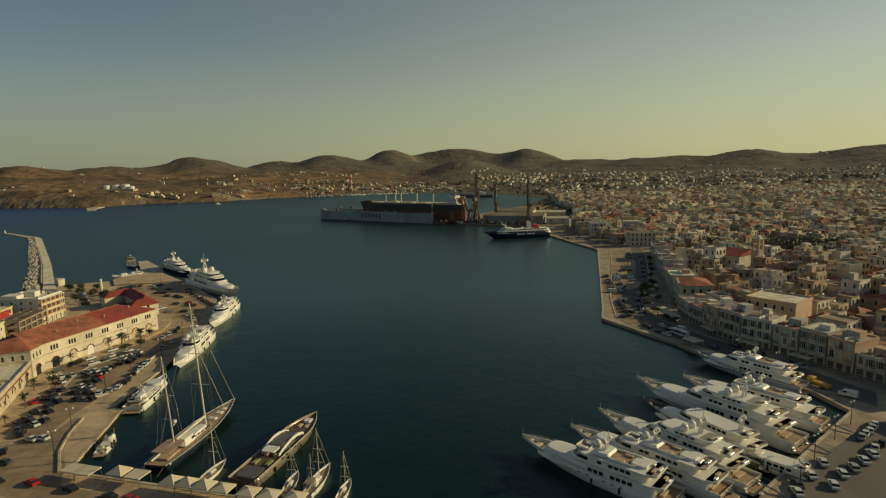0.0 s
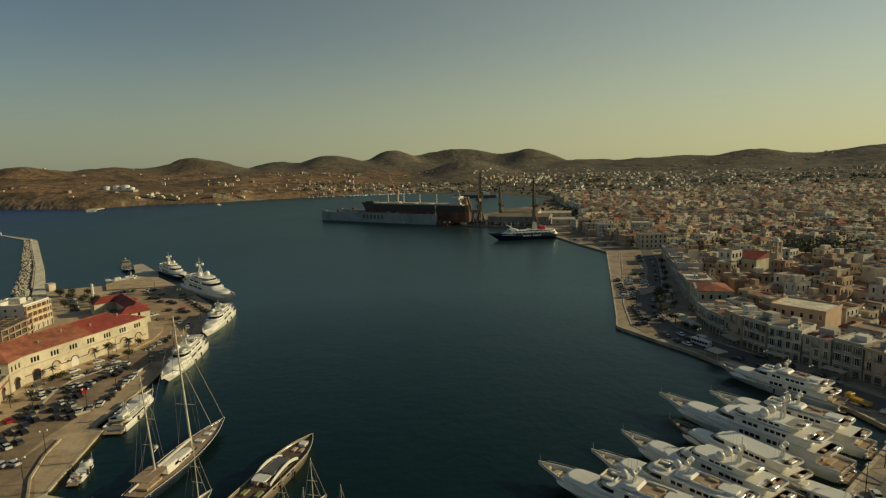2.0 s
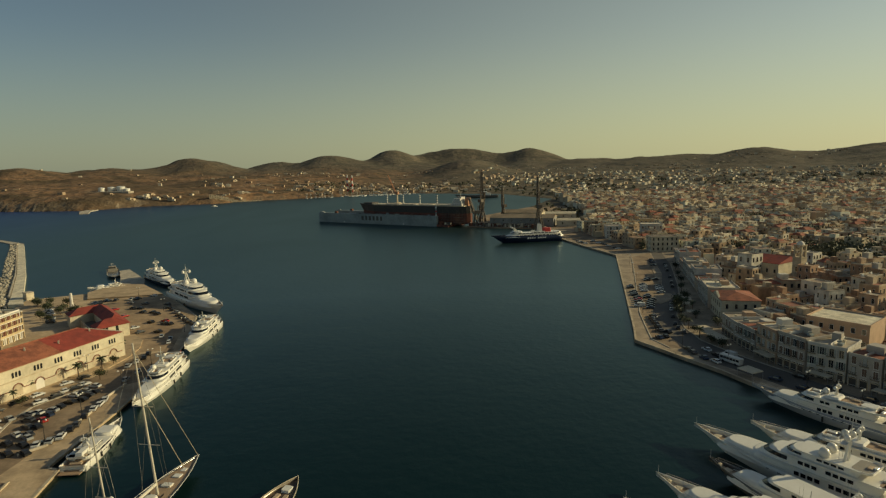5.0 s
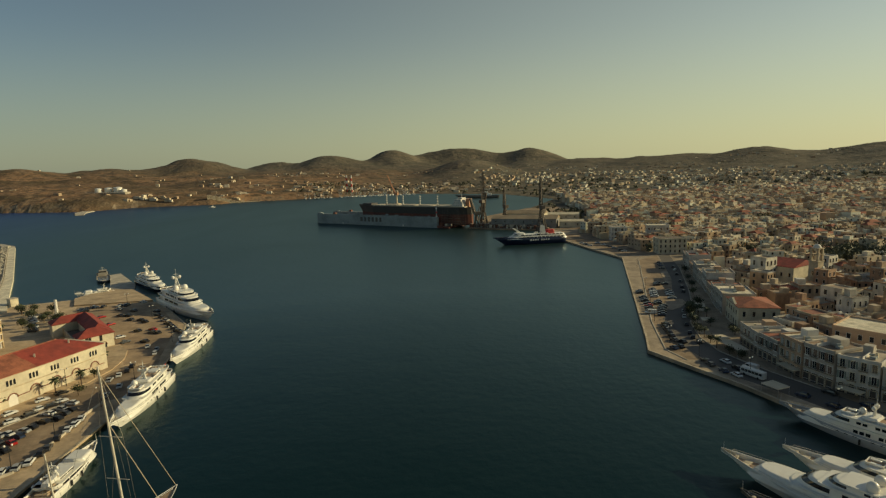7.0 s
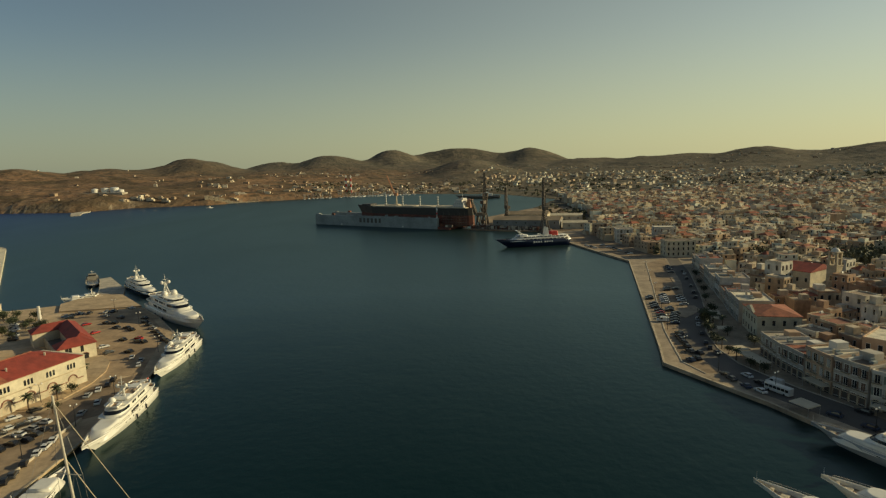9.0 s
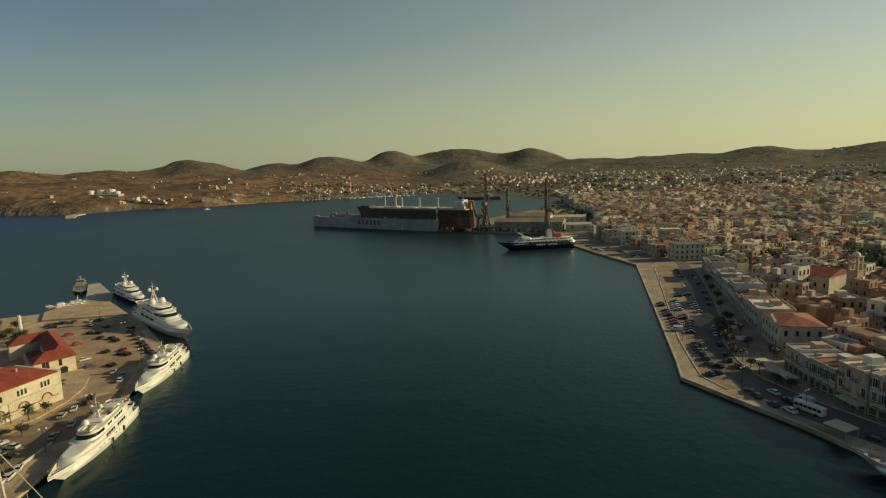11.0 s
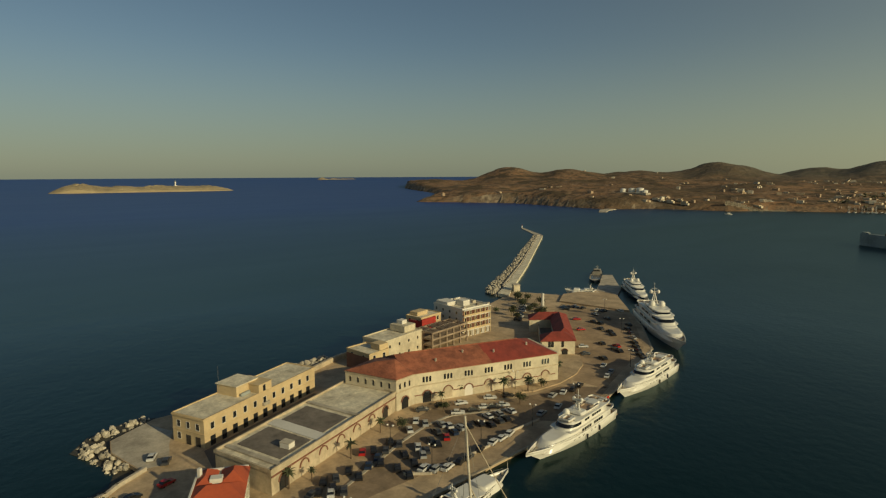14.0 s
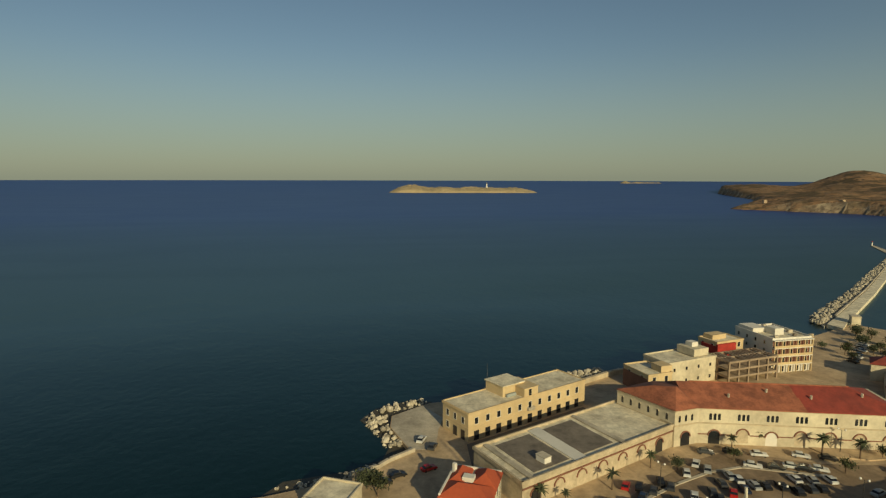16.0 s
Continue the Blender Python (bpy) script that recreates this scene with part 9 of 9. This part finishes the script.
def yard_crane(label, x, y, deg, top, material, jib=30, raise_=65, portal=8, group="shipyard cranes"):
    c = thing("harbour_crane", label, "crane", pose(x, y, QZ + 0.2, 0, 0, deg), group)
    hb = top * 0.42
    bm = new_bm()
    for sx in (-1, 1):
        for sy in (-1, 1):
            tube(bm, (sx * portal / 2, sy * portal / 2, 0), (sx * portal / 4, sy * portal / 4, hb * 0.55), 0.8, 0.65, 5)
    for s in (-1, 1):
        tube(bm, (-portal * 0.38, s * portal * 0.38, hb * 0.25), (portal * 0.38, s * portal * 0.38, hb * 0.25), 0.3, None, 4)
        tube(bm, (s * portal * 0.38, -portal * 0.38, hb * 0.25), (s * portal * 0.38, portal * 0.38, hb * 0.25), 0.3, None, 4)
    part("portal", bm, material, c)
    bm = new_bm()
    lattice(bm, (0, 0, hb * 0.5), (0, 0, hb), portal * 0.5, 5, 0.5)
    part("tower", bm, material, c)
    bm = new_bm()
    box(bm, 0, -1.5, hb, 4.2, 7.5, 3.6, 0, 0.15)
    part("machine_house", bm, material, c)
    bm = new_bm()
    e = (0, jib * math.cos(radians(raise_)), hb + 2 + (top - hb - 2))
    lattice(bm, (0, 2, hb + 2), e, 2.6, 9, 0.45)
    part("jib", bm, material, c)
    bm = new_bm()
    tube(bm, (0, -2, hb + 3.6), (0, -3.5, hb + 3.6 + (top - hb) * 0.35), 0.4, 0.25, 5)
    tube(bm, (0, -3.5, hb + 3.6 + (top - hb) * 0.35), e, 0.12, None, 4)
    tube(bm, e, (e[0], e[1], hb * 0.8), 0.08, None, 4)
    part("stay", bm, material, c)
    return c


yard_crane("tall dark lattice dockyard crane", 44.9, 718.1, -30, 60, CRANE, 12, 80, 9)
yard_crane("smaller brown lattice dockyard crane", 72.0, 729.0, 20, 42, CRANE, 10, 78, 8)
yard_crane("dark lattice quay crane beside the ferry berth", 99.4, 636.6, 10, 55, CRANE, 14, 78, 9)
yard_crane("slim dark tower crane on the dock wall", 47.0, 742.0, 200, 36, CRANE, 18, 60, 6)
yard_crane("slim rusty tower crane at the dock head", 36.5, 697.5, 100, 32, CRANE, 14, 60, 5)


def shed(label, a, b, depth, h, material, name="shed", rise=3.0, cover=None):
    s = thing(name, label, "shed")
    a, b = V2(*a), V2(*b)
    d = (b - a).normalized()
    n = V2(-d.y, d.x)
    wall_prism("wall", [tuple(a), tuple(b), tuple(b + n * depth), tuple(a + n * depth)], QZ - 0.5, h, material, s)
    bm = new_bm()
    hip_roof(bm, a, d, n, (b - a).length, depth, h, rise, 0.4, False, False)
    part("roof", bm, cover or material, s)
    L = (b - a).length
    for i in range(max(2, int(L / 9))):
        put("window", WIN_TALL, s, face_pose(a, b, L * (i + 0.5) / max(2, int(L / 9)), h - 4))
    return s


shed("long grey sheet-clad shipyard hall with a tan roof", (52.1, 686.0), (119.3, 662.2), 26, 11.0, SHED_WALL, cover=SHED_ROOF)
shed("cream shipyard workshop with a tan roof", (69.9, 729.0), (115.5, 713.5), 24, 12.5, CREAM, cover=SHED_ROOF)
shed("low cream yard office", (123.4, 664.4), (148.3, 660.2), 12, 8, CREAM, rise=2)
shed("pale yard store by the inner basin", (119.8, 737.1), (159.3, 728.7), 18, 9, CREAM, rise=2)
clut = Boxes()
yr = random.Random(4)
for i in range(150):
    u, v = yr.random(), yr.random()
    x, y = 28 + 78 * u + 6 * v, 693 - 42 * u + 7 * v + 2
    clut.add(x, y, QZ + 0.2, yr.uniform(1, 5), yr.uniform(1, 4), yr.uniform(0.8, 4), yr.uniform(0, 90), yr.randrange(3), yr.randrange(3))
clut.make("yard_clutter", [RUST, CONCRETE, CRANE], "rusty steel blocks and gear heaped on the yard", "clutter")
sm2, L2 = along((114.9, 1230.2), (25.1, 1236.2))
s2 = thing("moored_ship", "small grey and white ship moored in the inner basin", "ship", sm2)
hull_part(s2, L2, 13, 5, 7, GREYHULL, CONCRETE, full=0.65)
bm = new_bm()
box(bm, 0, -18, 4.4, 10, 22, 5, 0, 0.2)
box(bm, 0, -16, 9.4, 8, 12, 3, 0, 0.2)
part("deckhouse", bm, GEL, s2)
# striped chimneys
for x, y in ((-237.2, 1502.1), (-225.7, 1503.0)):
    c = thing("striped_chimney", "tall red and white striped power station chimney", "chimney", Matrix.Translation((x, y, ground(x, y) - 1)), "power station chimneys")
    for k in range(6):
        bm = new_bm()
        tube(bm, (0, 0, k * 7), (0, 0, k * 7 + 7), 2.4 - k * 0.14, 2.26 - k * 0.14, 10)
        part("band", bm, (SIGNRED, GEL)[k % 2], c)
# fuel tanks on the headland
for i, (dx, dy, r, h) in enumerate(((-26, -6, 7, 8), (-8, 2, 8, 9), (12, 4, 9, 11), (28, -2, 7, 8))):
    x, y = -736 + dx, 1350 + dy
    t = thing("fuel_tank", "round white fuel storage tank on the hillside", "tank", Matrix.Translation((x, y, ground(x, y) - 0.5)), "fuel tanks")
    bm = new_bm()
    tube(bm, (0, 0, -3), (0, 0, h), r, r, 20)
    part("shell", bm, GEL, t)
    bm = new_bm()
    tube(bm, (0, 0, h), (0, 0, h + 1.4), r * 1.01, r * 0.15, 20)
    part("lid", bm, GEL, t)
bm = new_bm()
box(bm, -735, 1330, ground(-735.2, 1335.1) - 6, 100, 18, 8.0, -8, 0.3)
tagged(part("terrace_tanks", bm, CONCRETE, None), "pale concrete terrace under the tanks", "terrace", kind="structure")
slab("jetty_far", [(-691.2, 1164.7), (-684.5, 1128.7), (-649.3, 1071.8), (-636.5, 1077.8), (-665.9, 1134.6), (-671.5, 1169.5)], -3, 1.4, CONCRETE, "grey far jetty below the headland", "jetty")
ruin = Boxes()
for x in range(-499, -405, 9):
    ruin.add(x, 1296 + (x - -499) * 0.45, ground(x, 1311) - 3, 9.2, 7, 8.5, 24, 0, 0, 2, 1)
ruin.make("old_lazaret", [STONE_BASE, DARK], "long ruined stone building on the far shore", "ruin")
# small craft in the far marina
mar = Boxes()
for i in range(120):
    u = yr.random()
    x, y = -351 + 279 * u + yr.gauss(0, 6), 1383 + 64 * u + yr.gauss(0, 7)
    mar.add(x, y, 0, 2.6, 8, 1.6, yr.uniform(-30, 30), 0, 0)
    mar.add(x, y, 1.6, 0.25, 0.25, 10, 0, 0, 0)
mar.make("marina_boats", [GEL], "many small white boats in the far marina", "boats")
tug = thing("small_motorboat", "small white motorboat crossing the bay", "boat", between((-456.2, 1177.2), (-443.7, 1184.2))[0])
hull_part(tug, 13, 4, 1.2, 1.9, GEL, TEAK)
bm = new_bm()
shell(bm, outline(-3, 2, 2.6, 0.3), 0.8, 3.2, 0.9, 0.6)
part("cabin", bm, GEL, tug)


# ---- islets on the horizon ----
def islet(name, label, a, b, half, height, seed, base):
    a, b = V2(*a), V2(*b)
    d = b - a
    n = V2(-d.y, d.x).normalized()
    nu, nv = 90, 22
    vs, fs = [], []
    for i in range(nu):
        for j in range(nv):
            u, v = i / (nu - 1), j / (nv - 1) * 2 - 1
            p = a + d * u + n * v * half
            edge = min(1, 6 * u, 6 * (1 - u)) * max(0, 1 - abs(v) ** 4)
            k = 0.62 + 0.55 * math.exp(-((u - 0.12) / 0.09) ** 2) + 0.25 * rough_noise(u * 6, v * 1.5, seed)
            z = base - 4 + (height * k * (0.55 + 0.45 * (1 - v * v)) + 6) * edge ** 0.5 * (1 + 0.12 * rough_noise(u * 40, v * 8, seed))
            vs.append((p.x, p.y, z))
    for i in range(nu - 1):
        for j in range(nv - 1):
            q = i * nv + j
            fs.append((q, q + nv, q + nv + 1, q + 1))
    me = bpy.data.meshes.new(name)
    me.from_pydata(vs, [], fs)
    me.materials.append(ISLE)
    return tagged(new(name, me), label, "island", kind="structure")


ISLE = mat("islet_rock", (0.42, 0.33, 0.19), (0.28, 0.22, 0.13), 0.95, scale=0.008, fine=0.05, bump=0.6, dist=4.0)
islet("ground_islet", "low ochre rocky islet on the horizon", (-3020, 515), (-2863, 1252), 130, 34, 3.0, 1.5)
islet("ground_far_islet", "thin distant islet at the sea horizon", (-3960, 2340), (-3804, 2648), 60, 22, 8.0, 28)
lh = thing("lighthouse", "white lighthouse on the rocky islet", "lighthouse", Matrix.Translation((-2930, 1010, 22)))
bm = new_bm()
tube(bm, (0, 0, 0), (0, 0, 24), 4.2, 2.8, 10)
part("tower", bm, WHITE_WALL, lh)
bm = new_bm()
tube(bm, (0, 0, 24), (0, 0, 28), 2.6, 2.4, 8)
part("lantern", bm, DARK, lh)
bm = new_bm()
tube(bm, (0, 0, 28), (0, 0, 30.5), 3.0, 0.2, 8)
part("dome", bm, GREYSTEEL, lh)
bm = new_bm()
box(bm, 10, -4, -4, 16, 10, 10)
part("keepers_house", bm, WHITE_WALL, lh)
